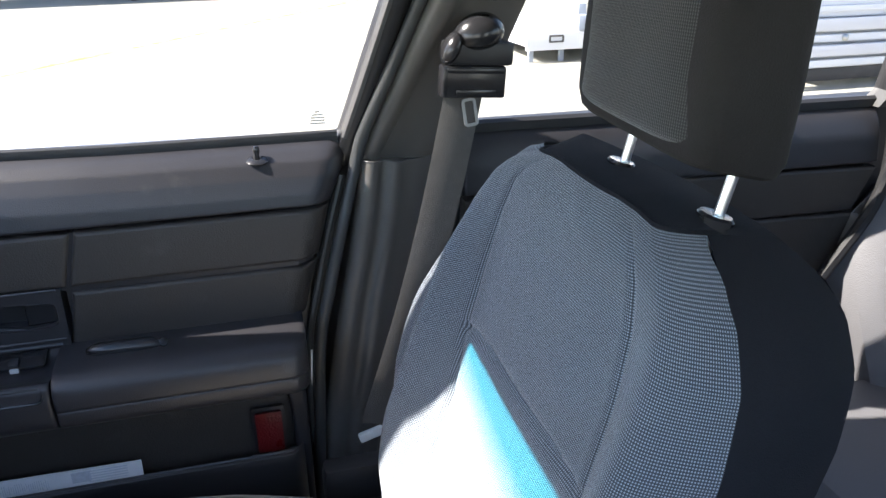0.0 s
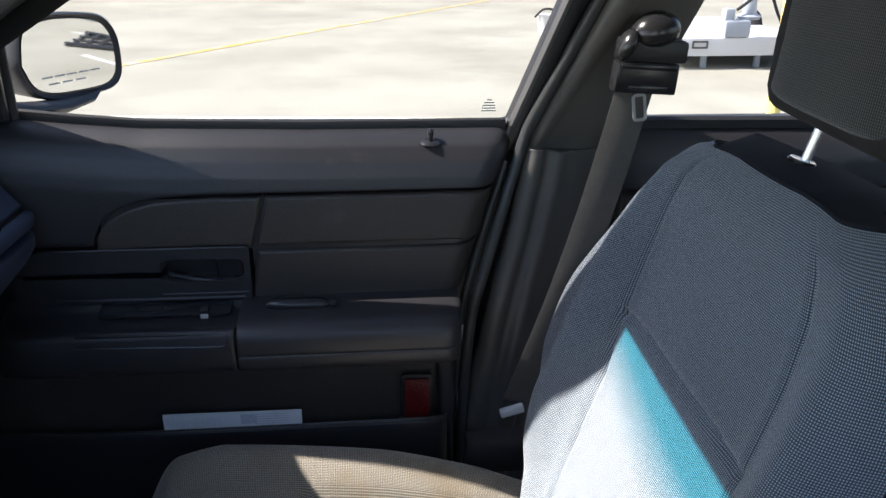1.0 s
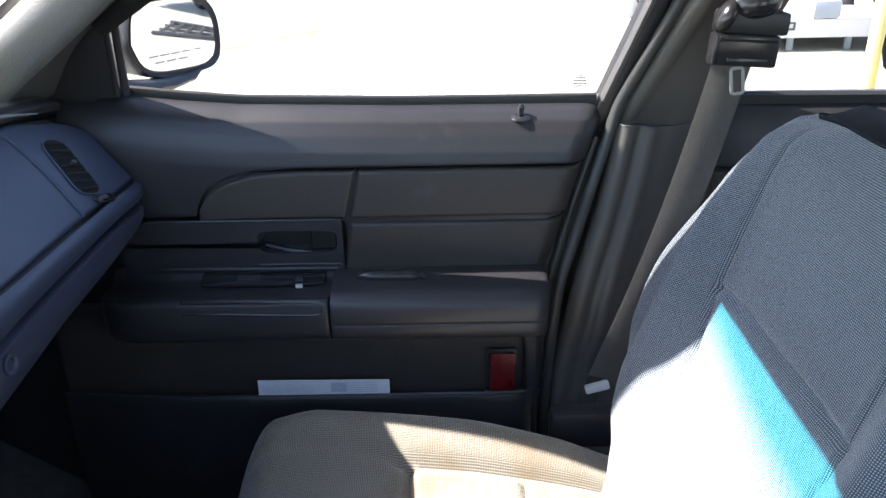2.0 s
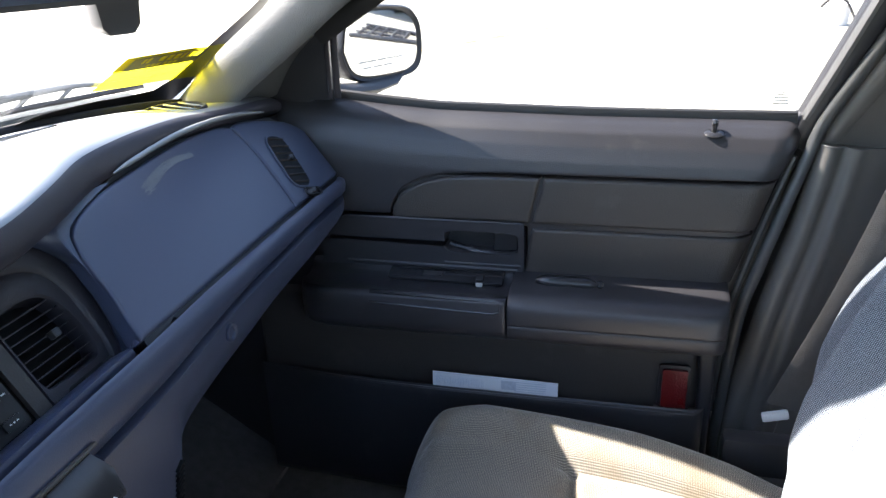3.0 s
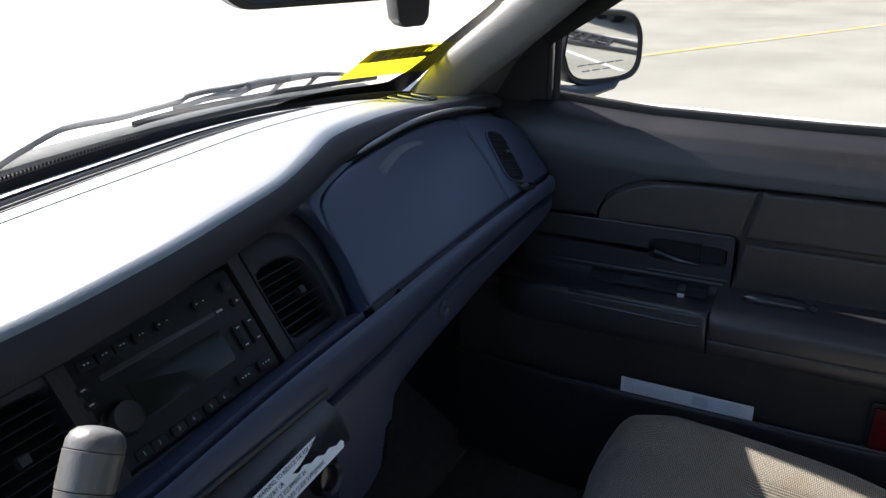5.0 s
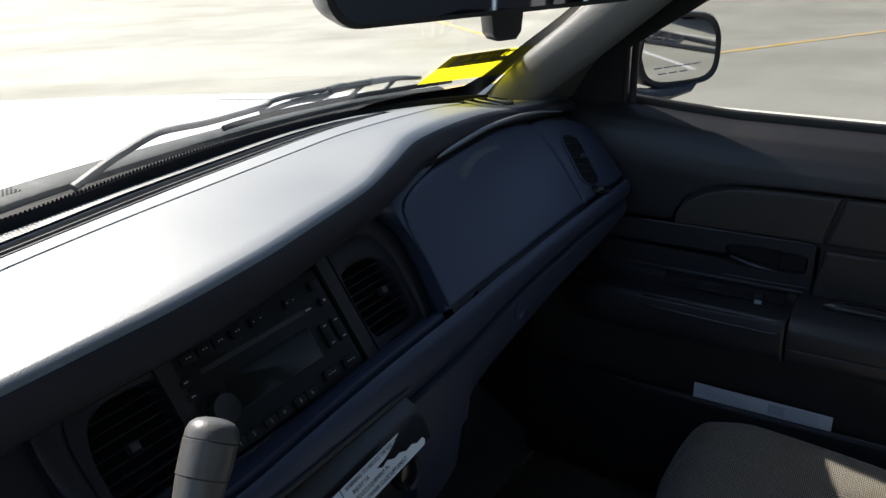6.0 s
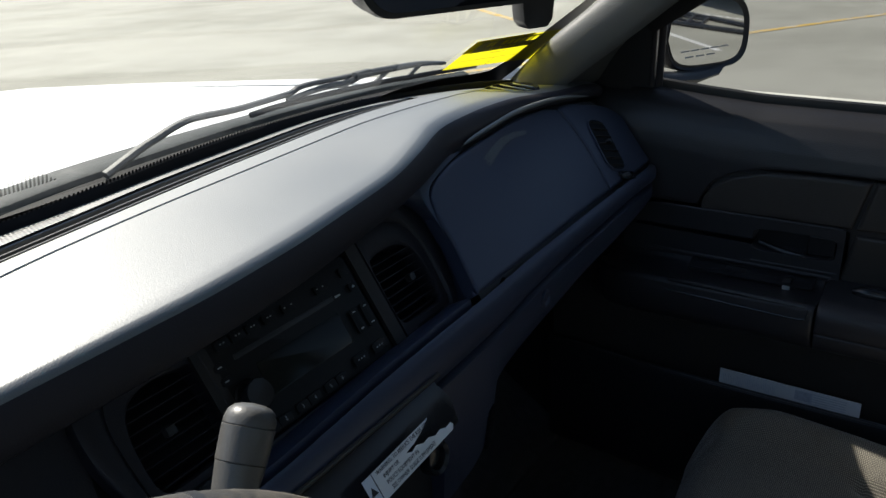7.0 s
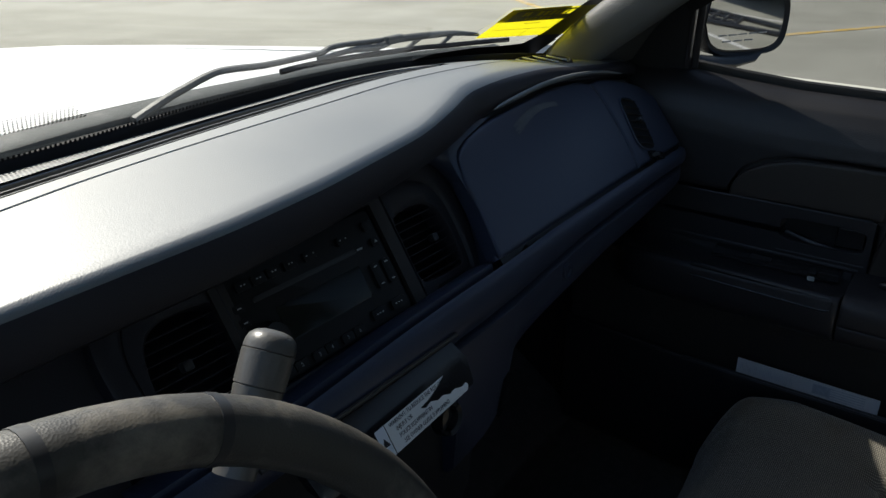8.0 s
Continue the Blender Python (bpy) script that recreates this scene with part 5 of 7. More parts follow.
def on_stack(p, d):
    return stack_pt(p.x, p.y, d - 0.004)


def bez_patch(B, T, L, R, nu=10, nv=6):
    cushion_patch(bm, V2(*B), V2(*T), V2(*L), V2(*R), on_stack, 0.003, 0.012, nu, nv)


bez_patch([(-0.099, 0.9465), (0.099, 0.9465)], [(-0.099, 0.972), (0.099, 0.972)], [(-0.099, 0.9465), (-0.099, 0.972)], [(0.099, 0.9465), (0.099, 0.972)], 20, 3)
bez_patch([(-0.180, 0.826), (0.180, 0.826)], [(-0.180, 0.8375), (0.180, 0.8375)], [(-0.180, 0.826), (-0.180, 0.8375)], [(0.180, 0.826), (0.180, 0.8375)], 30, 3)
bez_patch([(-0.099, 0.834), (0.099, 0.834)], [(-0.099, 0.8465), (0.099, 0.8465)], [(-0.099, 0.834), (-0.099, 0.8465)], [(0.099, 0.834), (0.099, 0.8465)], 20, 3)
bezel_ob = part("stack_bezel", bm, M_STACK, dash, "moulded centre surround with arched shoulders")


def radial(outline, c, n):
    """Where n rays from c meet a closed outline."""
    out = []
    for k in range(n):
        a = 2 * math.pi * k / n
        d = Vector((math.cos(a), math.sin(a)))
        best = None
        for p, q in zip(outline, outline[1:] + outline[:1]):
            e = q - p
            den = d.x * e.y - d.y * e.x
            if abs(den) < 1e-9:
                continue
            w = p - c
            t = (w.x * e.y - w.y * e.x) / den
            s = (w.x * d.y - w.y * d.x) / den
            if t > 0 and -1e-6 <= s <= 1 + 1e-6 and (best is None or t < best):
                best = t
        out.append(c + d * best)
    return out


def span(outline, z):
    """Left and right of a closed outline at height z."""
    xs = [p.x + (q.x - p.x) * (z - p.y) / (q.y - p.y) for p, q in zip(outline, outline[1:] + outline[:1]) if (p.y - z) * (q.y - z) < 0]
    return min(xs), max(xs)


def shoulder(sx):
    """Arched shoulder with a recessed outlet, its fins and thumb slider."""
    vent = [Vector((sx * p.x, p.y)) for p in spline(V2((0.1045, 0.893), (0.1055, 0.912), (0.112, 0.9175), (0.132, 0.9195), (0.152, 0.918), (0.166, 0.910), (0.1725, 0.893), (0.1735, 0.868), (0.170, 0.860), (0.160, 0.857), (0.114, 0.8585), (0.1065, 0.862), (0.1045, 0.870), (0.1045, 0.893)), 4)[:-1]]
    crease = [Vector((sx * p.x, p.y)) for p in spline(V2((0.100, 0.8425), (0.155, 0.8425), (0.172, 0.846), (0.179, 0.856), (0.1815, 0.868), (0.183, 0.89), (0.182, 0.911), (0.172, 0.930), (0.152, 0.939), (0.125, 0.943), (0.100, 0.945)), 4)]
    arch = [Vector((sx * p.x, p.y)) for p in spline(V2((0.099, 0.8385), (0.126, 0.8385), (0.159, 0.8390), (0.179, 0.842), (0.189, 0.848), (0.197, 0.869), (0.204, 0.897), (0.201, 0.929), (0.184, 0.949), (0.164, 0.958), (0.130, 0.966), (0.099, 0.969)), 4)]
    c, n = Vector((sx * 0.1385, 0.889)), 72
    A, B, C = radial(vent, c, n), radial(crease, c, n), radial(arch, c, n)
    rings = []
    for base, to, f, d in ((C, B, 0.0, 0.010), (C, B, 0.0, 0.000), (C, B, 0.06, -0.003), (C, B, 0.20, -0.0045), (C, B, 0.80, -0.0040), (C, B, 0.95, -0.0015), (C, B, 1.0, 0.0002), (B, A, 0.05, -0.0008), (B, A, 0.5, -0.0010), (B, A, 0.90, -0.0004), (B, A, 1.0, 0.0018), (B, A, 1.0, 0.022)):
        rings.append([stack_pt(p.lerp(q, f).x, p.lerp(q, f).y, d) for p, q in zip(base, to)])
    b = bmesh.new()
    loft(b, rings, False)
    sh = part("bezel_shoulder", b, M_STACK, bezel_ob, "arched shoulder round the centre outlet")
    # near-black sheet for the shade deep in the outlet
    b = bmesh.new()
    b.faces.new([b.verts.new(p) for p in rings[-1]])
    part("vent_shade_sheet", b, M_VOID, sh)
    for i in range(8):
        z = 0.8605 + 0.0072 * i
        l, r = span(vent, z)
        b = bmesh.new()
        rings = [[stack_pt(x, z, 0.0030), stack_pt(x, z + 0.0006, 0.0030), stack_pt(x, z + 0.0004, 0.014), stack_pt(x, z - 0.0002, 0.014)] for x in steps(l + 0.0008, r - 0.0008, 4)]
        loft(b, rings)
        part("vent_fin", b, M_STACK, sh, "thin dark fin")
    b = bmesh.new()
    box(b, stack_pt(sx * 0.146, 0.888, 0.000), (0.008, 0.008, 0.0075), 0.0012, pose(0, 0, 0, -32, 0, 0))
    part("vent_tab", b, M_BLACK, sh)
    m = stack_pose(sx * 0.1435, 0.8475, 0, -0.0002)
    b = bmesh.new()
    plate(b, m, 0.047, 0.0090, 0.0010, 0.0042, 0.0003)
    sl = part("slider_slot", b, M_VOID, sh, "near-black plate for the shaded thumb slider slot")
    b = bmesh.new()
    plate(b, m @ Matrix.Translation((0.002, 0, 0.0008)), 0.019, 0.0058, 0.0024, 0.0026, 0.0008)
    part("slider", b, M_SATIN, sl)


for sx in (1, -1):
    shoulder(sx)
# outer frame piece between the stack and the glove box
bm = bmesh.new()
rows = []
for t in steps(0, 1, 24):
    z = 0.846 + 0.129 * t
    xi = lin([(0.842, 0.180), (0.848, 0.190), (0.869, 0.198), (0.897, 0.205), (0.929, 0.202), (0.949, 0.185), (0.958, 0.165), (0.966, 0.13), (0.975, 0.10)], z)
    xo = lin([(0.842, 0.170), (0.8685, 0.1755), (0.887, 0.181), (0.909, 0.189), (0.935, 0.194), (0.952, 0.203), (0.959, 0.215), (0.966, 0.241), (0.975, 0.30)], z)
    rows.append([stack_pt(xi, z, 0.012), stack_pt(xi, z, 0.001)] + [stack_pt(xi, z, -0.002).lerp(face_pt(xo, max(z, 0.8690), 0.0), k) + Vector((-0.5, -0.7, 0.5)) * (0.004 * math.sin(math.pi * k) + 0.003 * math.exp(-((k - 0.72) / 0.12) ** 2)) for k in steps(0.0, 0.98, 14)] + [face_pt(xo, max(z, 0.8690), 0.012)])
loft(bm, rows, False, False)
part("stack_cheek", bm, M_DASH, dash, "ridged cheek beside the glove box cover")
bm = bmesh.new()
slab(bm, [(-0.22, 0.654, 0.8300), (0.165, 0.654, 0.8400), (0.240, 0.656, 0.8600), (0.240, 0.700, 0.8600), (0.175, 0.712, 0.8380), (-0.22, 0.712, 0.8300)], (0, 0, -0.02))
part("groove_floor", bm, M_BLACK, dash)
bm = bmesh.new()
box(bm, (0.728, 0.805, 0.930), (0.06, 0.05, 0.06), 0.004)
part("corner_filler", bm, M_DASH, dash)
# lower centre: ledge, open tray and warning label
bm = bmesh.new()
rows = []
for x in steps(-0.22, 0.172, 30):
    z = band_top(x) - 0.858
    rows.append([(x, 0.700, 0.826), (x, 0.692, 0.843 + z * 0.5), (x, 0.6855, 0.8485 + z * 0.6), (x, 0.674, 0.8550 + z * 0.8), (x, 0.6635, 0.8595 + z), (x, 0.6595, 0.8600 + z), (x, 0.6575, 0.8560 + z), (x, 0.660, 0.825 + z)])
loft(bm, rows)
part("stack_ledge", bm, M_DASH, dash, "rounded ledge below the radio")
bm = bmesh.new()
slab(bm, [(-0.20, 0.660, 0.815), (0.145, 0.660, 0.818), (0.150, 0.652, 0.79), (0.135, 0.66, 0.62), (0.10, 0.70, 0.45), (-0.2, 0.70, 0.45)], (0, 0.05, 0))
low = part("lower_console", bm, M_BLACK, dash, "dark lower centre panel")
bm = bmesh.new()
slab(bm, [(-0.12, 0.640, 0.829), (0.075, 0.640, 0.829), (0.082, 0.626, 0.812), (0.080, 0.616, 0.789), (-0.115, 0.614, 0.789), (-0.12, 0.622, 0.808)], (0, 0.02, 0.004), 0.003)
tray = part("tray_lid", bm, M_SATIN, dash, "glossy black tray lid below the radio")
bm = bmesh.new()
tube(bm, resample([(-0.15, 0.6385, 0.832), (0.082, 0.6385, 0.832)], 6), 0.0022, 6)
part("tray_edge", bm, mat("worn_brown_edge", (0.040, 0.033, 0.027), 0.5, vary=0.3, vscale=40), tray, "worn brown tray edge")
bm = bmesh.new()
for sx in (0.105,):
    lathe(bm, [(0.0, -0.002), (0.010, -0.002), (0.012, 0.004), (0.016, 0.006), (0.017, 0.002), (0.017, -0.006), (0.0, -0.006)], 24, Matrix.Translation((0.069, 0.640, 0.748)) @ axis_to((0, -1, 0.2)))
part("power_socket", bm, M_SATIN, low, "round black power socket")
bm = bmesh.new()
rings = []
for t in steps(0, 1, 12):
    z = 0.80 - 0.34 * t
    y = 0.656 + 0.05 * t
    x = 0.178 - 0.02 * math.sin(t * 3.0)
    rings.append([(x - 0.030, y + 0.004, z), (x - 0.006, y - 0.006, z), (x + 0.006, y - 0.002, z), (x + 0.010, y + 0.012, z), (x + 0.006, y + 0.06, z), (x - 0.03, y + 0.06, z)])
loft(bm, rings)
cheek = part("console_cheek", bm, M_STACK, dash, "dark side of the centre panel")
for i in range(9):
    bm = bmesh.new()
    box(bm, (0.187 - 0.0008 * i, 0.6470 + i * 0.0004, 0.728 - i * 0.0052), (0.013, 0.005, 0.0018), 0.0005, pose(0, 0, 0, 0, -24, 0))
    part("grille_bar", bm, M_VOID, cheek)

# warning label on the tray lid
lab_n = Vector((0.02, -0.86, 0.50)).normalized()
lab_x = Vector((0.995, 0.0, 0.04)).normalized()
lab_y = lab_n.cross(lab_x)
lab_x = lab_y.cross(lab_n)
lc = Vector((0.008, 0.6155, 0.806)) + lab_n * 0.0015
LM = Matrix(((lab_x.x, lab_y.x, lab_n.x, lc.x), (lab_x.y, lab_y.y, lab_n.y, lc.y), (lab_x.z, lab_y.z, lab_n.z, lc.z), (0, 0, 0, 1)))
label = thing("warning_label", lc, "torn white warning label with black print", "label")
bm = bmesh.new()
tear = [(-0.052, -0.0125), (0.050, -0.0125), (0.0535, -0.009), (0.0515, -0.006), (0.044, -0.0065), (0.036, -0.0035), (0.028, -0.0045), (0.02, -0.001), (0.012, -0.0015), (0.004, 0.002), (-0.004, 0.0005), (-0.010, 0.0035), (0.002, 0.0045), (0.016, 0.0075), (0.030, 0.0125), (-0.052, 0.0125)]
slab(bm, [LM @ Vector((x, y, 0)) for x, y in tear], lab_n * 0.0003)
part("backing", bm, M_LABELWHITE, label, "", True)
for i, (body, x) in enumerate((("WARNING: TO REDUCE THE RISK OF", -0.012), ("INJURY OR", -0.032), ("POLICE EQUIPMENT IN", -0.020), ("SEE OWNER GUIDE SUPPLEMENT", -0.008))):
    part("print_line", text_mesh(body, 0.0050, LM @ Matrix.Translation((x, 0.0093 - i * 0.0060, 0.0005)) @ Matrix.Diagonal((0.86, 1, 1, 1)), 0.0001), M_LABELINK, label, "", True)
bm = bmesh.new()
slab(bm, [LM @ Vector((x - 0.059, y, 0)) for x, y in ((-0.005, -0.0125), (0.006, -0.0125), (0.006, 0.0125), (-0.005, 0.0125))], lab_n * 0.0003)
part("symbol_field", bm, M_PAPER, label, "", True)
bm = bmesh.new()
slab(bm, [LM @ Vector((x - 0.0585, y, 0.0004)) for x, y in ((-0.004, -0.003), (0.004, -0.003), (0.0, 0.004))], lab_n * 0.0003)
part("warning_triangle", bm, M_LABELINK, label, "", True)

# ---- radio ----
RX, RZ = -0.009, 0.890
RM = stack_pose(RX, RZ, 0, 0.002)
# near-black sheet for the shade round the radio
bm = bmesh.new()
slab(bm, [stack_pt(x, z, 0.004) for x, z in ((-0.101, 0.836), (0.101, 0.836), (0.101, 0.955), (-0.101, 0.955))], (0, 0.004, -0.0025))
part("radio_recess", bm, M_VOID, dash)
for sx in (0.0895, -0.0995):
    bm = bmesh.new()
    plate(bm, stack_pose(sx, 0.890, 0, 0.001), 0.015, 0.118, 0.005, 0.003, 0.0015)
    part("filler_strip", bm, M_BROWNBLACK, dash, "dark brown-black strip beside the radio")
bm = bmesh.new()
plate(bm, stack_pose(-0.005, 0.9400, 0, 0.000), 0.204, 0.014, 0.005, 0.003, 0.0015)
part("filler_strip", bm, M_BROWNBLACK, dash, "dark brown-black strip above the radio")
radio = thing("car_radio", RM.translation, "black car radio with display, buttons and volume knob", "car radio")
bm = bmesh.new()
plate(bm, RM, 0.172, 0.098, 0.004, 0.004, 0.001)
part("faceplate", bm, M_RADIO, radio)


def rloc(x, z):
    """A place on the radio's face from across and height."""
    return x - RX, (z - RZ) / 0.846


def rbtn(x, z, w, h, material=M_RADIO, name="button", d=0.0028, lab=""):
    u, v = rloc(x, z)
    bm = bmesh.new()
    plate(bm, RM @ Matrix.Translation((u, v, 0.0038)), w, h, d, 0.0018, 0.0007)
    return part(name, bm, material, radio, lab)


def legend(b, x, z, w, h=0.0011):
    u, v = rloc(x, z)
    bm = bmesh.new()
    plate(bm, RM @ Matrix.Translation((u, v, 0.0067)), w, h, 0.0002, 0.0004, 0)
    part("legend", bm, M_LETTER, b)


rbtn(-0.015, 0.906, 0.118, 0.0045, M_BLACK, "disc_slot", 0.0006, "thin disc slot")
legend(radio, 0.047, 0.906, 0.007, 0.0018)
rbtn(-0.010, 0.8825, 0.098, 0.030, M_LCD, "display", 0.0006, "dark glossy display")
for x, lw in ((-0.078, 0.004), (-0.062, 0.004), (-0.046, 0.004), (-0.028, 0.004), (-0.006, 0.010), (0.034, 0.009)):
    b = rbtn(x, 0.9175, 0.014, 0.008)
    for e in (-1, 1):
        legend(b, x + e * lw * 0.4, 0.918, 0.0016)
b = rbtn(0.067, 0.920, 0.010, 0.009)
b = rbtn(0.069, 0.9065, 0.010, 0.008)
bm = bmesh.new()
u, v = rloc(0.069, 0.906)
slab(bm, [RM @ Vector((u + x, v + y, 0.0067)) for x, y in ((-0.002, -0.0005), (0.002, -0.0005), (0, 0.002))], RM.to_3x3() @ Vector((0, 0, 0.0003)))
part("legend", bm, M_LETTER, b)
for x in (0.0545, 0.0695):
    b = rbtn(x, 0.882, 0.0105, 0.023)
    for dz in (-0.007, 0.007):
        legend(b, x, 0.882 + dz, 0.0040)
for x in (0.036, 0.062):
    b = rbtn(x, 0.8565, 0.018, 0.009)
    for e in (-1, 0, 1):
        legend(b, x + e * 0.0036, 0.8565, 0.0018)
for i in range(6):
    x = -0.0755 + 0.034 * (i // 2) + 0.0145 * (i % 2)
    b = rbtn(x, 0.853, 0.0135, 0.008)
    u, v = rloc(x, 0.853)
    part("legend", text_mesh(str(i + 1), 0.0048, RM @ Matrix.Translation((u, v, 0.0067)), 0.0001), M_LETTER, b, "", True)
for z in (0.905, 0.895):
    b = rbtn(-0.090, z, 0.010, 0.007)
    legend(b, -0.090, z, 0.004)
bm = bmesh.new()
u, v = rloc(-0.078, 0.878)
lathe(bm, [(0.0, 0.0), (0.0145, 0.0), (0.0150, 0.003), (0.0132, 0.004), (0.0128, 0.014), (0.0115, 0.016), (0.0, 0.0155)], 32, RM @ Matrix.Translation((u, v, 0.0038)))
part("volume_knob", bm, M_SATIN, radio, "round black volume knob")

# ---- steering wheel and gear lever ----
WC, WT, WR = Vector((-0.37, 0.44, 0.862)), radians(17), 0.1815
wu = Vector((0, math.sin(WT), math.cos(WT)))
wn_ = Vector((0, -math.cos(WT), math.sin(WT)))
wheel = thing("steering_wheel", WC, "worn black leather steering wheel with a thick rim", "steering wheel")


def rim_pt(a, rr=0.0, up=0.0):
    return WC + (Vector((1, 0, 0)) * math.cos(a) + wu * math.sin(a)) * (WR + rr) + wn_ * up


bm = bmesh.new()
rings = []
for k in range(96):
    a = 2 * math.pi * k / 96
    rings.append([rim_pt(a, 0.0128 * math.cos(t), 0.0140 * math.sin(t)) for t in [2 * math.pi * j / 18 for j in range(18)]])
loft(bm, rings + [rings[0]], False)
bmesh.ops.remove_doubles(bm, verts=bm.verts[:], dist=1e-5)
rim = part("rim", bm, M_WHEEL, wheel, "grained leather rim with uneven pale worn patches")
for a in (radians(62), radians(81)):
    bm = bmesh.new()
    rings = [[rim_pt(a + o, (0.0128 + e) * math.cos(t), (0.0140 + e) * math.sin(t)) for t in [2 * math.pi * j / 18 for j in range(18)]] for o, e in ((-0.014, -0.001), (-0.012, 0.0003), (0.012, 0.0003), (0.014, -0.001))]
    loft(bm, rings, False)
    part("rim_seam", bm, M_BLACK, rim)
for a in (radians(180), radians(0), radians(215), radians(325)):
    bm = bmesh.new()
    tube(bm, spline([rim_pt(a, 0, 0), rim_pt(a, -0.06, -0.015), rim_pt(a, -0.13, -0.02)], 5), [0.012] * 11, 10, flat=0.6)
    part("spoke", bm, M_BLACK, wheel)
bm = bmesh.new()
lathe(bm, [(0.0, 0.02), (0.04, 0.018), (0.075, 0.006), (0.085, -0.015), (0.07, -0.04), (0.0, -0.04)], 28, Matrix.Translation(WC - wn_ * 0.02) @ axis_to(wn_))
part("hub_cover", bm, M_DASH, wheel, "padded hub cover")
bm = bmesh.new()
tube(bm, [WC - wn_ * 0.05, WC - wn_ * 0.20, WC - wn_ * 0.42], [0.045, 0.055, 0.06], 16)
tagged(part("steering_column", bm, M_BLACK), "black plastic steering column cover", "steering column", kind="structure")
lever = thing("gear_lever", (-0.25, 0.55, 0.86), "grey plastic column gear lever knob lit by the sun", "gear lever")
top, base = Vector((-0.191, 0.560, 0.984)), Vector((-0.240, 0.548, 0.919))
ax = (top - base).normalized()
bm = bmesh.new()
L = (top - base).length
lathe(bm, [(0.0, L * 0.15), (0.0108, L * 0.15), (0.0115, L * 0.5), (0.0130, L * 0.68), (0.0125, L * 0.685), (0.0133, L * 0.69), (0.0138, L * 0.90), (0.0130, L * 0.905), (0.0136, L * 0.91), (0.0135, L * 0.95), (0.0122, L * 0.995), (0.0095, L * 1.025), (0.0055, L * 1.04), (0.0, L * 1.045)], 28, Matrix.Translation(base) @ axis_to(ax))
part("knob", bm, M_KNOB, lever, "ribbed grey knob")
bm = bmesh.new()
tube(bm, spline([base, Vector((-0.262, 0.54, 0.88)), Vector((-0.31, 0.56, 0.82))], 6), 0.007, 10)
part("shaft", bm, M_BLACK, lever)

# ---- rear-view mirror ----
rv = thing("rear_view_mirror", (0.015, 0.50, 1.165), "black rear-view mirror hung behind the windshield", "rear-view mirror")
rn = Vector((-0.38, -0.92, -0.10)).normalized()
rx = Vector((0.92, -0.38, 0)).normalized()
ry = rn.cross(rx)
rc = Vector((0.012, 0.500, 1.198))
RVM = Matrix(((rx.x, ry.x, rn.x, rc.x), (rx.y, ry.y, rn.y, rc.y), (rx.z, ry.z, rn.z, rc.z), (0, 0, 0, 1)))
bm = bmesh.new()
o = rounded(0.236, 0.066, 0.020, 8)
rings = []
for s, d in ((0.60, -0.030), (0.85, -0.026), (0.97, -0.014), (1.0, 0.0), (0.985, 0.005), (0.955, 0.005)):
    rings.append([RVM @ Vector((x * (1 - (1 - s) * 0.35), y * s, d)) for x, y in o])
loft(bm, rings)
part("housing", bm, M_BLACK, rv, "rounded black housing")
bm = bmesh.new()
slab(bm, [RVM @ Vector((x * 0.965, y * 0.90, 0.0052)) for x, y in o], RVM.to_3x3() @ Vector((0, 0, 0.0006)))
part("mirror_glass", bm, M_DIMMIRROR, rv, "", True)
bm = bmesh.new()
slab(bm, [RVM @ Vector((x, y, -0.022)) for x, y in ((-0.002, -0.026), (0.026, -0.026), (0.025, -0.047), (0.021, -0.052), (0.006, -0.052), (0.002, -0.048))], RVM.to_3x3() @ Vector((0, 0, 0.012)), 0.002)
part("dimming_tab", bm, M_BLACK, rv, "black day and night tab")
bm = bmesh.new()
tube(bm, spline([RVM @ Vector((0, 0, -0.025)), RVM @ Vector((0, 0.03, -0.045)), Vector((0.03, screen_y(0.03, 1.27) - 0.008, 1.27))], 6), 0.010, 10)
part("stalk", bm, M_BLACK, rv)

# ---- yellow windshield sticker ----
stk = thing("windshield_sticker", (0.52, 0.82, 1.04), "translucent yellow sticker with a dark printed band", "sticker")


def stick_pt(u, v, o):
    a, b, c, d = Vector((0.475, 1.0295)), Vector((0.682, 1.0145)), Vector((0.682, 1.0625)), Vector((0.480, 1.0685))
    p = a * (1 - u) * (1 - v) + b * u * (1 - v) + c * u * v + d * (1 - u) * v
    return Vector((p.x, screen_y(p.x, p.y) - o * 0.6, p.y - o * 0.8))


bm = bmesh.new()
grid_skin(bm, lambda u, v: stick_pt(u, v, 0.003), steps(0, 1, 12), steps(0, 1, 8))
film = part("film", bm, M_STICKER, stk, "yellow translucent film")
bm = bmesh.new()
BIG = ((0.16, 0.185), (0.20, 0.23), (0.31, 0.355), (0.38, 0.42), (0.445, 0.485), (0.51, 0.535), (0.565, 0.61), (0.635, 0.68))
SMALL = ((0.24, 0.27), (0.285, 0.315), (0.33, 0.36), (0.39, 0.42), (0.435, 0.465), (0.48, 0.51))
for v0, v1, gaps in ((0.60, 0.65, ()), (0.65, 0.72, SMALL), (0.72, 0.78, ()), (0.78, 0.93, BIG), (0.93, 0.98, ())):
    edges = [0.06] + [e for g in gaps for e in g] + [0.72]
    for u0, u1 in zip(edges[::2], edges[1::2]):
        grid_skin(bm, lambda u, v: stick_pt(u, v, 0.0042), steps(u0, u1, 3), [v0, v1])
M_BANDINK = mat("olive_ink", (0.07, 0.065, 0.01), 0.5, vary=0.2)
part("printed_band", bm, M_BANDINK, film, "dark olive printed band")
# opaque backing added behind the film to keep sun spots off the seat
bm = bmesh.new()
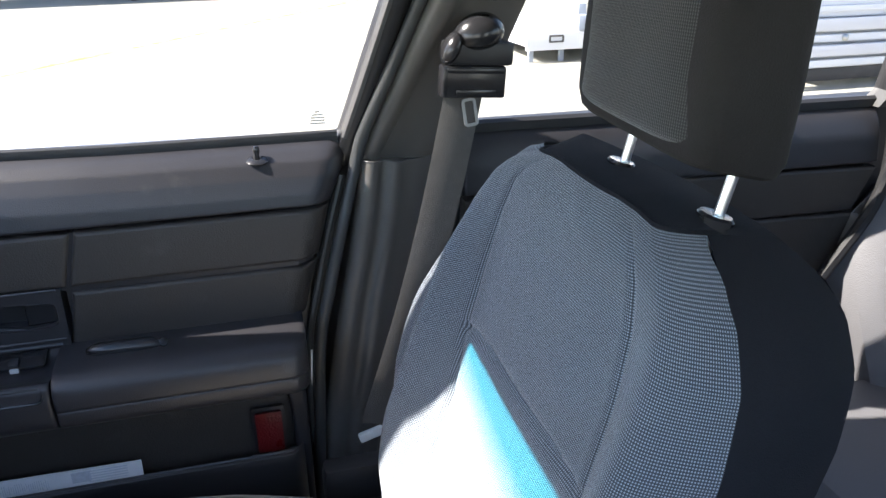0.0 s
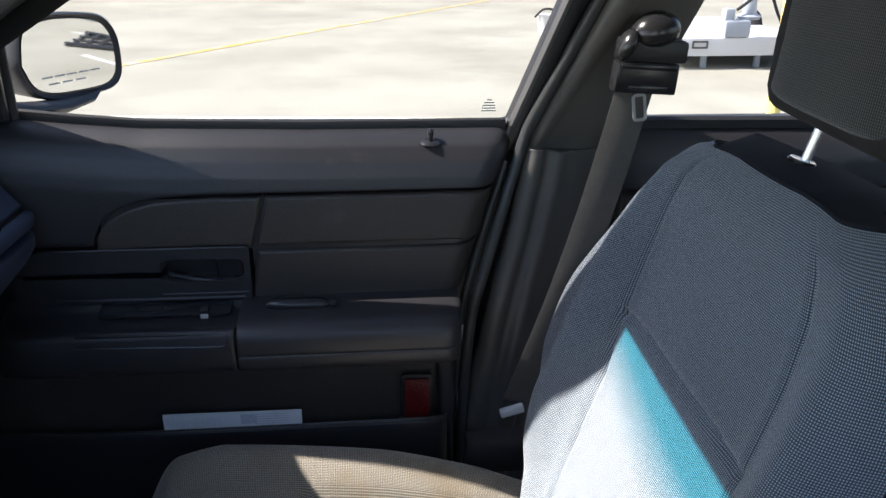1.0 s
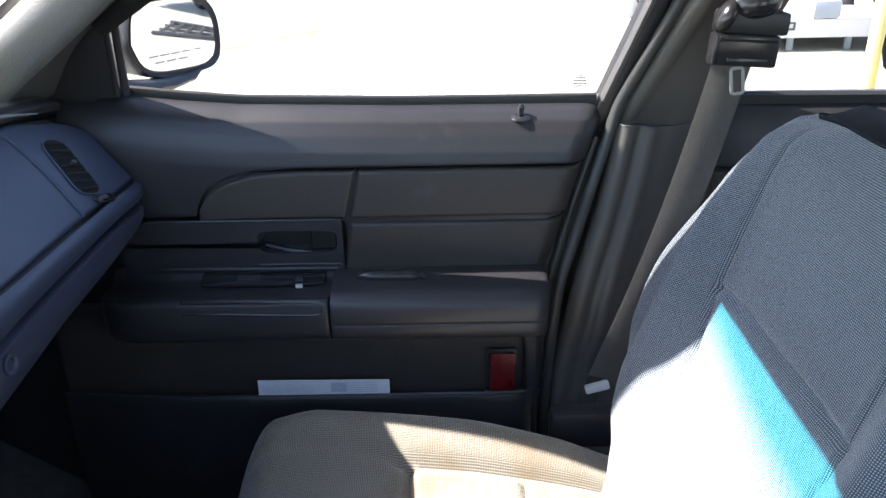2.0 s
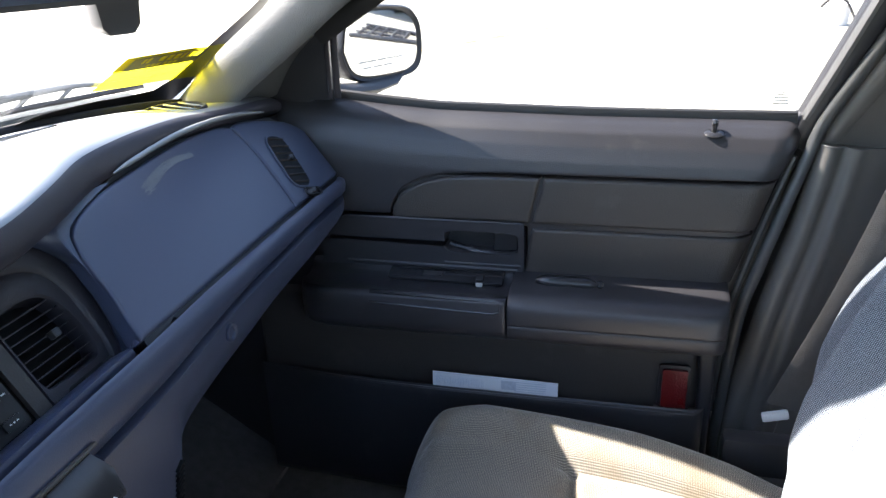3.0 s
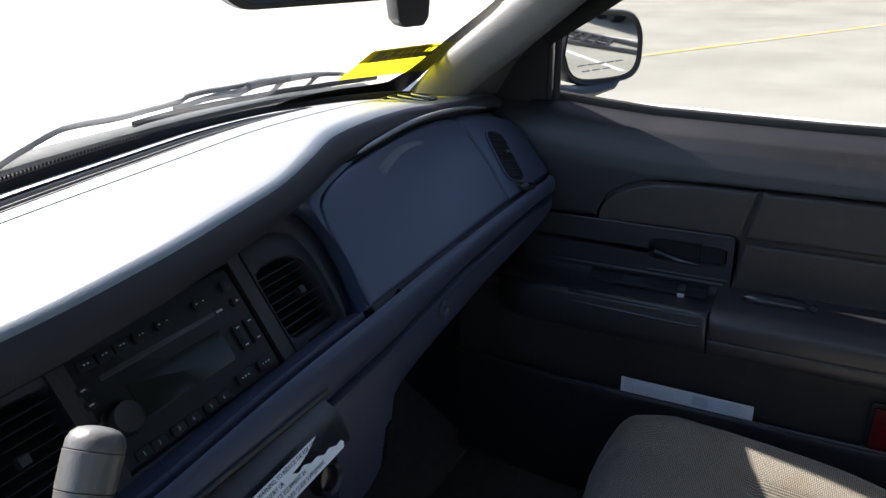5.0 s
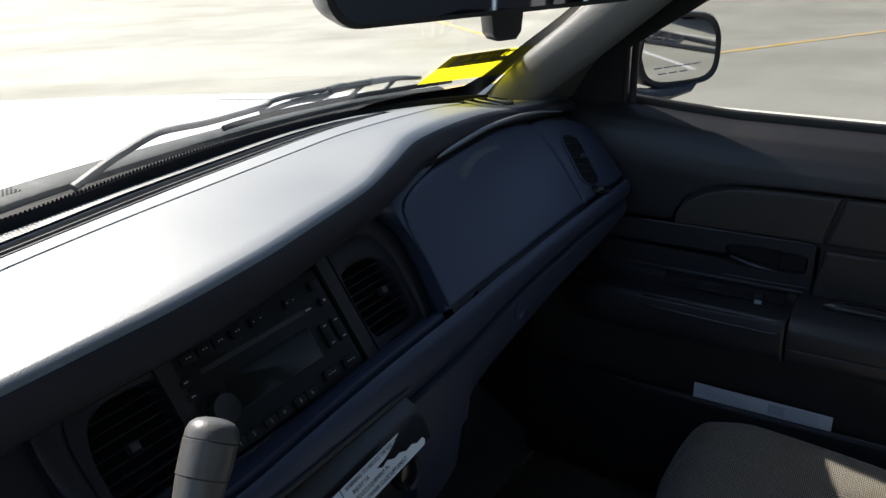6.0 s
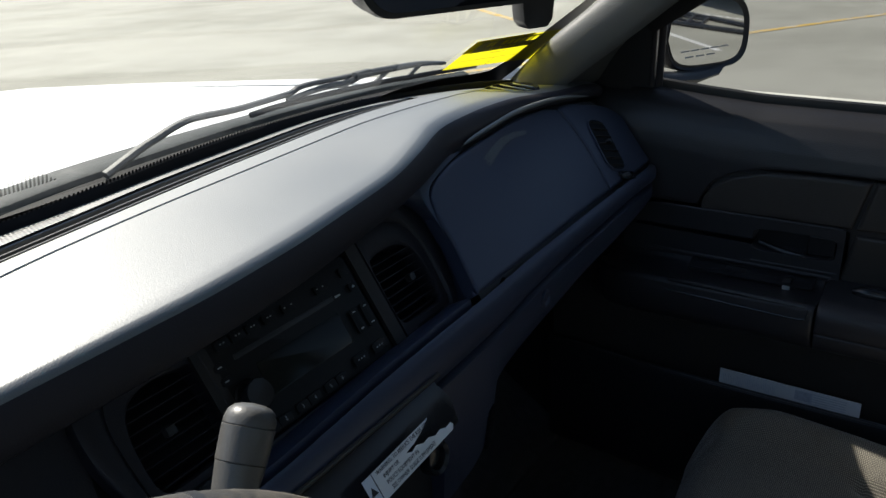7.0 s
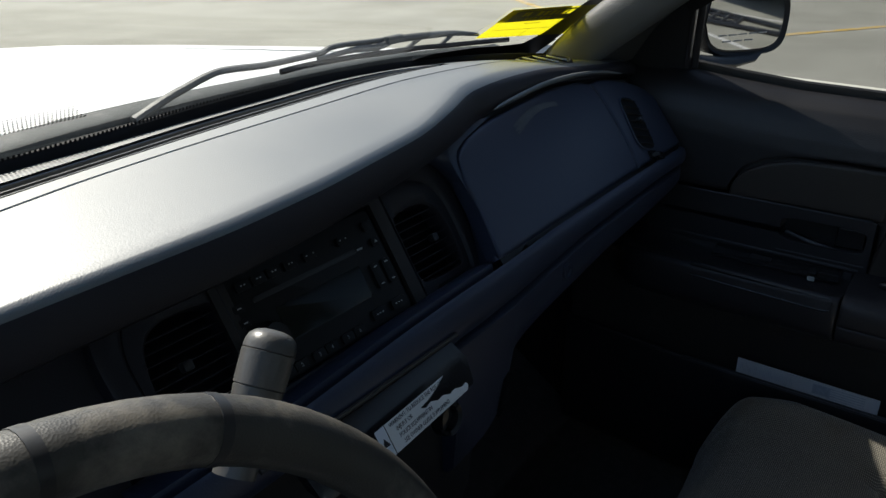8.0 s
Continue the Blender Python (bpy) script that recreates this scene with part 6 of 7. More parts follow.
grid_skin(bm, lambda u, v: stick_pt(u, v, 0.0020), steps(0.0, 0.62, 12), steps(0.56, 1.0, 4))
part("sun_block_backing", bm, mat("yellow_backing", (0.52, 0.46, 0.03), 0.6, vary=0.1), film, "opaque yellow backing added to block sun spots")
for u0, u1, v0, v1 in ((0.05, 0.70, 0.30, 0.312), (0.44, 0.448, 0.02, 0.31), (0.30, 0.48, 0.50, 0.52)):
    bm = bmesh.new()
    grid_skin(bm, lambda u, v: stick_pt(u, v, 0.0042), [u0, u1], [v0, v1])
    part("print_rule", bm, M_BANDINK, film)

# ---- outside mirror ----
sm = thing("side_mirror", (0.80, 0.70, 0.97), "black side mirror on the passenger door with a clear glass", "side mirror")
snn = Vector((-0.47, -0.88, 0.007)).normalized()
sxx = Vector((0.88, -0.47, 0)).normalized()
syy = snn.cross(sxx)
sc = Vector((0.908, 0.668, 1.030))
SM = Matrix(((sxx.x, syy.x, snn.x, sc.x), (sxx.y, syy.y, snn.y, sc.y), (sxx.z, syy.z, snn.z, sc.z), (0, 0, 0, 1)))
mo = spline([(-0.078, -0.010), (-0.068, 0.034), (-0.050, 0.050), (-0.010, 0.058), (0.050, 0.055), (0.090, 0.046), (0.112, 0.020), (0.116, -0.015), (0.110, -0.048), (0.085, -0.064), (0.030, -0.066), (-0.030, -0.062), (-0.062, -0.046), (-0.078, -0.010)], 4)[:-1]
bm = bmesh.new()
rings = [[SM @ Vector((p[0] * s - 0.01 * (1 - s), p[1] * s - 0.008 * (1 - s), d)) for p in [(q[0], q[1]) for q in mo]] for s, d in ((0.55, -0.10), (0.80, -0.085), (0.95, -0.05), (1.0, -0.01), (1.0, 0.004), (0.96, 0.009), (0.88, 0.004))]
loft(bm, rings)
part("housing", bm, M_BLACK, sm, "black mirror housing")
bm = bmesh.new()
slab(bm, [SM @ Vector((q[0] * 0.87 , q[1] * 0.84, 0.0050)) for q in mo], SM.to_3x3() @ Vector((0, 0, 0.001)))
mg = part("mirror_glass", bm, M_MIRROR, sm, "", True)
bm = bmesh.new()
for y, segs in ((-0.030, (-0.030, -0.008, 0.014, 0.036, 0.058)), (-0.040, (-0.020, 0.004, 0.028))):
    for x in segs:
        box(bm, (0, 0, 0), (0.018, 0.0022, 0.0002), 0, None)
        for v in bm.verts[-8:]:
            v.co = SM @ (v.co + Vector((x - 0.0, y, 0.0064)))
part("etched_line", bm, mat("etched_grey", (0.62, 0.62, 0.61), 0.7), mg, "small etched caution lines", True)
bm = bmesh.new()
rings = []
for c, w, h in (((0.735, 0.735, 0.985), 0.030, 0.030), ((0.765, 0.720, 0.976), 0.032, 0.018), ((0.81, 0.700, 0.966), 0.034, 0.013), ((0.87, 0.680, 0.958), 0.034, 0.011), ((0.925, 0.658, 0.960), 0.028, 0.008), ((0.960, 0.645, 0.968), 0.014, 0.004)):
    rings.append([Vector(c) + Vector((0, w * math.cos(a), h * math.sin(a))) for a in [2 * math.pi * k / 16 for k in range(16)]])
loft(bm, rings)
part("mirror_foot", bm, M_BLACK, sm, "black mirror foot")


# ---- passenger seat ----
SEAT_X = 0.325


def add_uv(bm, fn):
    uv = bm.loops.layers.uv.new("cloth")
    for f in bm.faces:
        for l in f.loops:
            l[uv].uv = fn(l.vert.co)


def arc_uv(bm, f, us, vs):
    """Lays the cloth by length along the surface."""
    def lengths(pts):
        out = [0.0]
        for a, b in zip(pts, pts[1:]):
            out.append(out[-1] + (b - a).length)
        return out
    lu = lengths([f(u, 0.35) for u in us])
    lv = lengths([f(0.15, v) for v in vs])
    uv = bm.loops.layers.uv.new("cloth")
    bm.verts.index_update()
    n = len(us)
    for fc in bm.faces:
        for l in fc.loops:
            i = l.vert.index
            l[uv].uv = (lu[i % n], lv[i // n])


seat = thing("front_seat", (SEAT_X, 0.2, 0.28), "grey woven cloth bucket seat with sunlit cushion", "car seat")
BW = [(0.0, 0.196), (0.12, 0.214), (0.22, 0.232), (0.35, 0.246), (0.6, 0.254), (0.75, 0.256), (0.86, 0.250), (0.93, 0.234), (0.97, 0.212), (1.0, 0.170)]


BASE_Y = [(0.50, 0.040), (0.55, 0.022), (0.65, -0.020), (0.72, -0.048), (0.80, -0.072), (0.88, -0.094), (0.94, -0.108), (1.0, -0.122)]


def back_front(s, h):
    """Front surface of the backrest: s across (-1..1), h up (0..1)."""
    w = lin(BW, h)
    z = 0.50 + 0.495 * h
    y = lin(BASE_Y, z)
    a = abs(s)
    if s > 0:
        w -= lin([(0.0, 0.018), (0.35, 0.020), (0.55, 0.034), (0.85, 0.036), (0.96, 0.024), (1.0, 0.018)], h) * a ** 3
    if s < 0:
        w *= lerp([(0.0, 0.78), (0.15, 0.84), (0.32, 0.92), (0.5, 0.96), (0.7, 0.95), (0.85, 0.91), (0.92, 0.86), (0.96, 0.80), (1.0, 0.68)], h)
    bol = 0.036 * math.exp(-((a - 0.83) / 0.17) ** 2) * lerp([(0.0, 0.2), (0.12, 0.5), (0.23, 1.1), (0.35, 1.4), (0.47, 1.45), (0.72, 1.1), (0.85, 0.55), (1.0, 0.0)], h) * (1.0 if s > 0 else 0.7)
    side = (-0.045 if s > 0 else -0.032) * max(0.0, (a - 0.80) / 0.2) ** 2.2
    top = -0.018 * max(0.0, (h - 0.93) / 0.07) ** 2.2
    ins = lerp([(0.0, 0.52), (0.45, 0.56), (0.62, 0.60), (0.75, 0.60), (0.93, 0.60), (1.0, 0.58)], h)
    g = -0.0055 * math.exp(-((a - ins) / 0.016) ** 2)
    hz = 0.612 - 0.05 * a * a
    if a < ins + 0.02:
        g -= 0.006 * math.exp(-((h - hz) / 0.010) ** 2)
    g *= min(1.0, max(0.0, (0.995 - h) / 0.07))
    pad = 0.006 * math.cos(min(a / ins, 1.0) * math.pi / 2)
    return Vector((SEAT_X + s * w, y + bol + side + top + g + pad, z - 0.014 * max(0.0, a - 0.4) * max(0.0, (h - 0.75) / 0.25) ** 2))


def back_rear(s, h):
    w = lin(BW, h) * (0.97 if s > 0 else 0.97 - 0.07 * min(1.0, -s * 1.4))
    z = 0.50 + 0.495 * h
    y = lerp([(0.50, -0.075), (0.70, -0.155), (0.83, -0.198), (0.93, -0.216), (0.97, -0.213), (1.0, -0.200)], z) - 0.012 * (1 - s * s)
    return Vector((SEAT_X + s * w, y, z))


bm = bmesh.new()
ss = [math.sin(t * math.pi / 2) * 0.35 + t * 0.65 for t in steps(-1, 1, 110)]
hs = steps(0, 1, 110)
grid_skin(bm, back_front, ss, hs)
arc_uv(bm, back_front, ss, hs)
back = part("backrest", bm, M_FABRIC, seat, "woven grey cloth backrest with stitched seams")
bm = bmesh.new()
grid_skin(bm, back_rear, steps(-1, 1, 30), steps(0, 1, 30))
ft = [back_front(s, 1.0) for s in steps(-1, 1, 30)]
rows = []
for k in range(7):
    t = k / 6
    rows.append([a.lerp(b, t) + Vector((0, 0, 0.005 * math.sin(math.pi * t) * (1 - abs(s) ** 6))) for s, a, b in zip(steps(-1, 1, 30), ft, [back_rear(s, 1.0) for s in steps(-1, 1, 30)])])
loft(bm, rows, False, False)
for s in (-1, 1):
    rows = []
    for h in steps(0, 1, 40):
        a, b = back_front(s, h), back_rear(s, h)
        rows.append([a.lerp(b, t) + Vector((s * 0.012 * math.sin(math.pi * t) * (1 - h ** 8), 0, 0)) for t in steps(0, 1, 6)])
    loft(bm, rows, False, False)
shell_bm = bm
bm = bmesh.new()
WING = [(0.60, 0.535, 0.012), (0.65, 0.585, -0.002), (0.69, 0.622, -0.017), (0.76, 0.634, -0.045), (0.80, 0.636, -0.070), (0.85, 0.636, -0.106), (0.88, 0.635, -0.125), (0.91, 0.630, -0.148), (0.94, 0.612, -0.169), (0.962, 0.580, -0.178), (0.975, 0.54, -0.182)]
rows = []
for z in steps(0.60, 0.975, 60):
    a = back_front(0.96, (z + 0.03 - 0.50) / 0.495 if z < 0.94 else (0.97 + (z - 0.94) * 0.4 - 0.50) / 0.495) + Vector((-0.004, -0.012, 0))
    e = Vector((lerp([(p[0], p[1]) for p in WING], z), lerp([(p[0], p[2]) for p in WING], z), z))
    r = Vector((e.x - 0.02, min(e.y - 0.03, -0.10), z))
    rows.append(spline([a, a.lerp(e, 0.5) + Vector((0.002, 0.005, 0.002)), e, e + Vector((0.002, -0.012, -0.002)), r], 5))
loft(bm, rows, False, False)
add_uv(bm, lambda co: (co.x * 0.8 + co.y * 0.6, co.z))
part("side_bolster", bm, M_FABRIC, seat, "sunlit outer bolster of the backrest")
bm = shell_bm
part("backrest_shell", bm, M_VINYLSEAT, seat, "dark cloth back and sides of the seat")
bm = bmesh.new()
tube(bm, [back_front(0.992, h) + Vector((0, -0.001, 0)) for h in steps(0.02, 1.0, 60)], 0.0022, 6)
tube(bm, [back_front(s, 1.0) + Vector((0, -0.001, 0.001)) for s in steps(-1, 1, 40)], 0.0022, 6)
part("piping", bm, M_VINYLSEAT, back)

# cushion
def cush(s, t):
    """Top of the cushion: s across, t from the front (0) to the back (1)."""
    w = lin([(0.0, 0.245), (0.06, 0.27), (0.2, 0.288), (0.6, 0.275), (1.0, 0.245)], t)
    y = 0.525 - 0.53 * t
    a = abs(s)
    z = 0.528 - 0.035 * t + 0.010 * math.sin(math.pi * t)
    z += (0.048 if s > 0 else 0.026) * math.exp(-((a - 0.78) / 0.17) ** 2) * lerp([(0, 0.7), (0.2, 1), (0.55, 0.95), (0.8, 0.7), (1, 0.25)], t)
    z -= 0.10 * max(0.0, (a - 0.80) / 0.2) ** 2.4
    z -= 0.09 * max(0.0, (0.10 - t) / 0.10) ** 2
    ins = 0.60
    g = -0.011 * math.exp(-((a - ins) / 0.025) ** 2) * (1 if t > 0.42 else math.exp(-((t - 0.42) / 0.03) ** 2))
    if a < ins:
        g -= 0.011 * math.exp(-((t - 0.44) / 0.014) ** 2)
        g -= 0.006 * math.exp(-((t - 0.72) / 0.012) ** 2) * (1 if a < ins - 0.03 else 0)
    g -= 0.004 * math.exp(-((a - 0.62 - 0.15 * (0.42 - t)) / 0.025) ** 2) * (1 if t < 0.42 else 0)
    return Vector((SEAT_X + 0.01 + s * w, y, z + g))


bm = bmesh.new()
grid_skin(bm, cush, ss, steps(0, 1, 110))
arc_uv(bm, cush, ss, steps(0, 1, 110))
part("cushion", bm, M_CUSHION, seat, "stained woven cloth seat cushion")
bm = bmesh.new()
for s in (-1, 1):
    rows = []
    for t in steps(0, 1, 30):
        a = cush(s, t)
        rows.append([a, a + Vector((s * 0.008, 0, -0.04)), a + Vector((-s * 0.01, 0, -0.10)), Vector((a.x - s * 0.03, a.y, 0.31))])
    loft(bm, rows, False, False)
rows = []
for s in steps(-1, 1, 30):
    a = cush(s, 0)
    rows.append([a, a + Vector((0, 0.004, -0.04)), a + Vector((0, -0.03, -0.10)), Vector((a.x, a.y - 0.05, 0.31))])
loft(bm, rows, False, False)
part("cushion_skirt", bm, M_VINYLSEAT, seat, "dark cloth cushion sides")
bm = bmesh.new()
box(bm, (0.625, 0.03, 0.50), (0.035, 0.13, 0.06), 0.012)
part("hinge_cover", bm, M_BLACK, seat, "black plastic recliner cover")
for s in (-1, 1):
    bm = bmesh.new()
    box(bm, (SEAT_X + s * 0.2, 0.2, 0.305), (0.04, 0.5, 0.03), 0.004)
    part("seat_rail", bm, M_STEEL, seat)

# headrest
HRC = Vector((0.264, -0.172, 1.160))
bm = bmesh.new()
rings = []
for z in (-0.100, -0.097, -0.085, -0.05, 0.0, 0.05, 0.08, 0.098, 0.104):
    f = lin([(-0.100, 0.86), (-0.097, 0.93), (-0.085, 0.985), (-0.05, 1.0), (0.05, 0.98), (0.08, 0.94), (0.098, 0.85), (0.104, 0.75)], z)
    ring = []
    for j in range(48):
        a = 2 * math.pi * j / 48
        ca, sa = math.cos(a), math.sin(a)
        k = max(0.0, min(1.0, (-z - 0.03) / 0.055))
        dy = math.copysign(abs(sa) ** 0.40, sa) * 0.039 * f
        dx = math.copysign(abs(ca) ** 0.30, ca) * 0.103 * f
        ring.append(HRC + Vector((dx, dy - 0.08 * z, z + k * (0.25 * dy + 0.04 * dx - 0.016))))
    rings.append(ring)
loft(bm, rings)
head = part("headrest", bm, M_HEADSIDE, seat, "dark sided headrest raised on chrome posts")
bm = bmesh.new()


def on_head(p, d):
    return Vector((HRC.x + p.x, HRC.y + 0.042 - d - 0.08 * p.y - 0.014 * (p.x / 0.1) ** 4, HRC.z + p.y))


cushion_patch(bm, V2((-0.095, -0.104), (0.091, -0.098)), V2((-0.092, 0.098), (0.088, 0.098)), V2((-0.095, -0.104), (-0.098, 0.0), (-0.092, 0.098)), V2((0.091, -0.098), (0.094, 0.0), (0.088, 0.098)), on_head, 0.012, 0.02, 24, 24)
add_uv(bm, lambda c: (c.x, c.z))
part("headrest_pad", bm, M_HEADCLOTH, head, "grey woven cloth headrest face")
for x, y, gz in ((0.360, -0.179, 1.0005), (0.216, -0.181, 0.998)):
    bm = bmesh.new()
    tube(bm, [(x, y + 0.008, 0.96), (x, y - 0.026, 1.085)], 0.0042, 12)
    part("headrest_post", bm, M_CHROME, seat, "chrome headrest post")
    bm = bmesh.new()
    lathe(bm, [(0.0, -0.008), (0.0115, -0.008), (0.0125, -0.001), (0.0105, 0.0012), (0.006, 0.0005), (0.0, 0.0005)], 24, Matrix.Translation((x, y, gz)) @ axis_to((0, -0.2, 1)) @ Matrix.Diagonal((1.5, 0.9, 1, 1)))
    part("post_guide", bm, M_SATIN, seat, "black post guide")

# ---- seat belt ----
belt = thing("seat_belt", (0.66, 0.01, 0.54), "dark seat belt hanging from a pillar loop with its tongue", "seat belt")


def belt_at(t):
    c = Vector((0.655, -0.118, 1.015)).lerp(Vector((0.668, 0.010, 0.552)), t)
    c.x += 0.010 * math.sin(math.pi * t) * -1
    c.y += -0.006 * math.sin(math.pi * t)
    return c


bm = bmesh.new()
rows = []
for t in steps(0, 1, 30):
    c = belt_at(t)
    d = Vector((0.10 + 0.02 * t, 1.0, 0.20)).normalized() * 0.0235
    o = Vector((0.0005, 0, 0))
    rows.append([c - d, c - d * 0.9 - o, c + d * 0.9 - o, c + d, c + d * 0.9 + o, c - d * 0.9 + o])
loft(bm, rows)
part("webbing", bm, M_BELT, belt, "dark grey woven webbing")
bm = bmesh.new()
bmesh.ops.create_uvsphere(bm, u_segments=28, v_segments=18, radius=1.0)
for v in bm.verts:
    v.co = Vector((0.660 + v.co.x * 0.026, -0.138 + v.co.y * 0.031 - v.co.z * 0.004, 1.081 + v.co.z * (0.026 if v.co.z > 0 else 0.020)))
part("loop_cover", bm, M_SATIN, belt, "glossy black rounded anchor cover")
bm = bmesh.new()
bmesh.ops.create_uvsphere(bm, u_segments=20, v_segments=14, radius=1.0)
for v in bm.verts:
    v.co = Vector((0.652 + v.co.x * 0.018, -0.102 + v.co.y * 0.012 - v.co.z * 0.006, 1.068 + v.co.z * 0.019))
part("loop_boss", bm, M_SATIN, belt)
bm = bmesh.new()
box(bm, (0.660, -0.136, 1.060), (0.030, 0.086, 0.028), 0.006, pose(0, 0, 0, 4, 0, 0))
box(bm, (0.670, -0.138, 1.078), (0.018, 0.040, 0.040), 0.006)
part("belt_loop", bm, M_BLACK, belt, "black belt loop")
bm = bmesh.new()
box(bm, (0.652, -0.127, 1.028), (0.024, 0.080, 0.038), 0.004, pose(0, 0, 0, 4, 0, 0))
box(bm, (0.6395, -0.128, 1.042), (0.006, 0.070, 0.007), 0.002, pose(0, 0, 0, 4, 0, 0))
box(bm, (0.6395, -0.090, 1.030), (0.006, 0.006, 0.032), 0.002, pose(0, 0, 0, 4, 0, 0))
box(bm, (0.6395, -0.128, 1.016), (0.006, 0.050, 0.008), 0.002, pose(0, 0, 0, 4, 0, 0))
part("tongue_cover", bm, M_SATIN, belt, "black plastic tongue grip")
bm = bmesh.new()
TM = Matrix(((0.0, 0.1, -1, 0.6445), (-1, 0.12, 0, -0.122), (0.12, 1, 0, 0.992), (0, 0, 0, 1)))
ring_plate(bm, TM, 0.018, 0.034, 0.0036, 0.002, 0.005)
part("tongue", bm, M_PALESLAT, belt, "steel belt tongue with a slot")
bm = bmesh.new()
box(bm, (0.662, 0.020, 0.541), (0.010, 0.036, 0.013), 0.003, pose(0, 0, 0, -16, 0, 0))
part("anchor", bm, M_LABELWHITE, belt, "pale lower belt anchor")
bm = bmesh.new()
box(bm, (side_x(1.14) - 0.036, -0.152, 1.140), (0.012, 0.022, 0.040), 0.004, pose(0, 0, 0, 15, 0, 0))
part("height_slide", bm, M_BLACK, belt)

# ---- rear door, rear window and rear seat ----
rdoor = thing("door_2", (0.75, -0.5, 0.3), "dark vinyl rear door panel with horizontal seams", "car door", kind="structure")
bm = bmesh.new()
slab(bm, [(0.762, -0.10, 0.30), (0.762, -0.10, 0.94), (0.762, -1.30, 0.93), (0.762, -1.30, 0.30)], (0.08, 0, 0))
part("door_shell", bm, M_BLACK, rdoor)


def rear_x(y, z):
    return lin([(0.30, 0.735), (0.74, 0.735), (0.86, 0.730), (0.90, 0.735), (0.925, 0.745), (0.938, 0.756), (0.95, 0.772)], z - sill_up(y))


def on_rear(p, d):
    return Vector((rear_x(p.x, p.y) + d, p.x, p.y))


for z0, z1, m_ in ((0.854, 0.950, M_DOOR), (0.776, 0.848, M_INSERT), (0.66, 0.770, M_INSERT), (0.30, 0.654, M_DOOR)):
    bm = bmesh.new()
    zb = [(y, z1 + (sill_up(y) if z1 > 0.94 else -0.012 * (y < -0.5))) for y in (-0.83, -0.5, -0.14)]
    cushion_patch(bm, V2((-0.80 if z1 < 0.94 else -0.83, z0 - 0.012 * (z0 > 0.4)), (-0.5, z0 - 0.006), (-0.14, z0)), V2(*zb), V2((-0.80 if z1 < 0.94 else -0.83, z0 - 0.012 * (z0 > 0.4)), zb[0]), V2((-0.14, z0), zb[2]), on_rear, 0.006, 0.02, 30, 10)
    part("trim_panel", bm, m_, rdoor)
bm = bmesh.new()
rows = []
for y in steps(-0.84, -0.14, 20):
    z = 0.952 + sill_up(y)
    rows.append([(0.755, y, z - 0.012), (0.755, y, z), (0.762, y, z + 0.004), (0.772, y, z), (0.772, y, z - 0.012)])
loft(bm, rows)
part("belt_strip", bm, M_RUBBER, rdoor)
bm = bmesh.new()
sheet(bm, [gl(y, z, 0.01) for y, z in ((-0.15, 0.95), (-0.23, 1.33), (-0.70, 1.32), (-0.80, 1.20), (-0.84, 0.94))])
pane("window_pane", bm, M_GLASS, rdoor, "clear rear side window")
bm = bmesh.new()
strip_along(bm, [gl(-0.555, 0.945), gl(-0.612, 1.062), gl(-0.70, 1.25), gl(-0.73, 1.32)], 0.008, 0.01, -0.014)
part("window_divider", bm, M_RUBBER, rdoor, "black window divider bar")
bm = bmesh.new()
strip_along(bm, spline([gl(-0.22, 1.33), gl(-0.45, 1.335), gl(-0.70, 1.32), gl(-0.80, 1.20), gl(-0.835, 0.95)], 4), 0.012, 0.02, -0.03)
part("frame_top", bm, M_RUBBER, rdoor)
bm = bmesh.new()
tube(bm, spline([(0.725, -0.835, 0.955), (0.715, -0.83, 0.80), (0.712, -0.74, 0.66), (0.712, -0.62, 0.50), (0.715, -0.55, 0.32)], 6), 0.010, 8)
tagged(part("weatherstrip_rear", bm, M_RUBBER), "black rubber rear door seal", "door seal", kind="structure")

rseat = thing("bench_seat", (0, -0.85, 0.28), "pale grey vinyl rear bench seat", "car seat")
bm = bmesh.new()
rings = []
for x in [-0.70, -0.695, -0.67, -0.4, 0, 0.4, 0.64, 0.675, 0.685]:
    k = 1.0 if abs(x) < 0.66 else (0.93 if abs(x) < 0.68 else 0.8)
    rings.append([(x, -0.52 - 0.53 * (1 - k), 0.30), (x, -0.50 - 0.5 * (1 - k), 0.44 * k + 0.03), (x, -0.54, 0.50 * k + 0.015), (x, -0.65, 0.515 * k), (x, -0.95, 0.48 * k), (x, -1.05, 0.46), (x, -1.05, 0.30)])
loft(bm, rings)
part("bench_cushion", bm, M_REAR, rseat)
bm = bmesh.new()
rings = []
for x in [-0.70, -0.69, -0.66, -0.4, 0, 0.4, 0.64, 0.68, 0.69]:
    k = 0.0 if abs(x) < 0.66 else (0.02 if abs(x) < 0.685 else 0.06)
    rings.append([(x, -0.96 - k, 0.44), (x, -0.955 - k, 0.55), (x, -1.01 - k, 0.78), (x, -1.05 - k, 0.90 - k), (x, -1.10, 0.945 - k), (x, -1.16, 0.94 - k), (x, -1.16, 0.44)])
loft(bm, rings)
part("bench_back", bm, M_REAR, rseat)
bm = bmesh.new()
rings = []
for z, yo, xi in ((0.46, -0.80, 0.56), (0.55, -0.78, 0.58), (0.66, -0.77, 0.62), (0.76, -0.80, 0.66), (0.80, -0.84, 0.69)):
    rings.append([(xi, yo - 0.20, z), (xi + 0.02, yo - 0.06, z), (xi + 0.06, yo - 0.01, z), (0.735, yo, z), (0.735, yo - 0.25, z), (xi + 0.02, yo - 0.25, z)])
loft(bm, rings)
part("side_bolster", bm, M_REAR, rseat, "pale grey side bolster in the sun")


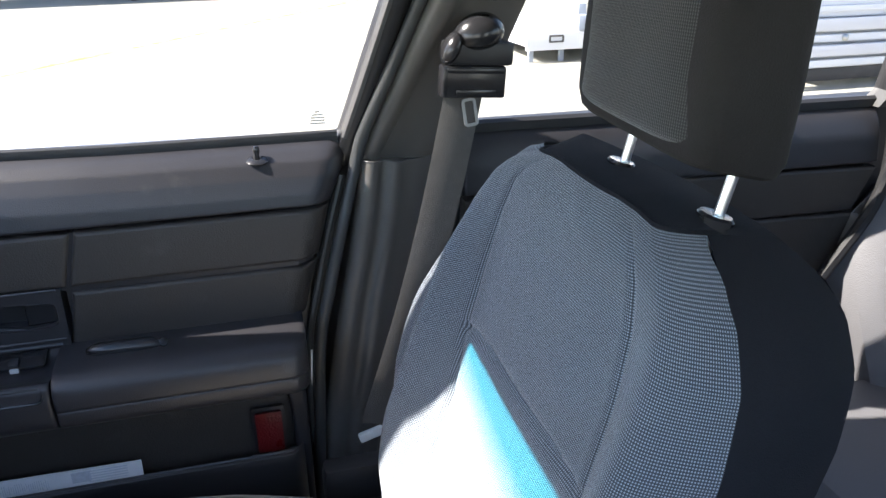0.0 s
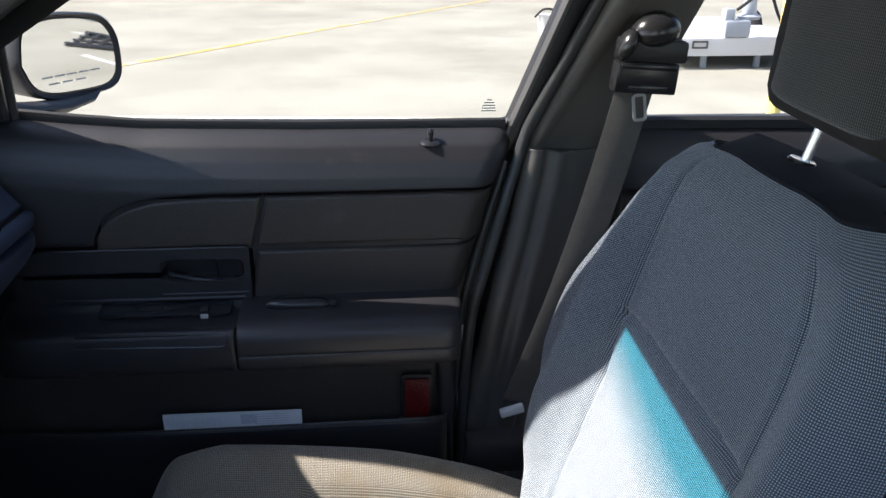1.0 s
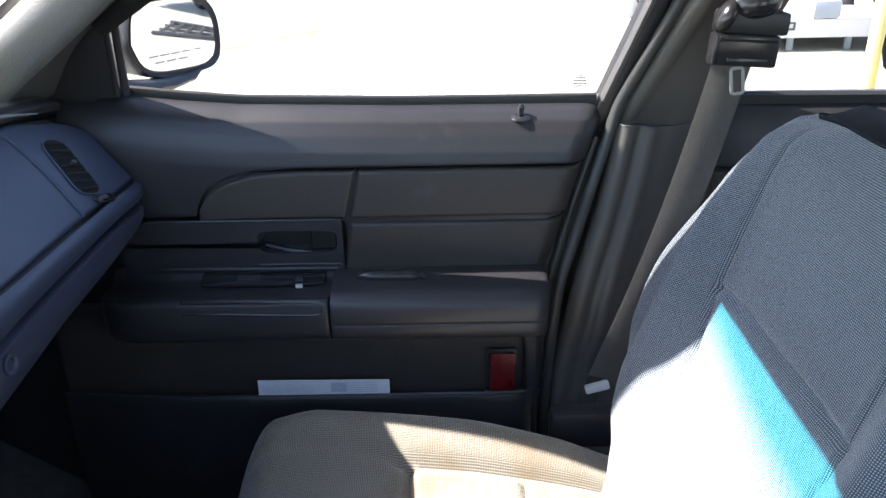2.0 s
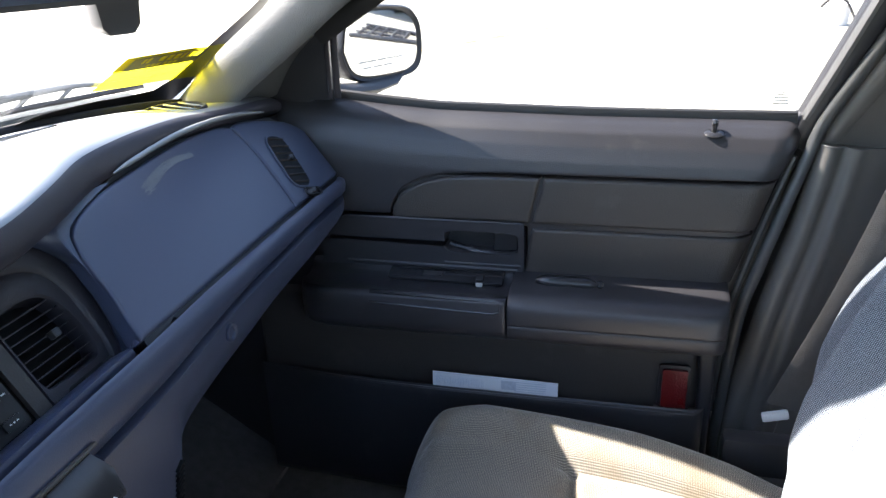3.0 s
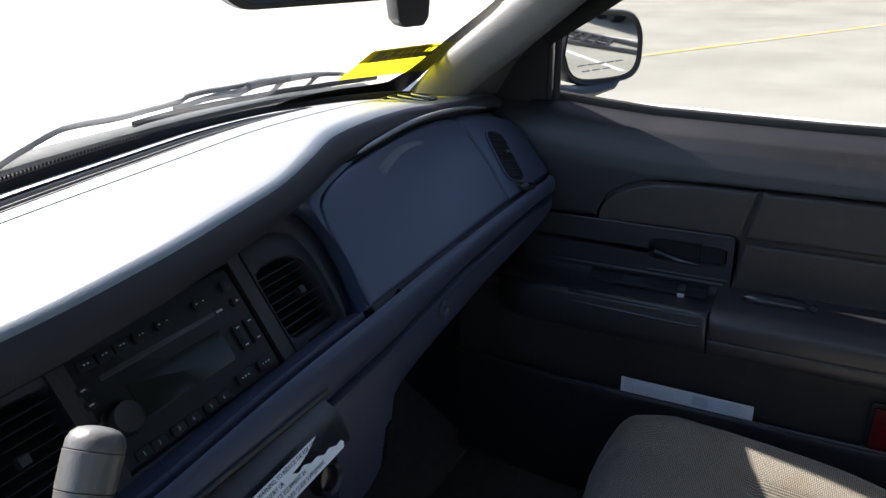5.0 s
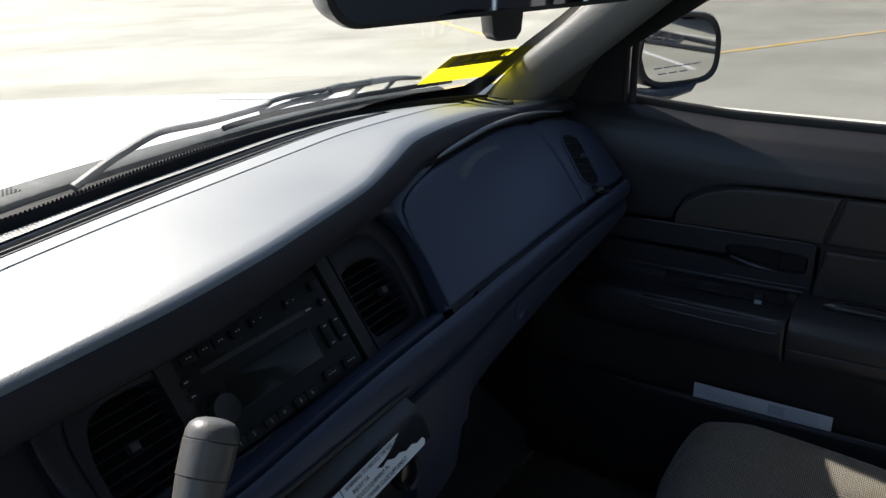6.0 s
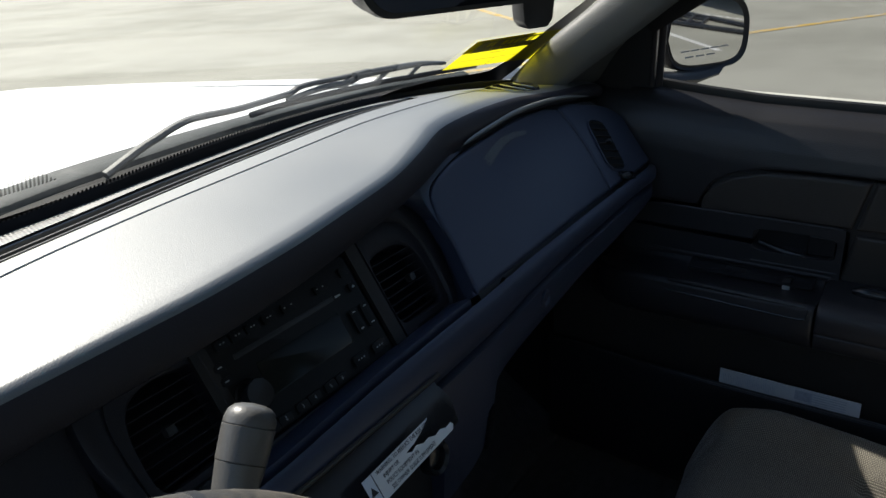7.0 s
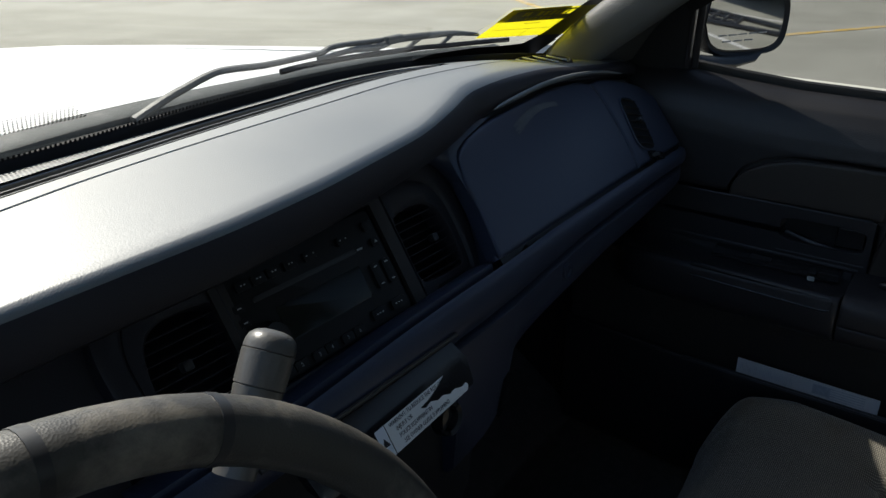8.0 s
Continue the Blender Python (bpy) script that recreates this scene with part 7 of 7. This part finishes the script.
# ---- outside: trailers, post and small things ----
def wheel_parts(parent, c, r, w, axis=(1, 0, 0)):
    m = Matrix.Translation(c) @ axis_to(axis)
    bm = bmesh.new()
    lathe(bm, [(r * 0.55, -w / 2), (r * 0.92, -w / 2), (r, -w * 0.3), (r, w * 0.3), (r * 0.92, w / 2), (r * 0.55, w / 2), (r * 0.55, -w / 2)], 28, m)
    t = part("tyre", bm, M_TYRE, parent)
    bm = bmesh.new()
    lathe(bm, [(0.0, -w * 0.2), (r * 0.3, -w * 0.3), (r * 0.56, -w * 0.35), (r * 0.56, w * 0.35), (r * 0.3, w * 0.2), (0.0, w * 0.25)], 20, m)
    part("rim", bm, M_STEEL, t)


# low white flatbed trailer beyond the rear door
tr = thing("flatbed_trailer", (7.4, -3.6, 0), "white steel flatbed trailer with a coupling head", "trailer")
bm = bmesh.new()
box(bm, (8.3, -3.45, 0.21), (2.3, 1.5, 0.14), 0.015)
part("deck", bm, M_WHITEMETAL, tr)
bm = bmesh.new()
box(bm, (7.115, -3.45, 0.21), (0.05, 1.62, 0.17), 0.01)
fr = part("front_beam", bm, M_WHITEMETAL, tr)
bm = bmesh.new()
ring_plate(bm, Matrix(((0, 0, -1, 7.088), (-1, 0, 0, -2.95), (0, 1, 0, 0.235), (0, 0, 0, 1))), 0.16, 0.075, 0.018, 0.01, 0.01)
part("bracket", bm, M_KNOB, fr)
for y in (-2.72, -3.05, -3.6, -4.1):
    bm = bmesh.new()
    box(bm, (7.2, y, 0.06), (0.05, 0.05, 0.16), 0.006)
    part("foot", bm, M_BRONZE, tr)
bm = bmesh.new()
box(bm, (7.15, -3.3, 0.38), (0.18, 0.26, 0.16), 0.03)
box(bm, (7.15, -3.22, 0.50), (0.12, 0.1, 0.14), 0.03)
lathe(bm, [(0.0, 0.0), (0.10, 0.0), (0.12, 0.03), (0.07, 0.06), (0.06, 0.22), (0.09, 0.25), (0.0, 0.27)], 20, Matrix.Translation((7.2, -3.45, 0.46)))
part("coupling", bm, M_BRONZE, tr, "blue-grey machine coupling")
bm = bmesh.new()
tube(bm, spline([(7.15, -3.3, 0.55), (7.1, -3.55, 0.72), (7.2, -3.75, 0.5), (7.3, -3.9, 0.32)], 6), 0.015, 8)
part("hose", bm, M_RUBBER, tr)
for y in (-2.75, -4.15):
    wheel_parts(tr, (8.6, y, 0.22), 0.22, 0.14, (0, 1, 0))

# long pale service trailer with side rails behind
st = thing("service_trailer", (5.2, -6.2, 0), "long pale silver trailer with ribbed rails and blue graphics", "trailer")
bm = bmesh.new()
box(bm, (6.05, -5.35, 1.30), (2.0, 2.9, 1.5), 0.03)
part("body", bm, M_WHITEMETAL, st)
for z, h, d, m_ in ((0.50, 0.10, 0.05, M_GREYPAINT), (0.395, 0.06, 0.03, M_WHITEMETAL), (0.30, 0.09, 0.06, M_GREYPAINT), (0.62, 0.05, 0.03, M_WHITEMETAL), (0.20, 0.06, 0.04, M_WHITEMETAL)):
    bm = bmesh.new()
    box(bm, (5.06 - d / 2, -5.35, z), (d, 2.9, h), 0.012)
    part("side_rail", bm, m_, st)
bm = bmesh.new()
box(bm, (5.12, -5.35, 0.40), (0.05, 2.8, 0.5), 0.005)
part("skirt", bm, M_GREYPAINT, st)
bm = bmesh.new()
box(bm, (5.10, -5.35, 0.10), (0.04, 2.7, 0.10), 0.005)
part("lower_skirt", bm, M_DARKSTEEL, st, "dark lower skirt")
for y in (-4.55, -5.6):
    bm = bmesh.new()
    lathe(bm, [(0.0, 0.0), (0.030, 0.0), (0.032, 0.008), (0.02, 0.018), (0.0, 0.02)], 18, Matrix.Translation((5.03, y, 0.395)) @ axis_to((-1, 0, 0)))
    part("marker_lamp", bm, M_STEEL, st, "round side marker lamp")
bm = bmesh.new()
for y0, y1 in ((-4.7, -5.25), (-5.25, -4.7)):
    slab(bm, [(5.046, y0, 0.70), (5.046, y0 - 0.12, 0.70), (5.046, y1 - 0.12, 1.5), (5.046, y1, 1.5)], (0.004, 0, 0))
part("graphic", bm, M_BLUEDECAL, st, "large blue crossed graphic", True)
bm = bmesh.new()
for k in range(6):
    box(bm, (5.043, -5.4 - 0.16 * k, 0.86), (0.006, 0.10, 0.16))
part("graphic_bar", bm, M_BLUEDECAL, st, "blue lettering blocks", True)
for y in (-5.6, -6.3):
    wheel_parts(st, (5.35, y, 0.33), 0.33, 0.2)
    wheel_parts(st, (6.75, y, 0.33), 0.33, 0.2)

# dark tubular ramp frame lying behind the car
gr = thing("ramp_frame", (3.7, -8.0, 0), "black tubular ramp frame lying on the concrete", "ramp")
RA, RB, RC_, RD = Vector((3.20, -9.0, 0.03)), Vector((3.96, -6.5, 0.03)), Vector((3.78, -10.2, 0.03)), Vector((4.14, -6.9, 0.03))
for a, b in ((RA, RB), (RC_, RD)):
    bm = bmesh.new()
    tube(bm, [a, b], 0.03, 8)
    part("side_tube", bm, M_DARKSTEEL, gr)
for t in (0.05, 0.16, 0.27, 0.38, 0.50, 0.83, 0.97):
    bm = bmesh.new()
    tube(bm, [RA.lerp(RB, t), RC_.lerp(RD, t - 0.02)], 0.022, 8)
    part("rung", bm, M_DARKSTEEL, gr)
for t in (0.35, 0.68):
    bm = bmesh.new()
    tube(bm, [RA.lerp(RC_, t), RB.lerp(RD, t).lerp(RA.lerp(RC_, t), 0.5)], 0.018, 8)
    part("cross_tube", bm, M_DARKSTEEL, gr)
paint_line("white_line", (3.10, -7.9, 0), (3.20, -5.9, 0), 0.07, M_WHITELINE, "worn white bay line painted on concrete")

paint_line("white_line", (3.72, -10.8, 0), (4.62, -7.4, 0), 0.07, M_WHITELINE, "worn white bay line beside the ramp")

# long low trailer parked crosswise behind
lt = thing("long_trailer", (4.5, -12.2, 0), "long white low trailer with blue lettering blocks", "trailer")
bm = bmesh.new()
box(bm, (4.5, -12.6, 0.86), (6.0, 2.0, 0.34), 0.02)
part("deck", bm, M_WHITEMETAL, lt)
bm = bmesh.new()
box(bm, (4.5, -11.56, 0.70), (6.0, 0.06, 0.06), 0.01)
part("side_rail", bm, M_GREYPAINT, lt)
bm = bmesh.new()
for k in range(6):
    box(bm, (4.1 + 0.13 * k, -11.598, 0.90), (0.09, 0.008, 0.15))
part("graphic_bar", bm, M_BLUEDECAL, lt, "blue lettering blocks", True)
for x, w, h, m_ in ((2.2, 1.0, 0.5, M_DARKSTEEL), (3.2, 0.9, 0.35, M_WHITEMETAL), (4.6, 1.3, 0.6, M_DARKSTEEL), (6.4, 1.4, 0.45, M_WHITEMETAL)):
    bm = bmesh.new()
    box(bm, (x, -12.5, 1.03 + h / 2), (w, 1.2, h), 0.03)
    part("crate", bm, m_, lt)
bm = bmesh.new()
box(bm, (4.5, -12.7, 0.36), (5.6, 0.1, 0.66), 0.01)
part("underframe", bm, M_DARKSTEEL, lt)
for x in (2.1, 2.9, 6.2, 7.0):
    wheel_parts(lt, (x, -11.9, 0.36), 0.36, 0.22, (0, 1, 0))

lt.matrix_world = pose(5.26, -9.95, 0, 0, 0, 90)

# yellow guard post near the rear door
post = thing("guard_post", (4.55, -2.30, 0), "short yellow steel guard post with an orange foot", "bollard")
bm = bmesh.new()
lathe(bm, [(0.0, 0.0), (0.045, 0.0), (0.045, 0.86), (0.03, 0.9), (0.0, 0.905)], 20, Matrix.Translation((4.55, -2.42, 0.02)))
part("tube", bm, mat("post_yellow", (0.75, 0.62, 0.22), 0.5, vary=0.1), post)
bm = bmesh.new()
lathe(bm, [(0.0, 0.0), (0.10, 0.0), (0.10, 0.02), (0.06, 0.05), (0.0, 0.05)], 20, Matrix.Translation((4.55, -2.42, 0.0)))
part("foot", bm, mat("post_orange", (0.75, 0.30, 0.06), 0.6), post, "orange foot")
# small white bucket with a black hose
bk = thing("bucket", (10.2, -2.15, 0), "small white bucket with a black hose over it", "bucket")
bm = bmesh.new()
lathe(bm, [(0.0, 0.0), (0.13, 0.0), (0.16, 0.24), (0.17, 0.25), (0.0, 0.25)], 24, Matrix.Translation((10.2, -2.15, 0)))
part("pail", bm, M_WHITEMETAL, bk)
bm = bmesh.new()
tube(bm, spline([(10.15, -1.95, 0.22), (10.1, -2.05, 0.32), (10.08, -2.2, 0.30), (10.0, -2.3, 0.12), (9.9, -2.32, 0.02)], 6), 0.014, 8)
part("hose", bm, M_RUBBER, bk)


# row of parked box trailers far off
def box_trailer():
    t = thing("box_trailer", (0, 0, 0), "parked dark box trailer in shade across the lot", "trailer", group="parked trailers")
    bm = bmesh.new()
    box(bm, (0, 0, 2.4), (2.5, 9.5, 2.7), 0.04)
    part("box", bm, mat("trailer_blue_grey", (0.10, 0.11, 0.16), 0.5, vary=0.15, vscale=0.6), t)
    bm = bmesh.new()
    box(bm, (-1.15, -0.3, 0.75), (0.06, 6.5, 0.75), 0.01)
    part("side_skirt", bm, M_DARKSTEEL, t)
    bm = bmesh.new()
    box(bm, (0, 0, 0.98), (0.9, 9.4, 0.16), 0.02)
    part("chassis", bm, M_DARKSTEEL, t)
    for y in (-3.2, -2.1):
        for x in (-1.05, 1.05):
            wheel_parts(t, (x, y, 0.5), 0.5, 0.3)
    for x in (-0.8, 0.8):
        bm = bmesh.new()
        box(bm, (x, 3.2, 0.5), (0.12, 0.12, 1.0), 0.01)
        part("landing_leg", bm, M_DARKSTEEL, t)
    bm = bmesh.new()
    for k in range(18):
        box(bm, (-1.262, -4.4 + k * 0.52, 2.3), (0.02, 0.05, 2.3), 0.004)
    part("side_rib", bm, M_DARKSTEEL, t)
    return t


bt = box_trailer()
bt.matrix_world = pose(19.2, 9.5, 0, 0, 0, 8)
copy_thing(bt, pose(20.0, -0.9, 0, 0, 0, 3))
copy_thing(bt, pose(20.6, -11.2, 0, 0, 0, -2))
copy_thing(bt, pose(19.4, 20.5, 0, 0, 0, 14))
